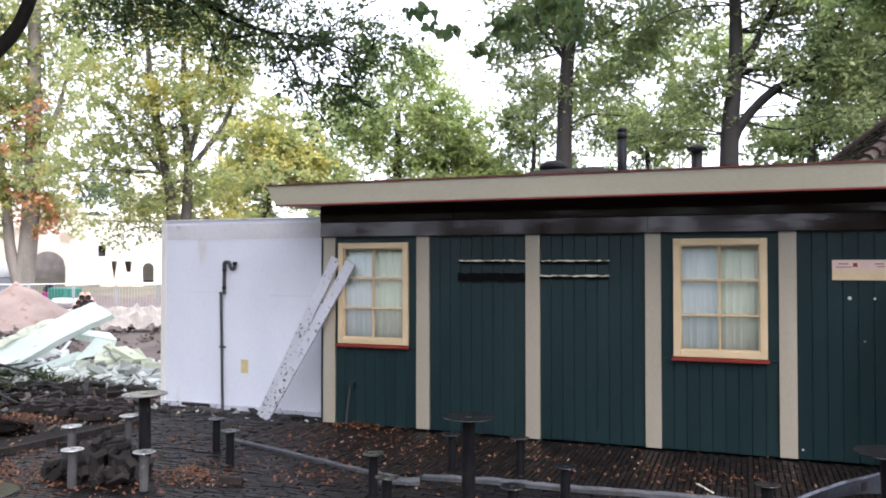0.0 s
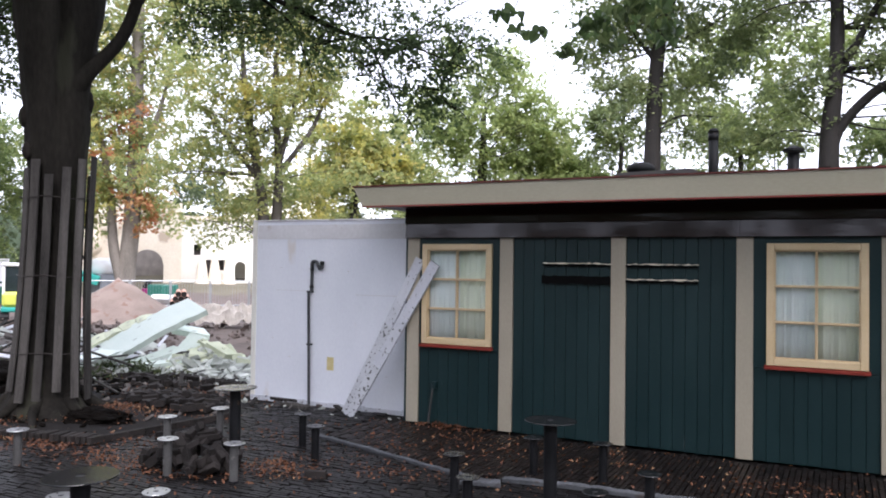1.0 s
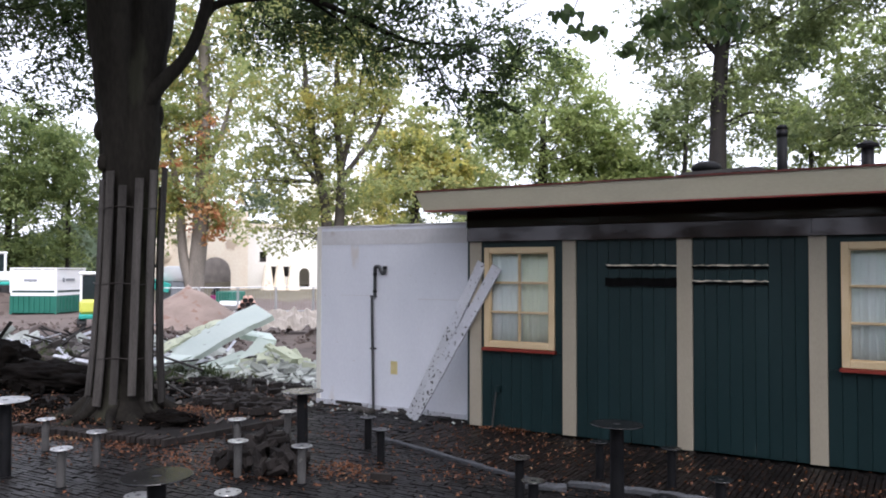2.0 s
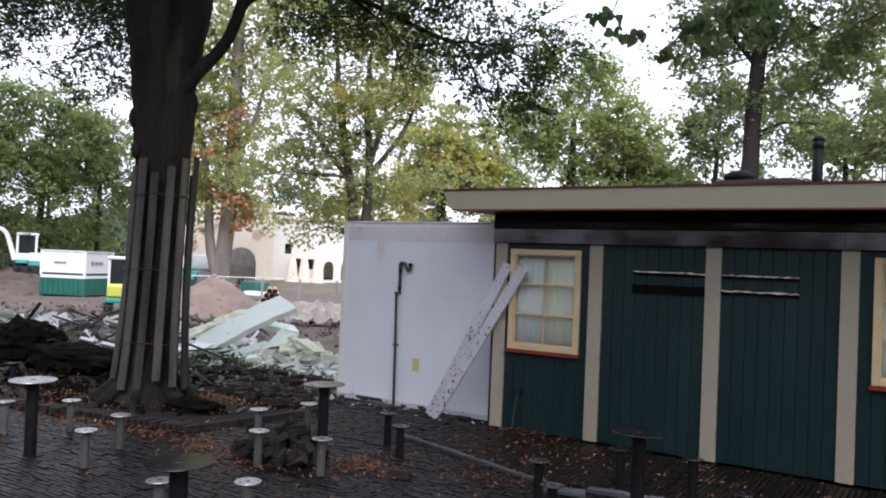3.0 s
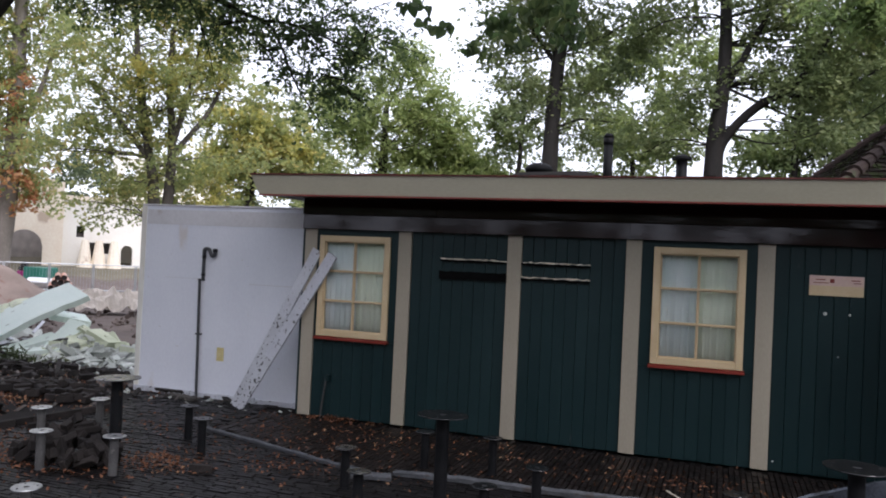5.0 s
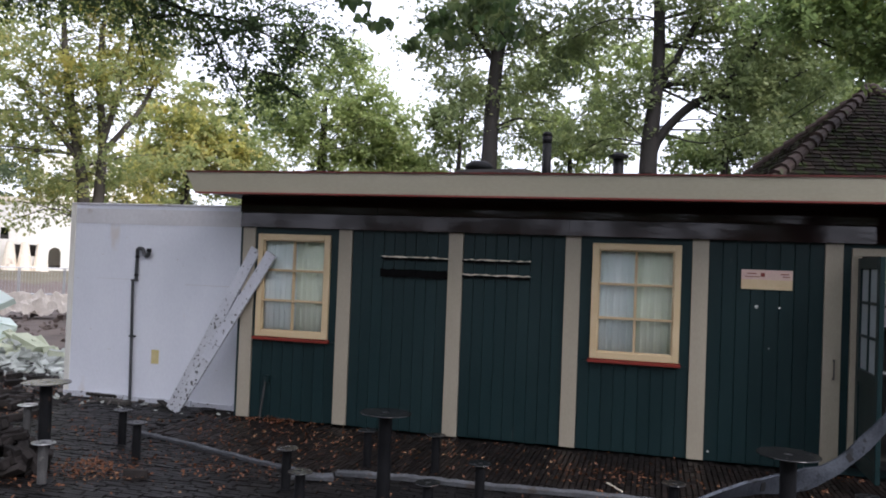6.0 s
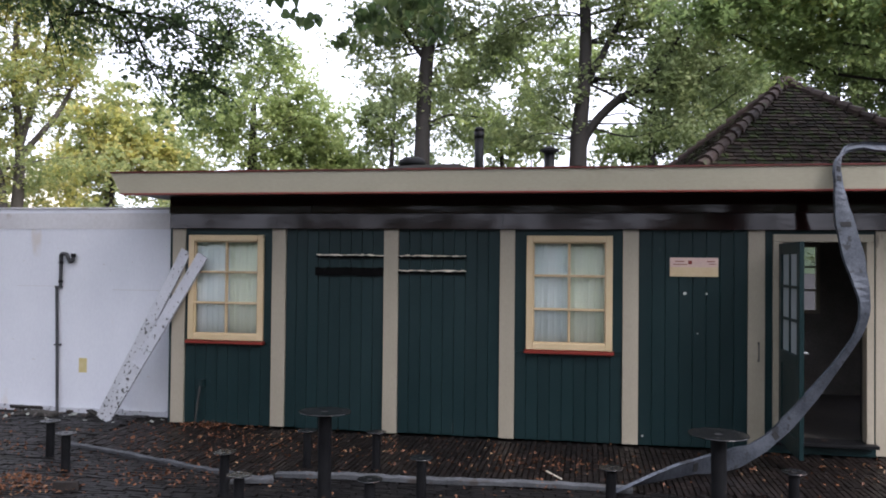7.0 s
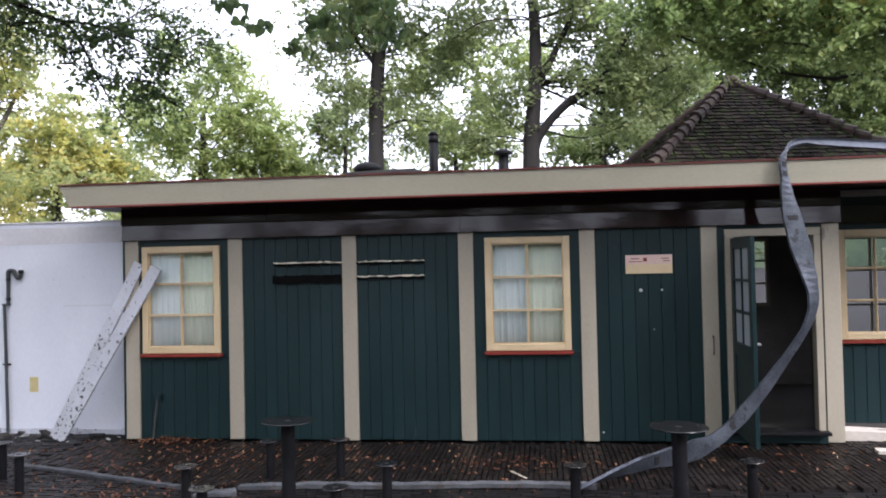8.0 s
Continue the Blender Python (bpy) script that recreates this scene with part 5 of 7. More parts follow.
for k in range(4):
    u = -1.2 + 0.27 * k
    broken_board((u, 0.36, 0.42 + 0.14 * k), (u + 0.3, 0.4, 0.58 + 0.12 * k), (0.08, -0.2, -0.1 + 0.05 * (k % 2)), 0.05, FOAM2, 20 + k, "crumpled yellowed foam strip behind the boards", 0.03)


def shards(name, label, centre, spread, n, smin, smax, material, seed, hill=0.0, flat=0.35):
    """A scatter of broken chunks, kept as one heap."""
    r = np.random.default_rng(seed)
    vs, fs = [], []
    base = np.array([(-1, -1, -1), (1, -1, -1), (1, 1, -1), (-1, 1, -1), (-1, -1, 1), (1, -1, 1), (1, 1, 1), (-1, 1, 1)], float)
    quads = [[0, 3, 2, 1], [4, 5, 6, 7], [0, 1, 5, 4], [1, 2, 6, 5], [2, 3, 7, 6], [3, 0, 4, 7]]
    for i in range(n):
        s = r.uniform(smin, smax) * np.array([1, r.uniform(0.3, 0.9), r.uniform(0.12, flat)])
        p = r.normal(size=2) * 0.5
        h = hill * max(0, 1 - np.hypot(*p)) * r.uniform(0.3, 1)
        rot = Euler(r.normal(size=3) * np.array([0.45, 0.45, 3]))
        m = np.array(rot.to_matrix())
        q = (base * (1 + r.normal(size=base.shape) * 0.2) * s) @ m.T
        x, y = centre[0] + p[0] * spread[0], centre[1] + p[1] * spread[1]
        vs.append(q + np.array([x, y, max(ground_z(x, y), -0.02) + s[2] * 0.6 + h]))
        fs += [[k + 8 * i for k in f] for f in quads]
    o = mesh_part(name, np.vstack(vs), fs, material)
    return tagged(o, label, "debris", kind="stuff")


shards("foam_scraps", "crumbled pale foam and plastic scraps", (-6.75, 2.35), (1.2, 0.9), 300, 0.03, 0.15, SCRAP, 1, 0.42)
shards("foam_scraps", "snapped yellowed foam pieces on the heap", (-6.9, 2.5), (0.9, 0.7), 90, 0.06, 0.2, FOAM2, 21, 0.5, 0.45)
shards("foam_scraps", "crumbled pale foam and plastic scraps", (-7.6, 1.5), (2.2, 0.5), 130, 0.03, 0.12, SCRAP, 2, 0.1)
shards("rubble", "broken grey-brown rubble and timber", (-11.5, 0.9), (3.6, 2.2), 800, 0.03, 0.2, RUBBLE, 3, 0.45)
shards("rubble", "broken grey-brown rubble and timber", (-12.5, 2.2), (4, 3), 260, 0.03, 0.22, SCRAP, 13, 0.3, 0.2)
shards("rubble", "broken grey-brown rubble and clods", (-16, 5.5), (9, 6), 1100, 0.02, 0.09, SITE_SOIL, 4, 0.05, 0.7)
shards("rubble", "small dark rubble on the earth", (-5.6, 0.5), (3.6, 1.6), 500, 0.015, 0.06, RUBBLE, 5, 0.05)
shards("rubble", "small dark rubble on the earth", (-9, -0.9), (3, 1.4), 200, 0.02, 0.08, BLACK_EARTH, 6, 0.22, 0.8)
shards("rubble", "small dark clods on the earth", (-7.0, -2.0), (2.2, 1.0), 420, 0.012, 0.05, BLACK_EARTH, 16, 0.02, 0.8)
shards("rubble", "pale plaster crumbs by the block", (-3.2, 0.1), (2.2, 0.35), 36, 0.012, 0.05, SCRAP, 7, 0.0)



def splinters(name, label, centre, spread, n, material, seed, lo, hi, height):
    """Long broken laths thrown over one another."""
    r = np.random.default_rng(seed)
    bm = bmesh.new()
    for i in range(n):
        x, y = centre[0] + r.normal() * spread[0] * 0.5, centre[1] + r.normal() * spread[1] * 0.5
        L, w = r.uniform(lo, hi) / 2, r.uniform(0.015, 0.05)
        tilt = r.normal() * 0.22
        z = ground_z(x, y) + 0.03 + abs(tilt) * L + height * r.random()
        m = Matrix.Translation((x, y, z)) @ Euler((r.normal() * 0.4, tilt, r.uniform(0, 6.28))).to_matrix().to_4x4()
        box(bm, -L, L, -w, w, -0.011, 0.011, m=m)
    return tagged(part(name, bm, material), label, "debris", kind="stuff")


splinters("broken_laths", "grey broken laths strewn over the rubble", (-12.0, 1.2), (4.2, 2.2), 90, SLAT, 5, 0.4, 1.6, 0.25)
splinters("broken_laths", "pale broken laths strewn over the rubble", (-11.6, 1.6), (4.2, 2.4), 60, PEELING, 6, 0.3, 1.2, 0.3)
shards("rubble", "crumpled grey plastic and broken sheets on the rubble", (-11.2, 1.5), (3.0, 1.8), 150, 0.05, 0.2, PEELING, 33, 0.35, 0.12)
splinters("broken_laths", "short splinters on the dark earth", (-6.2, 0.7), (3.4, 1.4), 70, SLAT, 7, 0.12, 0.5, 0.03)
shards("rubble", "pale broken panels heaped at the site's edge", (-13.2, 0.9), (1.8, 1.3), 110, 0.1, 0.34, SCRAP, 23, 0.55, 0.16)

# long-grown earth bank with cut stems


def bank(name, label, c, r, seed, material, squash=1.0):
    bm = bmesh.new()
    bmesh.ops.create_icosphere(bm, subdivisions=5, radius=1.0)
    for v in bm.verts:
        n = noise.noise(v.co * 2.2 + Vector((seed, 0, 0))) * 0.3 + noise.noise(v.co * 6 + Vector((seed, 3, 0))) * 0.2 + noise.noise(v.co * 14 + Vector((seed, 5, 0))) * 0.08 + noise.noise(v.co * 30 + Vector((seed, 7, 0))) * 0.05
        v.co = v.co * (1 + n)
        v.co = Vector((v.co.x * r[0] + c[0], v.co.y * r[1] + c[1], max(v.co.z, -0.3) * r[2] + c[2]))
    o = part(name, bm, material, smooth=True)
    return tagged(o, label, "earth bank", kind="structure")


bank("earth_bank", "low dark overgrown earth bank beside the tree", (-8.9, -0.75, 0.1), (1.9, 0.45, 0.28), 3, BLACK_EARTH)
bank("earth_bank", "dark uprooted clod of earth and roots", (-10.6, -0.7, 0.2), (0.95, 0.6, 0.45), 9, BLACK_EARTH)
bank("earth_bank", "small dark mound of earth and leaves by the trunk", (-4.75, -1.75, -0.02), (0.5, 0.28, 0.12), 5, BLACK_EARTH)
for k in range(14):
    x, y = rt.uniform(-13.5, -7.8), rt.uniform(-0.2, 1.6)
    a, L = rt.uniform(0, 6.28), rt.uniform(0.6, 1.6)
    z = 0.2 + rt.random() * 0.25
    m = Matrix.Translation((x, y, z)) @ Euler((rt.uniform(-.15, .15), rt.uniform(-.35, .35), a)).to_matrix().to_4x4()
    b = part("timber_scrap", box(bmesh.new(), -L / 2, L / 2, -0.05, 0.05, -0.015, 0.015, bevel=0.004, m=m), (SLAT, PEELING)[k % 2])
    tagged(b, "broken timber lath lying on the rubble", "timber scrap", "timber scraps on the rubble")

# ---------- fallen leaves ----------
rl = np.random.default_rng(77)


def litter(cx, cy, sx, sy, n, z=0.012, hill=0.0):
    p = rl.normal(size=(n, 2)) * np.array([sx, sy]) + np.array([cx, cy])
    h = hill * np.exp(-(((p - np.array([cx, cy])) / np.array([sx, sy])) ** 2).sum(1)) * rl.random(n)
    return np.column_stack([p, z + h + rl.random(n) * 0.012])


drift = [litter(-1.2, -2.7, 0.2, 0.17, 420, hill=0.09), litter(-2.3, -3.4, 0.6, 0.2, 260), litter(-3.9, -3.15, 0.9, 0.16, 620, hill=0.04), litter(-2.9, -2.6, 0.5, 0.35, 330),
         litter(-0.75, -0.12, 0.25, 0.07, 260, hill=0.06), litter(-0.3, -0.6, 0.7, 0.35, 260), litter(1.5, -0.9, 1.6, 0.5, 130), litter(3.8, -1.0, 1.4, 0.5, 120),
         litter(3.1, -1.0, 0.35, 0.15, 160), litter(-4.8, -1.3, 0.45, 0.3, 420, hill=0.06), litter(0.0, -2.2, 0.6, 0.2, 220), litter(-0.2, -1.4, 0.8, 0.35, 200),
         litter(-5.2, -3.6, 0.9, 0.4, 520), litter(-6.3, 0.3, 1.4, 0.7, 800), litter(-4.8, 0.2, 0.8, 0.4, 300), litter(-6.3, -2.6, 0.5, 0.3, 420, hill=0.05), litter(-5.0, -3.0, 0.5, 0.2, 260), litter(-7.6, -2.0, 0.9, 0.5, 300), litter(-4.6, -1.5, 0.25, 0.12, 220, z=0.08, hill=0.08)]
for k in range(70):
    cx, cy = rl.uniform(-5.5, 6.5), rl.uniform(-3.6, -0.2)
    drift.append(litter(cx, cy, rl.uniform(0.05, 0.22), rl.uniform(0.04, 0.1), int(rl.uniform(4, 20)), hill=0.02))
u = rl.uniform(size=(380, 2)) * np.array([13.5, 6.6]) + np.array([-6, -6.6])
drift.append(np.column_stack([u, 0.012 + rl.random(len(u)) * 0.01]))
pts = np.vstack(drift)
pts = pts[~((pts[:, 1] > -0.03) & (pts[:, 0] > -1.36)) & ~((pts[:, 1] > 0.33) & (pts[:, 0] > -4.13))]
o = mesh_part("fallen_leaves", *leaf_arrays(pts, 0.033, rl, 0.7), FALLEN)
tagged(o, "brown and orange fallen leaves strewn over the paving", "leaves", kind="stuff")
# grass and weeds at the rubble's edge
blades = spray_points([(-9, 0.2, 0.15, 2.2, 0.5, 0.12), (-7.6, 1.2, 0.1, 1.3, 0.3, 0.1), (-11.5, 0.1, 0.3, 1.6, 0.7, 0.2)], 2600, rl, 0.1, 8)
o = mesh_part("weeds", *leaf_arrays(blades, 0.13, rl, 0.2, 0.2), GRASS)
tagged(o, "tangled green weeds along the rubble", "weeds", kind="stuff")

# ---------- loose bricks ----------
BRICK = bpy.data.meshes.new("loose_brick")
bm = box(bmesh.new(), -0.1, 0.1, -0.027, 0.027, -0.042, 0.042, bevel=0.005)
bm.to_mesh(BRICK)
bm.free()
BRICK.materials.append(LOOSE)


def heap(name, at, spread, n, height, seed, label):
    r = random.Random(seed)
    t = thing(name, (at[0], at[1], 0), label, "brick heap")
    for i in range(n):
        d = math.sqrt(r.random())
        a = r.uniform(0, 2 * math.pi)
        top = height * max(0.0, 1 - d) ** 0.8
        z = 0.035 + top * (1 if i > n * 0.35 else r.random())
        b = new("brick", BRICK)
        b.parent = t
        k = 0.15 if height < 0.1 else 0.9
        b.matrix_basis = Matrix.LocRotScale((d * math.cos(a) * spread[0], d * math.sin(a) * spread[1], z),
                                            Euler((r.gauss(0, k), r.gauss(0, k * 0.6), r.uniform(0, 6.28))), None)
    return t


heap("brick_heap", (-2.0, -2.95), (0.5, 0.34), 72, 0.36, 3, "heap of loose dark clay bricks among the stool posts")
heap("brick_heap", (-4.7, -0.55), (0.9, 0.5), 75, 0.09, 5, "low spread of lifted clay bricks by the tree")
heap("brick_heap", (-5.9, 0.6), (1.6, 0.7), 50, 0.06, 6, "scattered lifted clay bricks on bare earth")
for x, y, a in ((-0.72, -2.75, 0.3), (-3.15, -2.2, 1.1), (0.2, -3.6, 2.0)):
    t = thing("loose_brick", (x, y, 0.035), "single loose clay brick on the paving", "brick", "single bricks on the paving")
    b = new("body", BRICK)
    b.parent = t
    b.matrix_basis = Matrix.Rotation(a, 4, "Z")

# raised soldier-brick edge round the tree bed
bed = thing("tree_bed_edge", (-3.6, -2.8, 0), "raised edge of upright clay bricks round the tree bed", "kerb", kind="structure")
for k in range(36):
    s = k * 0.082
    x, y = -3.55 - s, -2.78 - s * 0.19 + rt.uniform(-0.012, 0.012)
    b = new("brick", BRICK)
    b.parent = bed
    b.matrix_basis = Matrix.LocRotScale((x + 3.6, y + 2.8, 0.045 + rt.uniform(-0.012, 0.012)), Euler((rt.uniform(-.06, .06), rt.uniform(-.05, .05), 1.57 + 0.19 + rt.uniform(-.06, .06))), None)
for k in range(9):
    b = new("brick", BRICK)
    b.parent = bed
    b.matrix_basis = Matrix.LocRotScale((0.03 + k * 0.03, 0.12 + k * 0.2, 0.03), Euler((0, 0, 1.42)), None)

# ---------- clay paving ----------


def joint_line(x):
    return float(np.interp(x, [-9, -1.8, -1.76, 0.5, 0.85, 3.8, 9], [0.3, 0.3, -1.28, -2.05, -1.95, -1.8, -1.8]))


def paving_rows():
    """Every paver: centre, turn, zone."""
    r = np.random.default_rng(31)
    L, W = 0.205, 0.053
    for j in range(-125, 6):
        y = j * W
        off = r.uniform(0, L)
        for i in range(-40, 39):
            x = i * L + off
            if y > joint_line(x) - 0.03 or y < -6.6 or (x < -3.62 and y > -2.9 - 0.19 * (-x - 3.6)) or x < -8 + 0.5 * math.sin(y * 3):
                continue
            if x < -4.3 and y > -0.2 or (x < -4.1 and y > 0.1) or y > 0.3:
                continue
            yield x, y, 0.0, 0
    for i in range(-33, 146):
        x = i * W
        off = r.uniform(0, L)
        for j in range(-11, 1):
            y = j * L + off
            if x < -1.7 or y < joint_line(x) + 0.09 or y > (-0.1 if x < 6.45 else 0.4) or x > 7.7:
                continue
            yield x, y, math.pi / 2, 1


def dip(x, y):
    return 0.008 * noise.noise((x * 0.9, y * 0.9, 0.0)) + 0.004 * noise.noise((x * 3, y * 3, 5.0))


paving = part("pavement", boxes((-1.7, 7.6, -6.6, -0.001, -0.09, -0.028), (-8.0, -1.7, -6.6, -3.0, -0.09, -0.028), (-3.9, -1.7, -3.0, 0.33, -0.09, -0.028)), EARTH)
tagged(paving, "worn dark clay brick paving with fallen leaves", "pavement", kind="structure")
PB = bpy.data.meshes.new("paver")
bm = box(bmesh.new(), -0.0995, 0.0995, -0.0245, 0.0245, -0.03, 0.0, bevel=0.0035)
bm.to_mesh(PB)
bm.free()
PB.materials.append(PAVER)
rp = np.random.default_rng(5)
unit = np.array([(-1, -1, -1), (1, -1, -1), (1, 1, -1), (-1, 1, -1), (-.955, -.8, 1), (.955, -.8, 1), (.955, .8, 1), (-.955, .8, 1)], float) * np.array([0.0995, 0.0248, 0.02])
sides = [[4, 5, 6, 7], [0, 1, 5, 4], [1, 2, 6, 5], [2, 3, 7, 6], [3, 0, 4, 7]]
rest = {0: ([], []), 1: ([], [])}
single = 0
for x, y, turned, zone in paving_rows():
    tilt = rp.normal(size=2) * 0.02
    z = dip(x, y) + rp.normal() * 0.0025
    if zone == 0 and -1.6 < x < 1.2 and -5.6 < y < -4.15 and single < 300 and (int(round(y / 0.053)) % 2 == 0 or x > -0.4):
        b = new("brick", PB)
        b.parent = paving
        b.matrix_basis = Matrix.LocRotScale((x, y, z), Euler((tilt[0], tilt[1], turned + rp.normal() * 0.012)), None)
        single += 1
        continue
    a = turned + rp.normal() * 0.012
    c, s = math.cos(a), math.sin(a)
    q = unit.copy()
    q[:, 2] += q[:, 0] * tilt[1] + q[:, 1] * tilt[0] - 0.02
    q = np.column_stack([q[:, 0] * c - q[:, 1] * s + x, q[:, 0] * s + q[:, 1] * c + y, q[:, 2] + z])
    vv, ff = rest[zone]
    ff += [[k + 8 * len(vv) for k in f] for f in sides]
    vv.append(q)
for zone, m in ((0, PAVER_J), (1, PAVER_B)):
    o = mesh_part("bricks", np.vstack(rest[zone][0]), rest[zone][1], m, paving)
    tagged(o, "rows of worn clay pavers", kind="stuff")

# ---------- pavilion roof behind the shed ----------
AP = Vector((7.36, 7.87, 5.54))
HR, RR = 2.8, 4.72
corner = [Vector((AP.x + RR * math.cos(radians(a)), AP.y + RR * math.sin(radians(a)), AP.z - HR)) for a in (234, 324, 54, 144)]
pav = thing("pavilion", (AP.x, AP.y, 0), "square pavilion with a steep mossy clay-tiled hip roof", "building")
for c in corner:
    p = AP.lerp(c, 0.88)
    part("post", boxes((p.x - 0.1, p.x + 0.1, p.y - 0.1, p.y + 0.1, -0.03, 2.9), bevel=0.01), BARK2, pav)
bm = bmesh.new()
ap = bm.verts.new(AP - Vector((0, 0, 0.04)))
cs = [bm.verts.new(c - Vector((0, 0, 0.04))) for c in corner]
for i in range(4):
    bm.faces.new((cs[i], cs[(i + 1) % 4], ap))
bm.faces.new(cs[::-1])
proof = part("roof", bm, TILE, pav, "mossy clay-tiled hip roof")
rq = random.Random(17)
TV, TF = [], []
for fi in (0, 3, 1):
    a, b = corner[fi], corner[(fi + 1) % 4]
    along = (b - a).normalized()
    mid = (a + b) / 2
    upv = (AP - mid)
    slope = upv.length
    upv = upv.normalized()
    nrm = along.cross(upv).normalized()
    rows = int(slope / 0.125)
    for r in range(rows):
        s = r * 0.125
        half = (b - a).length / 2 * (1 - s / slope)
        n = int(2 * half / 0.16)
        for k in range(n):
            x = -half + (k + 0.5 + (0.5 if r % 2 else 0) * 0.6) * 0.16
            if abs(x) > half - 0.05:
                continue
            c = mid + along * x + upv * (s + 0.07)
            lift = rq.uniform(0.0, 0.022)
            w, h = rq.uniform(0.066, 0.077), 0.08 + rq.uniform(-0.012, 0.012)
            o = nrm * 0.012
            q = [c - along * w - upv * h + nrm * (0.03 + lift), c + along * w - upv * h + nrm * (0.03 + rq.uniform(0, 0.022)), c + along * w + upv * h + o, c - along * w + upv * h + o]
            bot = [p - nrm * 0.022 for p in q]
            k0 = len(TV)
            TV += q + bot
            TF += [[k0, k0 + 1, k0 + 2, k0 + 3], [k0, k0 + 4, k0 + 5, k0 + 1], [k0 + 1, k0 + 5, k0 + 6, k0 + 2], [k0 + 3, k0 + 7, k0 + 4, k0]]
o = mesh_part("tiles", [tuple(v) for v in TV], TF, TILE, proof)
tagged(o, "overlapping mossy clay tiles", kind="stuff")
for c in (corner[0], corner[1], corner[3]):
    L = (c - AP).length
    d = (c - AP).normalized()
    n = int(L / 0.26)
    for k in range(n):
        p0, p1 = AP + d * (k * 0.26 + 0.02), AP + d * (k * 0.26 + 0.32)
        p0 = p0 + Vector((rq.uniform(-.012, .012), 0, 0.0))
        part("ridge_tile", cyl(bmesh.new(), p0 + Vector((0, 0, 0.02)), p1 + Vector((0, 0, 0.045)), 0.085 + rq.uniform(-0.015, 0.01), 0.115 + rq.uniform(-0.02, 0.015), seg=9), RIDGE, proof)
bm = bmesh.new()
bmesh.ops.create_uvsphere(bm, u_segments=12, v_segments=8, radius=0.14, matrix=Matrix.Translation(AP + Vector((0, 0, 0.04))) @ Matrix.Diagonal((1.2, 1.2, 0.8, 1)))
part("ridge_cap", bm, RIDGE, proof, smooth=True)

# ---------- trees ----------
tree("maple_tree", "many-stemmed maple with yellowing autumn leaves", [(-10.5, 8.3, 0, 0.2), (-10.5, 8.3, 3.2, 0.15), (-10.7, 8.1, 5.0, 0.11), (-10.9, 7.9, 6.8, 0.08), (-11.0, 7.8, 8.6, 0.05)],
     [[(-10.4, 8.4, 1.0, 0.18), (-10.2, 8.5, 3.5, 0.15), (-10.2, 8.5, 5.0, 0.11), (-10.3, 8.4, 6.6, 0.08), (-10.2, 8.5, 8.5, 0.05)],
      [(-10.2, 8.5, 4.6, 0.09), (-9.9, 8.7, 6.0, 0.07), (-9.7, 8.9, 7.6, 0.05), (-9.5, 9.0, 9.0, 0.03)],
      [(-10.2, 8.5, 4.4, 0.08), (-9.5, 9.0, 5.6, 0.06), (-9.1, 9.3, 6.8, 0.03)],
      [(-10.6, 8.2, 4.2, 0.07), (-11.3, 7.6, 5.4, 0.05), (-11.8, 7.1, 6.2, 0.03)]],
     [(-10.7, 8.1, 8.3, 1.4, 1.3, 1.3), (-11.4, 7.5, 6.8, 1.1, 1.1, 1.1), (-9.7, 8.9, 7.3, 1.3, 1.3, 1.3), (-10.4, 8.3, 5.7, 1.4, 1.2, 0.9), (-11.3, 7.6, 4.8, 1.1, 0.9, 0.8),
      (-10.9, 7.9, 3.8, 1.1, 0.9, 0.6), (-9.7, 8.9, 4.2, 1.3, 0.9, 0.6), (-11.8, 7.1, 5.6, 0.8, 0.9, 0.9), (-9.34, 9.19, 6.64, 0.7, 0.7, 0.6), (-8.93, 9.48, 7.96, 0.8, 0.7, 0.6), (-8.6, 9.75, 6.0, 0.6, 0.6, 0.4), (-11.5, 7.4, 3.0, 0.7, 0.6, 0.5), (-12.4, 6.6, 4.4, 0.8, 0.7, 0.5)], 24000, 0.11, YELLOWING, MAPLE_BARK, 3, spread=0.34,
     turned=[([(-10.7, 8.1, 6.2, 1.2, 1.1, 0.8), (-9.7, 8.9, 6.9, 1.0, 1.0, 0.7), (-9.4, 9.1, 3.6, 0.6, 0.6, 0.6), (-10.3, 8.4, 8.2, 1.0, 1.0, 0.7)], 4800, YELLOW_LEAF, "leaves turned yellow")])
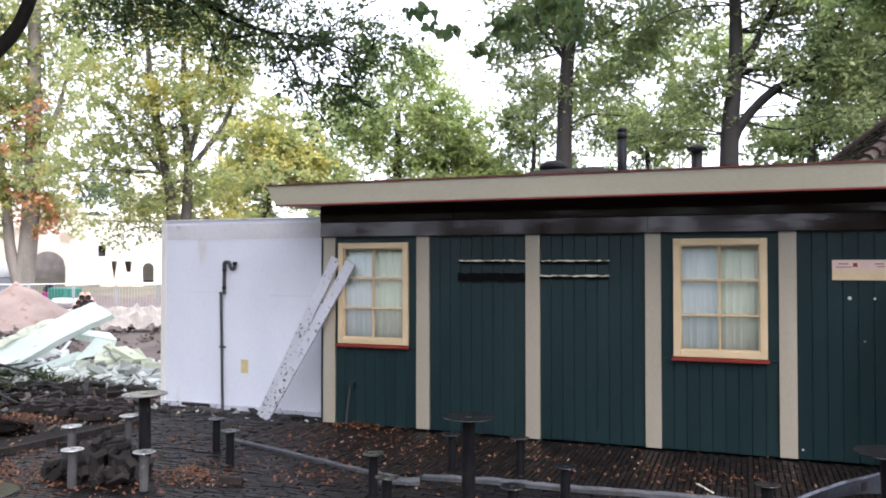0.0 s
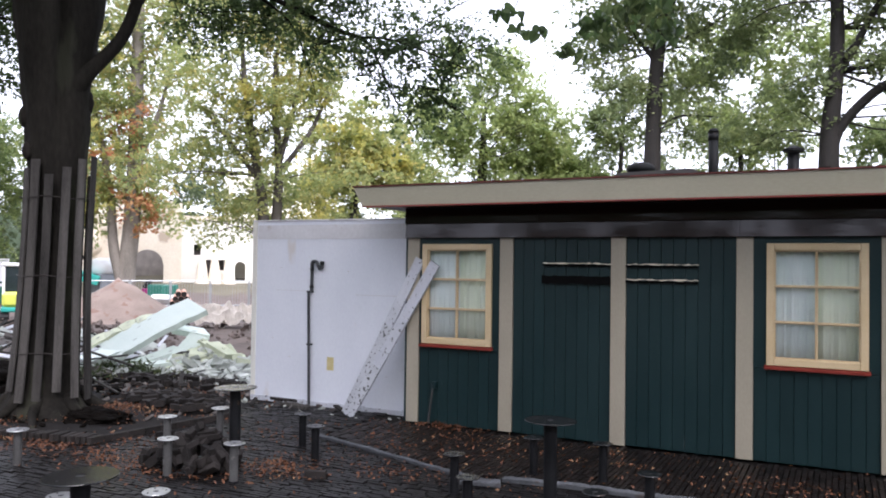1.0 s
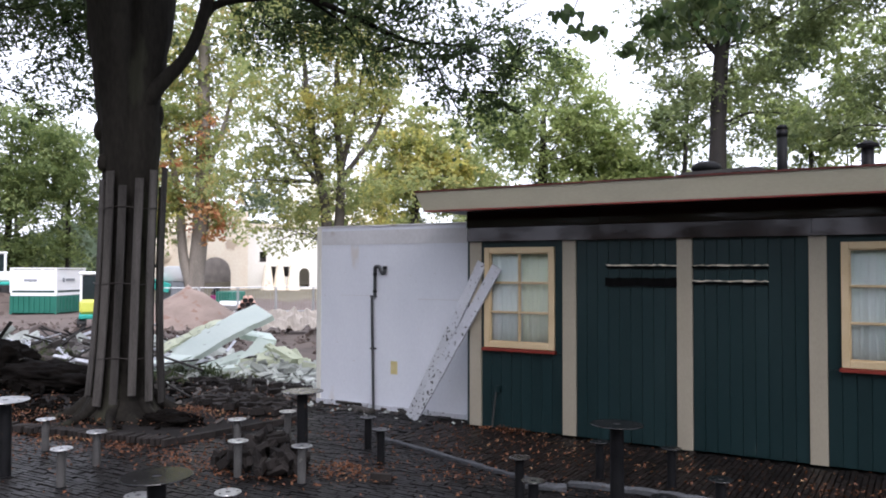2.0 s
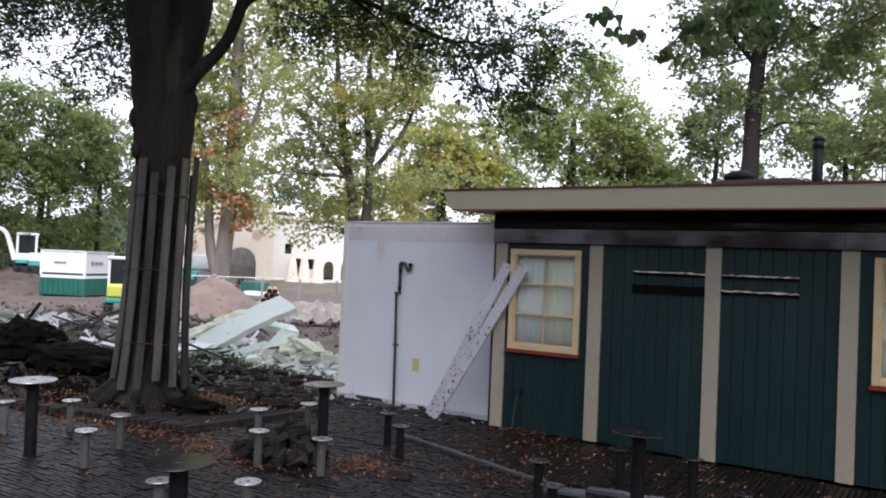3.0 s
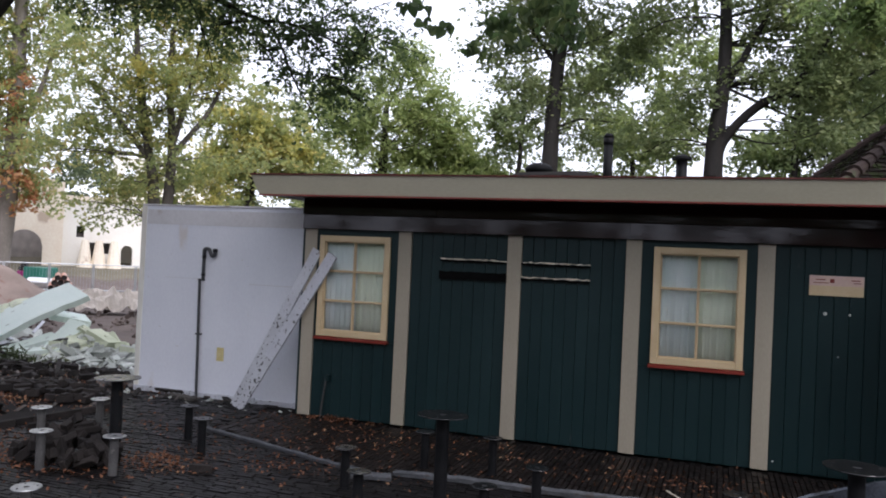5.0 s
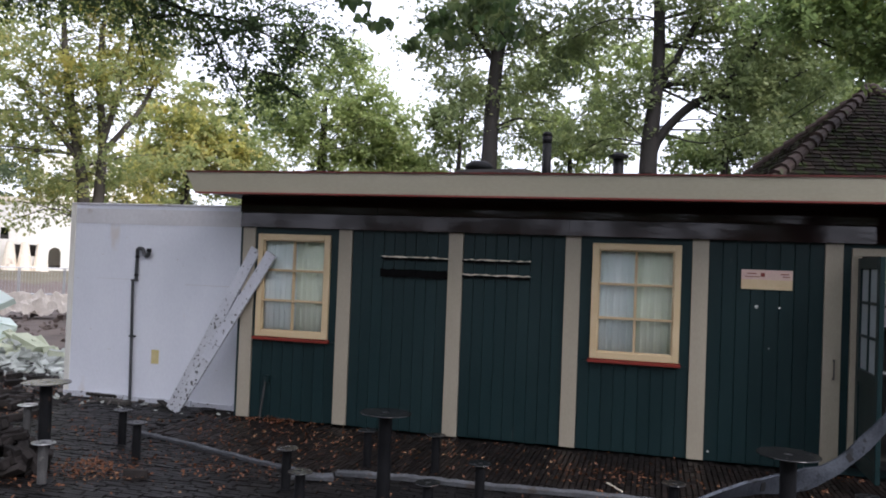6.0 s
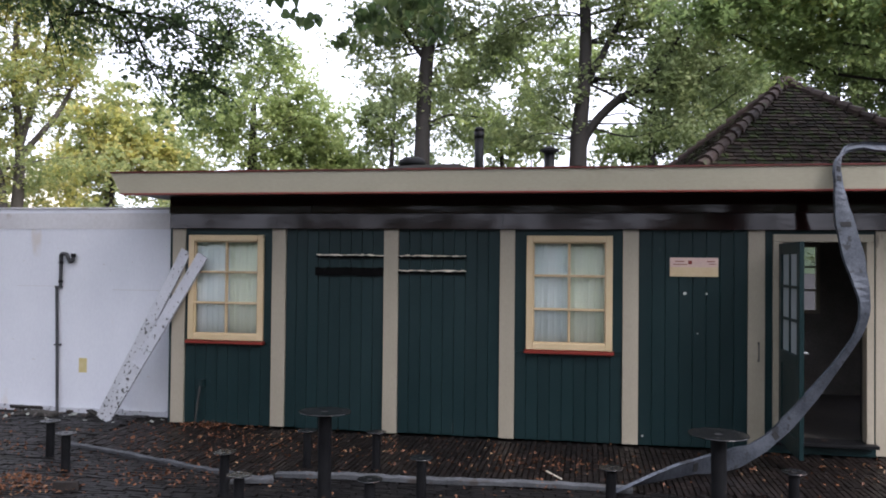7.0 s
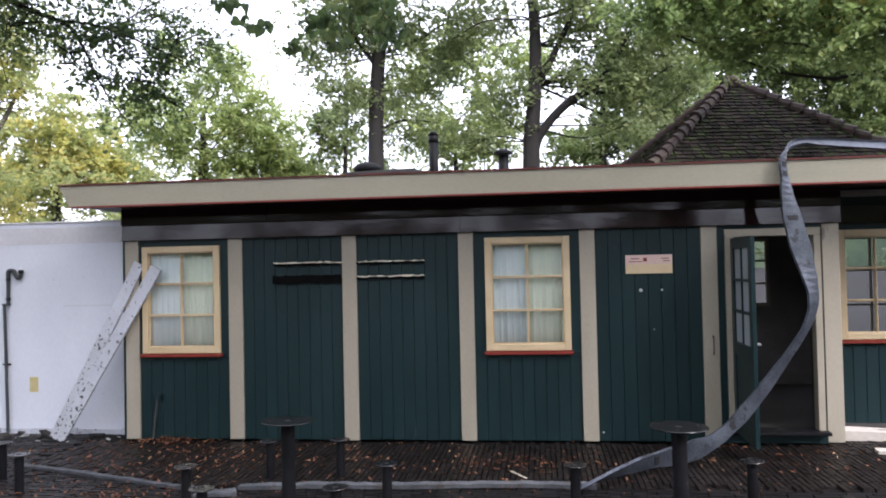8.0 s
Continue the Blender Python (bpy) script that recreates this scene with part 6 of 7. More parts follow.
tree("autumn_tree", "tall beech with russet and green autumn leaves", [(-28.00, 19.05, 0.20, 0.57), (-27.92, 19.14, 1.27, 0.44), (-27.70, 19.27, 5.02, 0.38), (-27.70, 19.35, 11.02, 0.32), (-27.70, 19.35, 18.53, 0.17)],
     [[(-28.00, 19.05, 0.6, 0.3), (-28.35, 18.70, 2.62, 0.25), (-28.55, 18.50, 5.77, 0.2), (-29.1, 17.95, 9.52, 0.11)], [(-27.70, 19.35, 6.52, 0.17), (-26.95, 20.10, 9.52, 0.11), (-26.50, 20.55, 12.52, 0.06)]],
     [(-28.15, 18.90, 14.03, 2.10, 2.10, 2.10), (-28.90, 18.00, 9.82, 1.80, 1.80, 1.80), (-27.25, 19.80, 9.52, 1.50, 1.80, 2.10), (-28.15, 18.90, 6.52, 2.10, 1.95, 1.80), (-29.35, 17.55, 4.58, 1.65, 1.50, 1.20),
      (-27.10, 19.95, 4.58, 1.50, 1.20, 1.05), (-26.65, 20.55, 11.92, 1.50, 1.80, 2.10), (-26.05, 21.15, 15.53, 2.25, 2.25, 1.80)], 26000, 0.2, RUSSET, PALEBARK, 4, spread=0.55,
     turned=[([(-27.4, 18.9, 4.9, 1.6, 1.6, 1.3), (-28.2, 18.2, 6.6, 1.4, 1.4, 1.2), (-27.2, 19.2, 3.6, 1.0, 1.0, 0.7), (-27.6, 18.9, 8.6, 1.3, 1.3, 1.2)], 1700, RED_LEAF, "leaves turned red"),
             ([(-28.6, 17.9, 9.0, 1.6, 1.6, 1.6), (-28.9, 17.6, 12.5, 1.6, 1.6, 1.6), (-28.9, 17.6, 5.0, 1.2, 1.2, 1.0)], 3200, YELLOW_LEAF, "leaves turned yellow")])
tree("yellow_tree", "bushy tree with yellow-green autumn leaves", [(-13, 16.4, 0, 0.25), (-13, 16.4, 3, 0.2), (-12.8, 16.5, 6, 0.1)], [],
     [(-13.4, 16.1, 6.6, 1.7, 1.4, 1.0), (-12.1, 16.9, 6.8, 1.3, 1.2, 1.0), (-12.6, 16.6, 5.3, 1.9, 1.4, 1.0), (-14.0, 15.6, 4.8, 1.5, 1.2, 1.0), (-11.1, 17.5, 5.4, 1.3, 1.0, 0.8),
      (-15.4, 14.8, 4.0, 1.5, 1.3, 1.2), (-13.5, 16, 3.2, 2.0, 1.4, 1.2)], 17000, 0.17, YELLOWING, BARK2, 5, spread=0.42,
     turned=[([(-13.2, 15.9, 6.9, 1.3, 1.0, 0.5), (-12.2, 16.4, 6.0, 1.5, 1.0, 0.6), (-13.6, 15.4, 5.2, 1.2, 1.0, 0.6), (-11.3, 17.1, 5.9, 0.9, 0.8, 0.5)], 4800, YELLOW_LEAF, "leaves turned yellow")])
tree("green_tree", "rounded light green tree behind the shed", [(-10.3, 22.3, 0, 0.3), (-10.3, 22.3, 4, 0.24), (-10.2, 22.3, 8.5, 0.1)], [],
     [(-11.0, 22.0, 9.6, 1.2, 1.3, 1.4), (-9.5, 22.7, 10.0, 1.1, 1.2, 1.1), (-12.4, 21.5, 8.6, 1.0, 1.0, 1.0), (-8.4, 23, 8.2, 1.0, 1.0, 1.0), (-10.5, 22.2, 7.2, 2.2, 1.8, 1.5), (-12.3, 21.4, 6.6, 1.7, 1.5, 1.3), (-8.1, 23.2, 6.7, 1.5, 1.3, 1.2),
      (-9.2, 22.8, 5.5, 1.9, 1.4, 1.3), (-12, 21.5, 4.5, 2.0, 1.5, 1.2), (-10.6, 21.2, 8.1, 1.0, 0.9, 0.8), (-9.0, 21.9, 10.2, 0.7, 0.7, 0.7), (-7.6, 22.4, 8.9, 0.9, 0.9, 0.7), (-7.0, 22.6, 7.5, 1.0, 0.9, 0.8), (-8.4, 22.1, 7.9, 1.1, 1.0, 0.8)], 33000, 0.17, GREENS, BARK2, 6, spread=0.45)
tree("green_tree", "rounded light green tree beside the other", [(-7.2, 24, 0, 0.3), (-7.2, 24, 4, 0.22), (-7.0, 24, 6.5, 0.1)], [],
     [(-7.0, 24, 6.2, 1.4, 1.2, 1.0), (-6.0, 24.3, 5.4, 1.4, 1.2, 0.9), (-7.8, 24, 5.0, 1.8, 1.4, 1.2)], 17600, 0.176, GREENS, BARK2, 16, spread=0.45)
tree("oak_tree", "straight dark-trunked oak behind the shed roof", [(-0.65, 10.88, 0, 0.27), (-0.62, 10.89, 4.6, 0.2), (-0.5, 10.92, 7.3, 0.17), (-0.2, 10.98, 8.8, 0.15), (0, 11, 12, 0.1)],
     [[(-0.5, 10.9, 7.0, 0.08), (-1.1, 10.8, 7.8, 0.05), (-1.7, 10.6, 8.6, 0.03)], [(-0.6, 10.9, 5.4, 0.05), (0.1, 11.1, 5.7, 0.035), (0.9, 11.1, 5.6, 0.015)]],
     [(-1.5, 10.7, 8.2, 1.1, 1.0, 0.9), (-0.2, 11.0, 8.2, 1.1, 1.0, 0.9), (0.3, 11.1, 6.5, 0.7, 0.7, 0.55), (-1.3, 10.7, 6.4, 0.7, 0.7, 0.6), (0.3, 11.0, 5.3, 0.9, 0.6, 0.4),
      (-2.1, 10.5, 7.4, 0.5, 0.5, 0.5), (-0.5, 11, 10.5, 2.2, 2, 1.4), (1.2, 11.2, 7.6, 0.7, 0.7, 0.8)], 34000, 0.108, OAK, BARK2, 7, spread=0.35)
tree("oak_tree", "forked oak with a long spreading limb behind the shed", [(3.27, 10.32, 0, 0.3), (3.29, 10.32, 4.4, 0.22), (3.4, 10.32, 6.0, 0.17), (3.45, 10.32, 7.2, 0.15), (3.4, 10.3, 9, 0.12), (3.4, 10.3, 12, 0.06)],
     [[(3.3, 10.32, 4.5, 0.16), (3.55, 10.3, 5.1, 0.12), (4.15, 10.3, 5.75, 0.11), (4.9, 10.25, 6.2, 0.09), (5.4, 10.2, 6.9, 0.07), (5.9, 10.1, 7.8, 0.04)],
      [(3.45, 10.32, 6.2, 0.1), (3.9, 10.3, 7.0, 0.08), (4.4, 10.3, 8.0, 0.05)], [(4.6, 10.28, 6.0, 0.06), (5.6, 10.2, 6.0, 0.04), (6.6, 10.1, 6.5, 0.02)]],
     [(2.1, 10.3, 7.8, 0.8, 0.8, 0.8), (2.6, 10.3, 5.9, 0.6, 0.7, 0.6), (4.4, 10.3, 7.9, 1.1, 0.9, 0.7), (5.2, 10.2, 6.3, 1.0, 0.8, 0.6), (6.0, 10.2, 7.3, 1.1, 0.9, 0.7), (4.3, 10.3, 6.5, 0.6, 0.6, 0.4),
      (5.5, 10.2, 5.3, 0.9, 0.7, 0.45), (6.6, 10.1, 6.3, 1.0, 0.8, 0.7), (2.0, 10.3, 5.0, 0.5, 0.5, 0.4), (4, 10.3, 10.5, 2.4, 2, 1.5), (7.2, 10.0, 8.0, 1.3, 1, 0.9)], 48000, 0.108, OAK, BARK2, 8, spread=0.35)
tree("linden_tree", "broad linden spreading over the pavilion roof", [(12.5, 5.5, 0, 0.35), (12.3, 5.5, 4, 0.28), (11.5, 5.2, 6.5, 0.2), (10.8, 5.0, 9, 0.1)],
     [[(12.2, 5.4, 4.5, 0.16), (10.2, 5.0, 5.8, 0.1), (8.2, 4.8, 5.9, 0.07), (6.2, 5.0, 6.2, 0.03)], [(12, 5.4, 5.5, 0.14), (10, 4.6, 6.8, 0.08), (7.5, 4.5, 6.9, 0.04)]],
     [(6.3, 5.0, 6.15, 1.1, 0.8, 0.5), (7.6, 4.7, 5.95, 1.1, 0.8, 0.5), (8.6, 4.4, 5.6, 0.8, 0.8, 0.6), (6.9, 4.9, 5.6, 0.7, 0.6, 0.3), (5.6, 5.2, 6.3, 0.8, 0.6, 0.4), (9.2, 4.2, 5.6, 0.8, 0.6, 0.7),
      (10.5, 4.8, 6.5, 1.5, 1.2, 1.2), (8, 4.8, 7.4, 2.6, 1.4, 0.8)], 40000, 0.105, LINDEN, BARK2, 9, spread=0.3,
     turned=[([(8.3, 4.5, 6.1, 1.0, 0.7, 0.4), (6.6, 4.8, 6.5, 0.8, 0.6, 0.3)], 1500, YELLOW_LEAF, "a few leaves turned yellow")])
tree("back_tree", "slim tree standing further back in the wood", [(-4.6, 23.3, 0, 0.16), (-4.6, 23.3, 4, 0.13), (-4.4, 23.4, 9, 0.06)], [],
     [(-4.7, 23.3, 7.3, 1.1, 1.1, 1.1), (-5.3, 23.0, 8.0, 0.7, 0.8, 0.8), (-3.8, 23.5, 8.7, 0.9, 1.1, 1.1), (-3.6, 23.6, 5.6, 1.3, 1, 0.9)], 9600, 0.160, OAK, BARK2, 10)
tree("back_tree", "slim tree standing further back in the wood", [(0, 24.2, 0, 0.16), (0, 24.2, 4, 0.13), (0, 24.2, 8, 0.06)], [],
     [(-0.6, 24.1, 7.3, 1.4, 1.2, 0.9), (0.3, 24.2, 6.6, 1.3, 0.9, 0.8), (-0.4, 24.1, 5.2, 1.6, 1, 0.9), (1.3, 24.3, 8.5, 1.0, 1, 1), (1.9, 24.2, 7.2, 1.0, 1, 1.1), (-1.9, 24, 8.9, 1.2, 1, 1.2), (2.6, 24.1, 10.2, 1.4, 1, 1.3), (-0.4, 24.1, 10.8, 1.6, 1.2, 1.2)], 26000, 0.160, GREENS, BARK2, 11)
tree("back_tree", "slim tree standing further back in the wood", [(5.8, 21.2, 0, 0.18), (5.8, 21.2, 4, 0.14), (5.9, 21.2, 9, 0.07)], [],
     [(5.3, 21.3, 6.4, 1.6, 1.3, 0.8), (8.1, 21.0, 6.6, 1.5, 1.3, 0.9), (9.3, 20.7, 7.6, 1.3, 1.2, 1.0), (6.5, 21, 8.6, 1.4, 1.2, 0.9), (7.3, 21, 4.9, 2, 1.4, 0.9), (6.43, 22.2, 7.1, 0.9, 0.9, 0.7), (4.7, 22.3, 6.4, 0.8, 0.8, 0.6), (7.9, 22.0, 7.9, 1.1, 1.0, 0.8), (7.1, 22.1, 9.4, 1.2, 1.1, 0.9), (9.95, 21.6, 9.4, 1.5, 1.2, 1.1)], 34000, 0.160, EDGE, BARK2, 12)
tree("pine_tree", "tall bare-stemmed pine behind the pavilion", [(13.97, 24.7, 0, 0.3), (13.97, 24.7, 11, 0.24), (14, 24.7, 16, 0.12)], [[(13.2, 24.9, 0, 0.22), (13.2, 24.9, 8, 0.2), (13.1, 25, 15, 0.1)]],
     [(13.6, 21.6, 7.3, 1.8, 1.4, 1.2), (14.8, 21.1, 6.4, 1.6, 1.2, 1.2), (12.0, 21.5, 9.4, 2.0, 1.5, 1.2), (16.5, 21, 8.4, 2, 1.6, 1.6), (15, 23, 11.5, 2.4, 2, 1.2), (11, 22, 6.2, 1.4, 1.2, 1), (11.84, 21.2, 9.4, 1.3, 1.1, 1.1), (13.6, 20.6, 8.5, 1.4, 1.2, 1.1), (14.9, 20.1, 6.8, 1.3, 1.2, 1.2), (15, 20.1, 8.7, 1.2, 1.2, 1.0)], 42000, 0.160, EDGE, BARK2, 13)
tree("wood_edge_tree", "leafy tree at the edge of the site's wood", [(-37.5, 15, 0, 0.2), (-37.5, 15, 4, 0.17), (-37.3, 15, 9, 0.08)],
     [[(-38.2, 13, 0, 0.14), (-38.2, 13, 4, 0.12), (-38.2, 13, 8, 0.06)], [(-35.8, 17.3, 0, 0.15), (-35.8, 17.3, 4, 0.12), (-35.8, 17.3, 8, 0.06)]],
     [(-36.8, 13.4, 8.1, 2.6, 2.3, 1.8), (-35.6, 15.4, 8.5, 2.3, 2.1, 1.8), (-36.5, 14.0, 5.7, 3.0, 2.5, 1.6), (-35.3, 16.0, 5.7, 2.6, 2.3, 1.6), (-37.9, 11.2, 7.2, 3.0, 2.8, 2.4), (-34.8, 16.7, 7.7, 1.3, 2.0, 2.2),
      (-38.6, 9.8, 5.1, 2.6, 2.6, 2.6), (-34.2, 18.2, 5.0, 1.3, 1.3, 1.2), (-39.5, 11.0, 2.6, 2.6, 2.6, 1.6), (-38.2, 14.0, 2.6, 2.6, 2.2, 1.6), (-36.6, 17.0, 2.6, 2.0, 2.0, 1.5), (-41.0, 8.0, 3.0, 2.6, 2.6, 2.0), (-40.5, 12.5, 1.6, 2.4, 2.2, 1.2), (-42.5, 8.5, 1.7, 2.6, 2.4, 1.3), (-38.5, 16.5, 1.6, 2, 2, 1.1), (-33.6, 15.0, 8.4, 1.0, 1.0, 0.9)], 90000, 0.18, EDGE, BARK2, 14, spread=0.55)
tree("overhead_linden", "linden with twigs over the patio and an unseen crown added for shade", [(7.5, -12.5, 0, 0.4), (7.3, -12.2, 4, 0.32), (6.8, -11.2, 7, 0.22), (6.5, -10.5, 10, 0.1)],
     [[(7.2, -12.0, 4.6, 0.18), (5.0, -8.0, 6.2, 0.1), (3.2, -4.5, 5.8, 0.05), (2.1, -2.1, 4.7, 0.015), (1.8, -1.9, 4.1, 0.005)], [(3.2, -4.5, 5.8, 0.03), (1.6, -3.0, 5.1, 0.015), (1.0, -2.15, 4.45, 0.008), (0.9, -2.15, 4.2, 0.004)]],
     # Unseen upper crown, widened and thickened to shade the shed from the sun.
     [(6.0, -10.5, 9.5, 3, 3, 1.2), (8.5, -9.0, 9.0, 2.6, 2.6, 1.0), (4.5, -8.5, 9.0, 2.2, 2.2, 0.8), (9.5, -6.0, 9.3, 2.6, 2.6, 1.2), (12.5, -8.5, 9.8, 3, 3, 1.4), (6.5, -6.5, 10.4, 2.4, 2.4, 0.9), (11, -12, 11, 3.4, 3.4, 1.6)], 30000, 0.16, LINDEN, BARK2, 15, twigs=2)
rng = np.random.default_rng(61)
near = spray_points([(0.9, -2.2, 4.2, 0.2, 0.1, 0.06), (1.02, -2.1, 4.1, 0.1, 0.1, 0.04), (1.6, -1.9, 4.12, 0.22, 0.2, 0.1), (1.43, -2.0, 3.86, 0.1, 0.1, 0.07), (2.0, -1.9, 4.22, 0.3, 0.2, 0.14),
                     (1.72, -1.9, 3.95, 0.16, 0.12, 0.07), (2.2, -1.8, 4.02, 0.13, 0.15, 0.15)], 240, rng, 0.07, 5)
low = [o for o in bpy.data.objects if o.name.startswith("overhead_linden")][0]
# Darker beech colour stands in for these leaves' backlit silhouettes against the sky.
mesh_part("crown", *broad_leaves(near, 0.078, rng), BEECH, low, "broad dark leaves on the lowest twigs")

# the wood all round
rng = np.random.default_rng(90)
cl = []
for k in range(210):
    a = rng.uniform(0, 2 * math.pi)
    d = rng.uniform(58, 85)
    x, y = 3.5 + d * math.cos(a), -8.7 + d * math.sin(a)
    g = ground_z(x, y)
    tall = 8.5 if 1.5 < a < 2.3 else (12 if a < 2.75 else 14)
    if math.sin(a) < -0.15:  # unseen trees behind the camera, set nearer and taller to darken the shed front
        d = rng.uniform(26, 50)
        x, y, tall = 3.5 + d * math.cos(a), -8.7 + d * math.sin(a), 20
    for h in (0.2, 0.45, 0.75):
        cl.append((x + rng.normal() * 1.5, y + rng.normal() * 1.5, g + tall * h * rng.uniform(0.8, 1.15), 3.4, 3.4, tall * 0.17))
o = mesh_part("distant_wood", *fan_leaves(cl, 120000, 0.55, rng, 2.2), WOODS)
tagged(o, "mixed green wood all round, its unseen side raised to darken the shed", "wood", kind="stuff")
st = []
for k in range(30):
    a = rng.uniform(2.45, 3.0) if k < 18 else rng.uniform(1.0, 2.2)
    d = rng.uniform(56, 72)
    x, y = 3.5 + d * math.cos(a), -8.7 + d * math.sin(a)
    st.append(tube_arrays([(x, y, -0.2), (x + rng.normal() * 0.3, y, 5), (x + rng.normal() * 0.5, y, 10)], [0.13, 0.1, 0.05], 7))
o = mesh_part("distant_trunks", *join_arrays(st), BARK2, smooth=True)
tagged(o, "slim bare trunks standing in the far wood", "wood", kind="stuff")

ring = [(3.5 + 95 * math.cos(a), -8.7 + 95 * math.sin(a)) for a in np.linspace(0, 2 * math.pi, 180, endpoint=False)]
FARWOOD = mat("far_wood_haze", (0.03, 0.05, 0.03), (0.08, 0.11, 0.06), 0.9, 0.3, 1.5, 0.0)
vs = [(x, y, z) for z in (0, 1) for x, y in ring]
# Unseen side behind the camera stands taller to block sky from the shed.
vs = [(x, y, -0.5 if not z else (6.5 if y > -14 else 19.0) + 1.6 * noise.noise((x * 0.11, y * 0.11, 1.0)) + 0.9 * noise.noise((x * 0.5, y * 0.5, 3.0))) for x, y, z in vs]
o = mesh_part("backdrop", vs, [[i, (i + 1) % 180, 180 + (i + 1) % 180, 180 + i] for i in range(180)], FARWOOD)
tagged(o, "hazy far edge of the wood, unseen side raised to block sky", "backdrop", kind="structure")

# ---------- building site ----------


def hill(name, label, c, r, h, seed, material):
    n, m = 36, 14
    vs = [(c[0], c[1], c[2] + h)]
    for i in range(1, m + 1):
        for j in range(n):
            a = 2 * math.pi * j / n
            s = i / m
            x, y = c[0] + r[0] * s * math.cos(a), c[1] + r[1] * s * math.sin(a)
            z = c[2] + h * (1 - s) ** 1.15 - 0.08 * s
            vs.append((x, y, z + 0.18 * noise.noise((x * 0.9, y * 0.9, z + seed)) * (1 - s * 0.5) + 0.07 * noise.noise((x * 3, y * 3, seed))))
    fs = [[0, 1 + j, 1 + (j + 1) % n] for j in range(n)]
    fs += [[1 + i * n + j, 1 + (i + 1) * n + j, 1 + (i + 1) * n + (j + 1) % n, 1 + i * n + (j + 1) % n] for i in range(m - 1) for j in range(n)]
    return tagged(mesh_part(name, vs, fs, material, smooth=True), label, "sand heap", kind="structure")


hill("sand_heap", "heap of pinkish building sand", (-19.13, 11.0, -0.1), (2.9, 2.7), 1.5, 2, SAND)
hill("sand_heap", "low heap of pinkish soil", (-15.5, 6.0, -0.12), (2.4, 1.6), 0.22, 4, SITE_SOIL)
hill("sand_heap", "low dark heap of churned soil", (-17.2, 4.2, -0.1), (2.2, 1.2), 0.55, 8, SITE_SOIL)


def frame_at(at, right):
    """A local frame at a place, x along the given level direction, y away behind it."""
    r = Vector((*right, 0)).normalized()
    return Matrix(((r.x, -r.y, 0, at[0]), (r.y, r.x, 0, at[1]), (0, 0, 1, at[2]), (0, 0, 0, 1)))


def lbox(m, *r, bevel=0.0, bm=None):
    return box(bm or bmesh.new(), *r, bevel=bevel, m=m)


# container: its nearest corner, long face to one side and end face to the other
CM = frame_at((-30.09, 12.99, -0.12), (-0.542 * 0.88 - 0.84 * 0.47, -0.84 * 0.88 + 0.542 * 0.47))
CM = CM @ Matrix.Diagonal((1, -1, 1, 1))
cont = thing("site_container", (-30.09, 12.99, -0.12), "white and green corrugated steel site container", "container")
CL, CW, CH = 2.15, 2.65, 2.06
part("body", lbox(CM, 0.02, CL - 0.02, 0.02, CW - 0.02, 0.9, CH - 0.03), WHITE_STEEL, cont)
part("body", lbox(CM, 0.02, CL - 0.02, 0.02, CW - 0.02, 0.05, 0.84), GREEN_STEEL, cont, "green lower half")
part("stripe", lbox(CM, 0.01, CL - 0.01, 0.01, CW - 0.01, 0.98, 1.08), DKGREEN_STEEL, cont)
part("stripe", lbox(CM, 0.012, CL - 0.012, 0.012, CW - 0.012, 0.84, 0.98), WHITE_STEEL, cont)
for k in range(9):
    x = 0.1 + k * (CL - 0.2) / 8
    part("rib", lbox(CM, x - 0.045, x + 0.045, -0.02, 0.02, 0.08, 0.84), GREEN_STEEL, cont)
    part("rib", lbox(CM, x - 0.045, x + 0.045, -0.02, 0.02, 1.08, CH - 0.06), WHITE_STEEL, cont)
    y = 0.1 + k * (CW - 0.2) / 8
    part("rib", lbox(CM, -0.012, 0.02, y - 0.025, y + 0.025, 0.08, 0.84), GREEN_STEEL, cont)
for x in (0, CL - 0.07):
    for y in (0, CW - 0.07):
        part("corner_post", lbox(CM, x - 0.014, x + 0.084, y - 0.014, y + 0.084, 0.98, CH), WHITE_STEEL, cont)
        part("corner_post", lbox(CM, x - 0.014, x + 0.084, y - 0.014, y + 0.084, 0, 0.84), GREEN_STEEL, cont)
part("roof", lbox(CM, -0.02, CL + 0.02, -0.02, CW + 0.02, CH, CH + 0.06), WHITE_STEEL, cont)
part("print_bar", lbox(CM, 0.9, 1.5, -0.028, -0.021, 1.5, 1.6), GREY_BARS, cont, "unreadable grey print")
part("print_bar", lbox(CM, -0.02, -0.013, 0.8, 1.6, 1.5, 1.62), GREY_BARS, cont, "unreadable grey print")
bm = bmesh.new()
cyl(bm, CM @ Vector((-0.02, 0.6, 1.56)), CM @ Vector((-0.013, 0.6, 1.56)), 0.11, seg=16)
part("emblem", bm, GREY_BARS, cont, "plain round emblem")


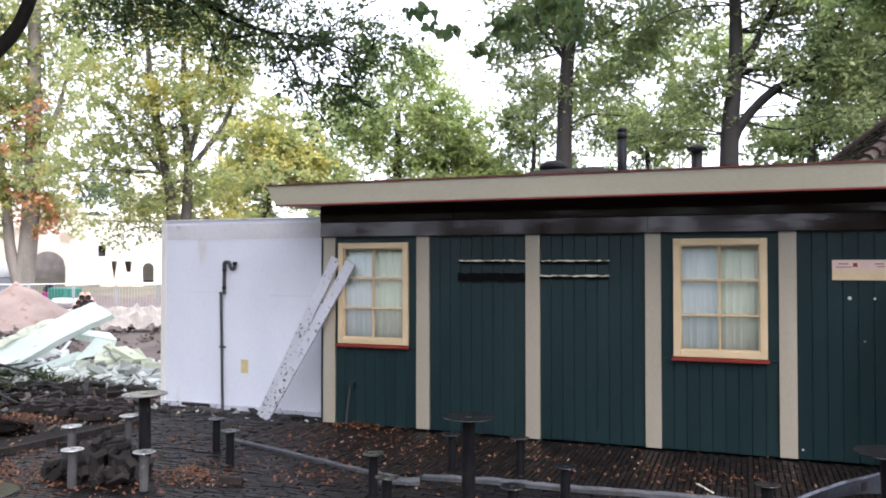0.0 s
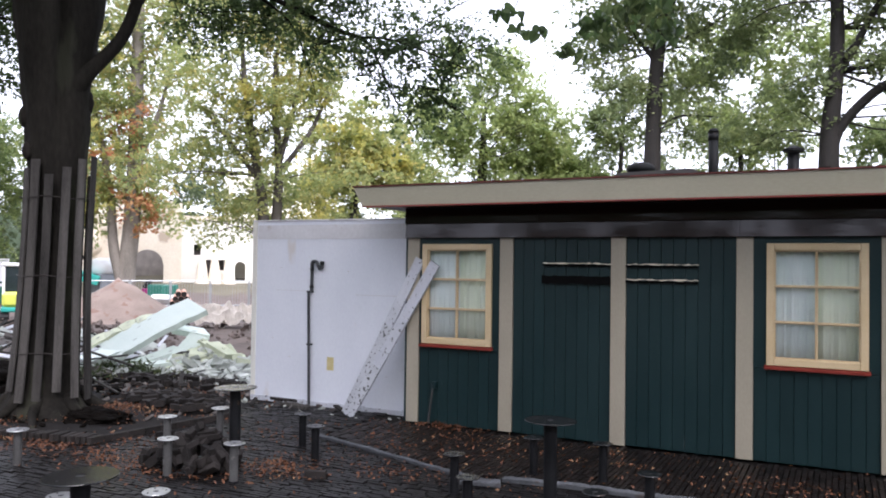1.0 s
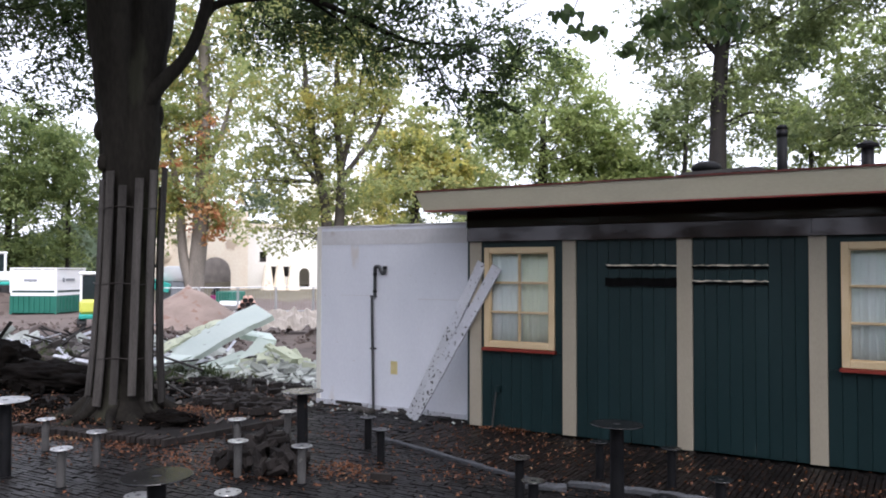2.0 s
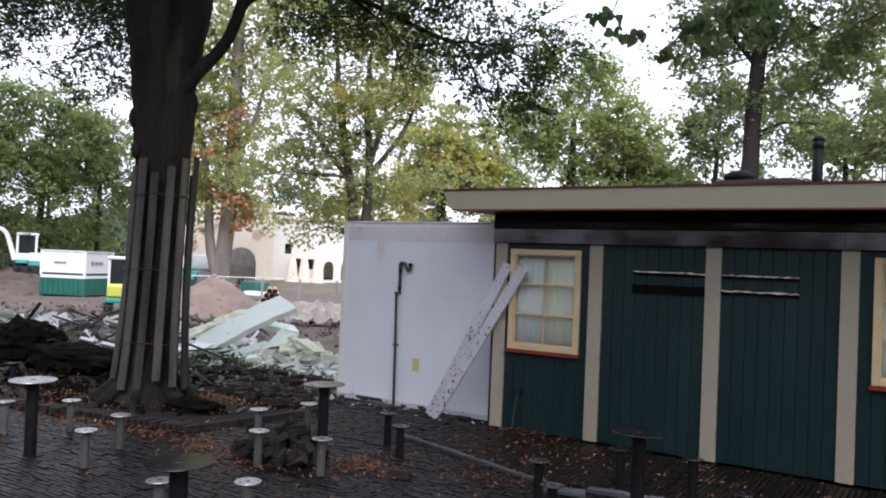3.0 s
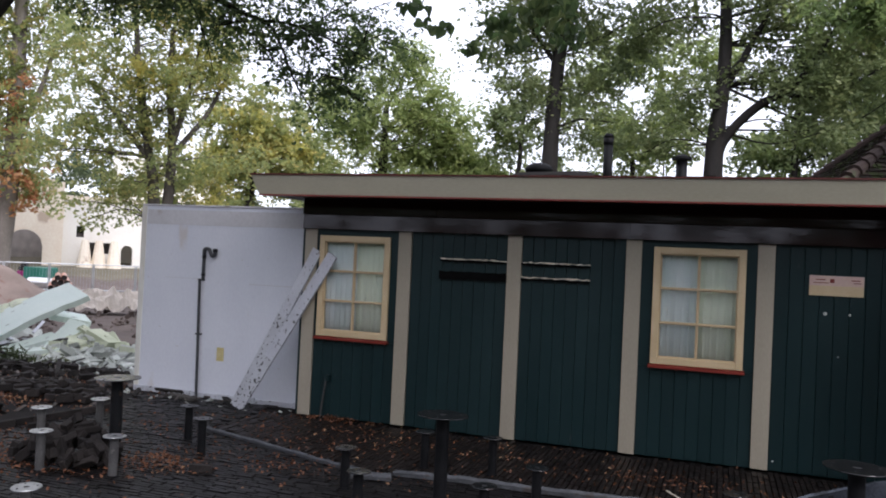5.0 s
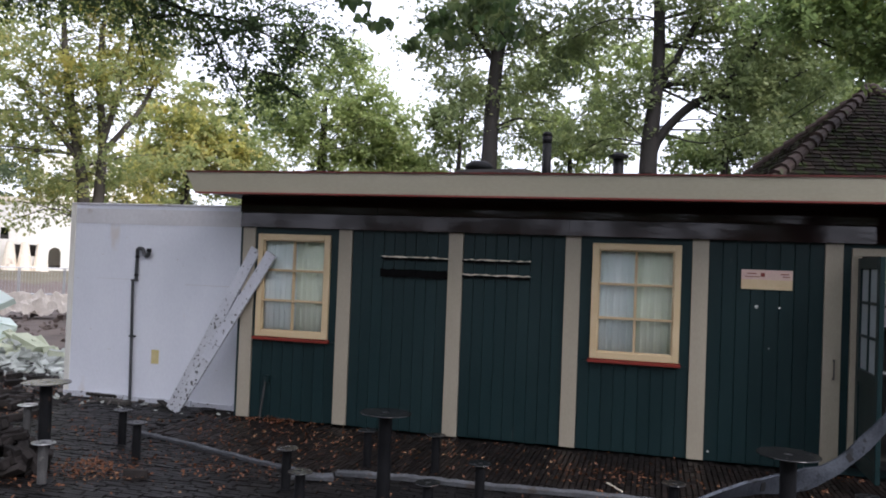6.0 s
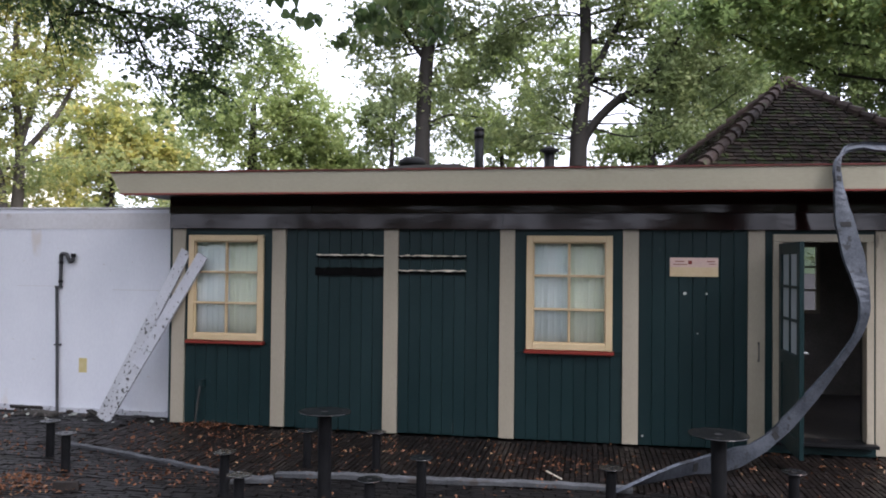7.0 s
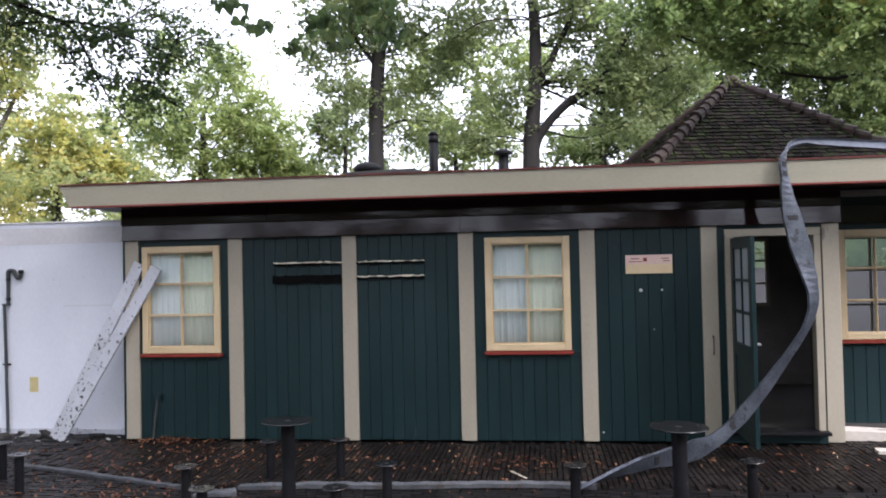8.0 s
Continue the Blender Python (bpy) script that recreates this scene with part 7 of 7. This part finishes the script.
def digger(name, at, right, s, body_mat, label, arm=True, arm_mat=TURQ, side_mat=WHITE_STEEL, cab=0.0):
    """A small excavator: tracks, turntable, engine body, glazed cab and folded arm."""
    m = frame_at(at, right) @ Matrix.Diagonal((s, s, s, 1))
    t = thing(name, at, label, "excavator", "excavators on the site")
    for y in (-0.75, 0.45):
        rings = []
        for yy in (y, y + 0.32):
            rings.append([m @ Vector((x, yy, z)) for x, z in ((-0.8, 0.08), (-0.65, 0), (0.65, 0), (0.8, 0.08), (0.85, 0.25), (0.7, 0.42), (-0.7, 0.42), (-0.85, 0.25))])
        tr = part("track", loft(bmesh.new(), rings), BLACK, t, "black rubber track")
        for x in (-0.55, 0, 0.55):
            part("roller", cyl(bmesh.new(), m @ Vector((x, y - 0.02, 0.2)), m @ Vector((x, y + 0.34, 0.2)), 0.13 * s, seg=12), DARK_STEEL, tr)
    part("turntable", lbox(m, -0.4, 0.4, -0.4, 0.4, 0.42, 0.56), DARK_STEEL, t)
    part("engine_body", lbox(m, -0.85, 0.1, 0.003, 0.7, 0.62, 1.2, bevel=0.09), body_mat, t, "painted engine cover")
    part("engine_body", lbox(m, -0.85, 0.1, -0.7, -0.003, 0.62, 1.2, bevel=0.09), side_mat, t, "painted engine cover")
    part("counterweight", lbox(m, -0.88, 0.1, -0.72, 0.72, 0.42, 0.615, bevel=0.04), TURQ, t, "turquoise counterweight")
    part("deck", lbox(m, 0.1, 0.75, -0.7, 0.7, 0.56, 0.78, bevel=0.03), TURQ, t)
    body, m = m, m @ Matrix.Translation((0, cab, 0))
    for x in (-0.35, 0.62):
        for y in (-0.66, 0.3):
            part("cab_pillar", lbox(m, x, x + 0.13, y, y + 0.1, 0.78, 2.2, bevel=0.02), WHITE_STEEL, t)
    part("cab_roof", lbox(m, -0.42, 0.78, -0.72, 0.44, 2.2, 2.34, bevel=0.04), WHITE_STEEL, t)
    part("cab_panel", lbox(m, -0.34, 0.69, -0.655, -0.6, 0.78, 1.15), WHITE_STEEL, t)
    part("cab_panel", lbox(m, -0.34, 0.69, 0.32, 0.375, 0.78, 1.15), WHITE_STEEL, t)
    for r in ((-0.27, 0.62, -0.63, -0.62, 1.15, 2.2), (-0.27, 0.62, 0.34, 0.35, 1.15, 2.2), (0.655, 0.665, -0.58, 0.3, 0.8, 2.2), (-0.32, -0.31, -0.58, 0.3, 1.2, 2.2)):
        part("window", lbox(m, *r), TINTED, t, "dark tinted cab glass")
    part("seat", lbox(m, -0.25, 0.2, -0.4, 0.1, 0.8, 1.15, bevel=0.04), BLACK, t)
    part("seat_back", lbox(m, -0.28, -0.15, -0.4, 0.1, 1.15, 1.7, bevel=0.04), BLACK, t)
    m = body
    if arm:
        q = smooth_path([m @ Vector(p) for p in ((0.8, 0.4, 0.75), (1.05, 0.4, 1.6), (1.35, 0.4, 2.35), (2.0, 0.4, 2.62), (2.9, 0.4, 2.75))], 5)
        mesh_part("boom", *tube_arrays(q, np.linspace(0.15, 0.1, len(q)) * s, 6), arm_mat, t)
        q = [m @ Vector(p) for p in ((2.8, 0.4, 2.78), (3.4, 0.4, 1.9), (3.3, 0.4, 1.0))]
        mesh_part("dipper", *tube_arrays(q, [0.1 * s, 0.08 * s, 0.06 * s], 6), arm_mat, t)
        part("bucket", lbox(m, 3.05, 3.42, 0.15, 0.65, 0.62, 1.02, bevel=0.06), DARK_STEEL, t)
    part("print_bar", lbox(m, -0.6, -0.2, -0.712, -0.702, 0.95, 1.05), GREY_BARS, t, "unreadable print")
    return t


digger("mini_excavator", (-21.63, 9.13, ground_z(-21.63, 9.13)), (-0.82, 0.57), 0.86, YELLOW, "small yellow, blue and turquoise excavator with a white cab", arm=False, side_mat=BLUE_STEEL, cab=0.3)
digger("excavator", (-35.5, 13.45, 0.78), (-0.5, -0.86), 0.86, WHITE_STEEL, "white-cabbed excavator with a white arm on a soil bank", arm_mat=WHITE_STEEL)
hill("sand_heap", "soil bank under the excavator", (-36.0, 13.0, -0.5), (6.5, 5.5), 1.55, 12, SITE_SOIL)
HOARDING = mat("grey_blue_hoarding", (0.1, 0.115, 0.14), (0.17, 0.19, 0.22), 0.6, 1, 20, 0.1, rnd=0.1)
for k in range(4):
    a = Vector((-38.9, 10.4, 0.55)).lerp(Vector((-37.0, 14.1, 0.55)), k / 4)
    m = frame_at(a, (0.457, 0.889))
    t = thing("hoarding_panel", tuple(a), "grey-blue sheet hoarding behind the building site", "fence", "hoarding panels of the site")
    part("sheet", lbox(m, 0.04, 1.0, 0.0, 0.03, 0.0, 1.25), HOARDING, t)
    part("post", cyl(bmesh.new(), m @ Vector((0.0, 0.015, -0.6)), m @ Vector((0.0, 0.015, 1.32)), 0.03, seg=8), FENCE, t)
    part("rail", lbox(m, 0.04, 1.0, -0.012, 0.042, 1.25, 1.29), FENCE, t)

tank = thing("site_silo", (-31, 20.3, 0.3), "white domed tank on a turquoise base behind the sand", "tank")
bm = bmesh.new()
loft(bm, [[(-31 + r * math.cos(a), 20.3 + r * math.sin(a), z) for a in np.linspace(0, 2 * math.pi, 24, endpoint=False)] for r, z in ((0.55, 1.3), (0.66, 1.34), (0.66, 1.75), (0.55, 2.02), (0.28, 2.12))])
part("dome", bm, WHITE_STEEL, tank, smooth=True)
part("base", boxes((-31.55, -30.45, 19.75, 20.85, 0.2, 1.3), bevel=0.05), GREY_BARS, tank)
part("chute", box(bmesh.new(), -1.3, 0.2, -0.5, 0.5, 0, 0.5, bevel=0.05, m=Matrix.Translation((-30.7, 19.5, 0.75)) @ Euler((0, 0.3, 0.8)).to_matrix().to_4x4()), TURQ, tank)
mg = thing("site_mixer", (-27.3, 20.2, 0.2), "small magenta mixer by the fence", "mixer")
part("frame", boxes((-27.75, -27.35, 19.9, 20.25, 0.2, 0.62), bevel=0.04), MAGENTA, mg)
part("drum", cyl(bmesh.new(), (-27.6, 20.1, 0.66), (-27.4, 20.1, 1.0), 0.2, 0.13, seg=16), BLACK, mg)
bin_ = thing("green_bin", (-26.1, 19.7, 0.1), "dark green waste skip behind the fence", "skip")
part("body", boxes((-26.6, -25.5, 19.2, 20.2, 0.1, 0.85), bevel=0.05), GREEN_STEEL, bin_)
wb_ = part("white_sack", box(bmesh.new(), -25.9, -24.2, 18.6, 19.3, 0.05, 0.4, bevel=0.15), WHITE_STEEL)
tagged(wb_, "white plastic sack lying by the fence", "sack")

# pipes in a stack
for k in range(9):
    row, col = (0, k) if k < 4 else ((1, k - 4) if k < 7 else (2, k - 7))
    r = 0.1
    bx = -0.25 + col * 0.215 + row * 0.107
    c = Vector((-19.15, 13.9, 0.25 + r + row * 0.187))
    rt_ = Vector((0.706, 0.708, 0))
    dr = Vector((-0.708, 0.706, 0.0)).normalized()
    p0 = c + rt_ * bx
    t = thing("drain_pipe", tuple(p0 - Vector((0, 0, r))), "brown plastic drain pipe in a stack on the soil", "pipe", "stacked drain pipes")
    part("tube", cyl(bmesh.new(), p0, p0 + dr * 3.2, r, seg=16, cap=False), PIPE_BROWN, t)
    part("bore", cyl(bmesh.new(), p0 + dr * 0.08, p0 + dr * 0.1, r * 0.98, seg=16), BLACK, t, "dark pipe bore")
og = thing("orange_hose", (-14.05, 7.7, 0.0), "short orange plastic pipe on the soil", "pipe")
q = [(-14.3, 7.4, 0.1), (-14.05, 7.7, 0.18), (-13.8, 7.95, 0.14)]
mesh_part("tube", *tube_arrays(q, [0.07, 0.08, 0.07], 10), ORANGE, og)

# crumpled tarp
vs, n = [], 46
for j in range(16):
    for i in range(n):
        u, v2 = i / (n - 1), j / 15
        x, y = -15.3 + u * 2.9 + 0.3 * v2, 9.6 + u * 2.4 - v2 * 0.9
        z = 0.05 + 0.5 * math.sin(math.pi * v2) * math.sin(math.pi * min(1, u * 1.05)) ** 0.5 + 0.34 * abs(noise.noise((u * 8, v2 * 4, 1.0))) + 0.22 * noise.noise((u * 19, v2 * 8, 2.0)) + 0.08 * noise.noise((u * 40, v2 * 16, 5.0))
        vs.append((x, y, max(z, -0.02)))
fs = [[j * n + i, j * n + i + 1, (j + 1) * n + i + 1, (j + 1) * n + i] for j in range(15) for i in range(n - 1)]
tarp = mesh_part("crumpled_tarp", vs, fs, TARP, smooth=False)
tagged(tarp, "crumpled beige tarpaulin thrown on the soil", "tarpaulin")

# site fence
for k in range(6):
    a = Vector((-24.6, 14.2, -0.05)).lerp(Vector((-17.4, 20.9, 0.0)), k / 6)
    b = Vector((-24.6, 14.2, -0.05)).lerp(Vector((-17.4, 20.9, 0.0)), (k + 1) / 6)
    t = thing("fence_panel", tuple(a), "galvanised tube and mesh site fence panel", "fence", "site fence panels")
    d = (b - a).normalized()
    for p in (a + d * 0.03, b - d * 0.03):
        part("post", cyl(bmesh.new(), p, p + Vector((0, 0, 1.2)), 0.025, seg=8), FENCE, t)
    for z in (0.12, 1.18):
        part("rail", cyl(bmesh.new(), a + d * 0.03 + Vector((0, 0, z)), b - d * 0.03 + Vector((0, 0, z)), 0.02, seg=8), FENCE, t)
    bm = bmesh.new()
    for i in range(1, 14):
        p = a.lerp(b, i / 14)
        cyl(bm, p + Vector((0, 0, 0.12)), p + Vector((0, 0, 1.18)), 0.0035, seg=4, cap=False)
    part("mesh_wires", bm, FENCE, t)

# pale arcaded building beyond the site
BM = frame_at((-38.5, 26.8, 0.55), (0.7, 0.714))
bld = thing("arcade_building", (-38.5, 26.8, 0.55), "pale cream stuccoed building with arches and a rocky gable", "building")


def arched(m, x0, x1, z1, holes, y0=0.0, y1=0.5, step=0.15, wavy=0.0, seed=0):
    """A wall with openings; holes: (centre, half width, foot, crown height, round)."""
    bm = bmesh.new()
    xs = set(np.linspace(x0, x1, int((x1 - x0) / step) + 1).round(3).tolist())
    for hc, hw, *_ in holes:
        xs |= {round(hc - hw, 3), round(hc + hw, 3)}
    xs = sorted(xs)

    def crest(x):
        return z1 + wavy * noise.noise((x * 0.9, seed, 0.0)) + wavy * 0.5 * noise.noise((x * 3, seed, 1.0))

    def crown(h, x):
        u = min(1.0, abs(x - h[0]) / h[1])
        return h[3] - (h[1] * (1 - math.sqrt(max(0.0, 1 - u * u))) if h[4] else 0)

    for a, b in zip(xs, xs[1:]):
        c = (a + b) / 2
        zs = [(-0.3, -0.3)]
        for h in sorted((h for h in holes if abs(c - h[0]) < h[1]), key=lambda h: h[2]):
            zs += [(h[2], h[2]), (crown(h, a), crown(h, b))]
        zs.append((crest(a), crest(b)))
        for (la, lb), (ta, tb) in zip(zs[::2], zs[1::2]):
            if ta - la < 1e-3 and tb - lb < 1e-3:
                continue
            loft(bm, [[m @ Vector((x, y0, lo_)), m @ Vector((x, y1, lo_)), m @ Vector((x, y1, hi)), m @ Vector((x, y0, hi))] for x, lo_, hi in ((a, la, ta), (b, lb, tb))])
    bmesh.ops.remove_doubles(bm, verts=bm.verts, dist=0.002)
    return bm


part("wall", arched(BM, -1.2, 4.6, 5.2, [(2.5, 1.0, -0.3, 2.2, True)], wavy=1.0, seed=3), STUCCO, bld, "cream rocky stucco wall with a broad arch")
part("wall", arched(BM, 4.6, 17.0, 4.2, [(5.6, 0.22, 1.9, 2.6, False), (6.2, 0.3, 0.2, 1.6, False), (7.2, 0.3, 0.9, 1.6, False), (8.4, 0.35, 0.2, 1.5, True), (9.6, 0.35, 0.2, 1.5, True),
                                             (10.6, 0.25, 0.6, 1.6, False), (12.4, 0.4, 0.2, 1.7, True), (14.0, 0.4, 0.2, 1.7, True)], y0=0.25, y1=0.7), STUCCO_W, bld, "off-white wall with small openings")
part("wall", lbox(BM, -1.2, 17.0, 5.0, 5.4, -0.3, 4.2), DARKROOM, bld)
part("roof", lbox(BM, 4.4, 17.2, 0.1, 5.4, 4.22, 4.5), STUCCO, bld)
part("upper_wall", arched(BM, 7.5, 15.0, 7.6, [(8.6, 0.35, 5.6, 6.8, False), (10.2, 0.35, 5.6, 6.8, False), (12.2, 0.35, 5.6, 6.8, False)], y0=3.0, y1=3.5, wavy=0.3, seed=8), STUCCO_W, bld)
for x in (5.9, 6.7, 7.6):
    bm = bmesh.new()
    cyl(bm, BM @ Vector((x, -0.6, -0.2)), BM @ Vector((x, -0.3, 1.7)), 0.5, 0.22, seg=10)
    part("buttress", bm, STUCCO, bld)
for x, z, r in ((-1.6, 0.6, 1.0), (-1.0, 2.6, 0.9), (0.3, 3.6, 0.8), (-2.4, 0.3, 0.8)):
    bm = bmesh.new()
    bmesh.ops.create_icosphere(bm, subdivisions=3, radius=r, matrix=BM @ Matrix.Translation((x, 0.3, z)))
    for v in bm.verts:
        v.co += v.normal * 0.25 * noise.noise(v.co * 1.1)
    part("rock", bm, STUCCO, bld, "moulded rockwork", smooth=True)
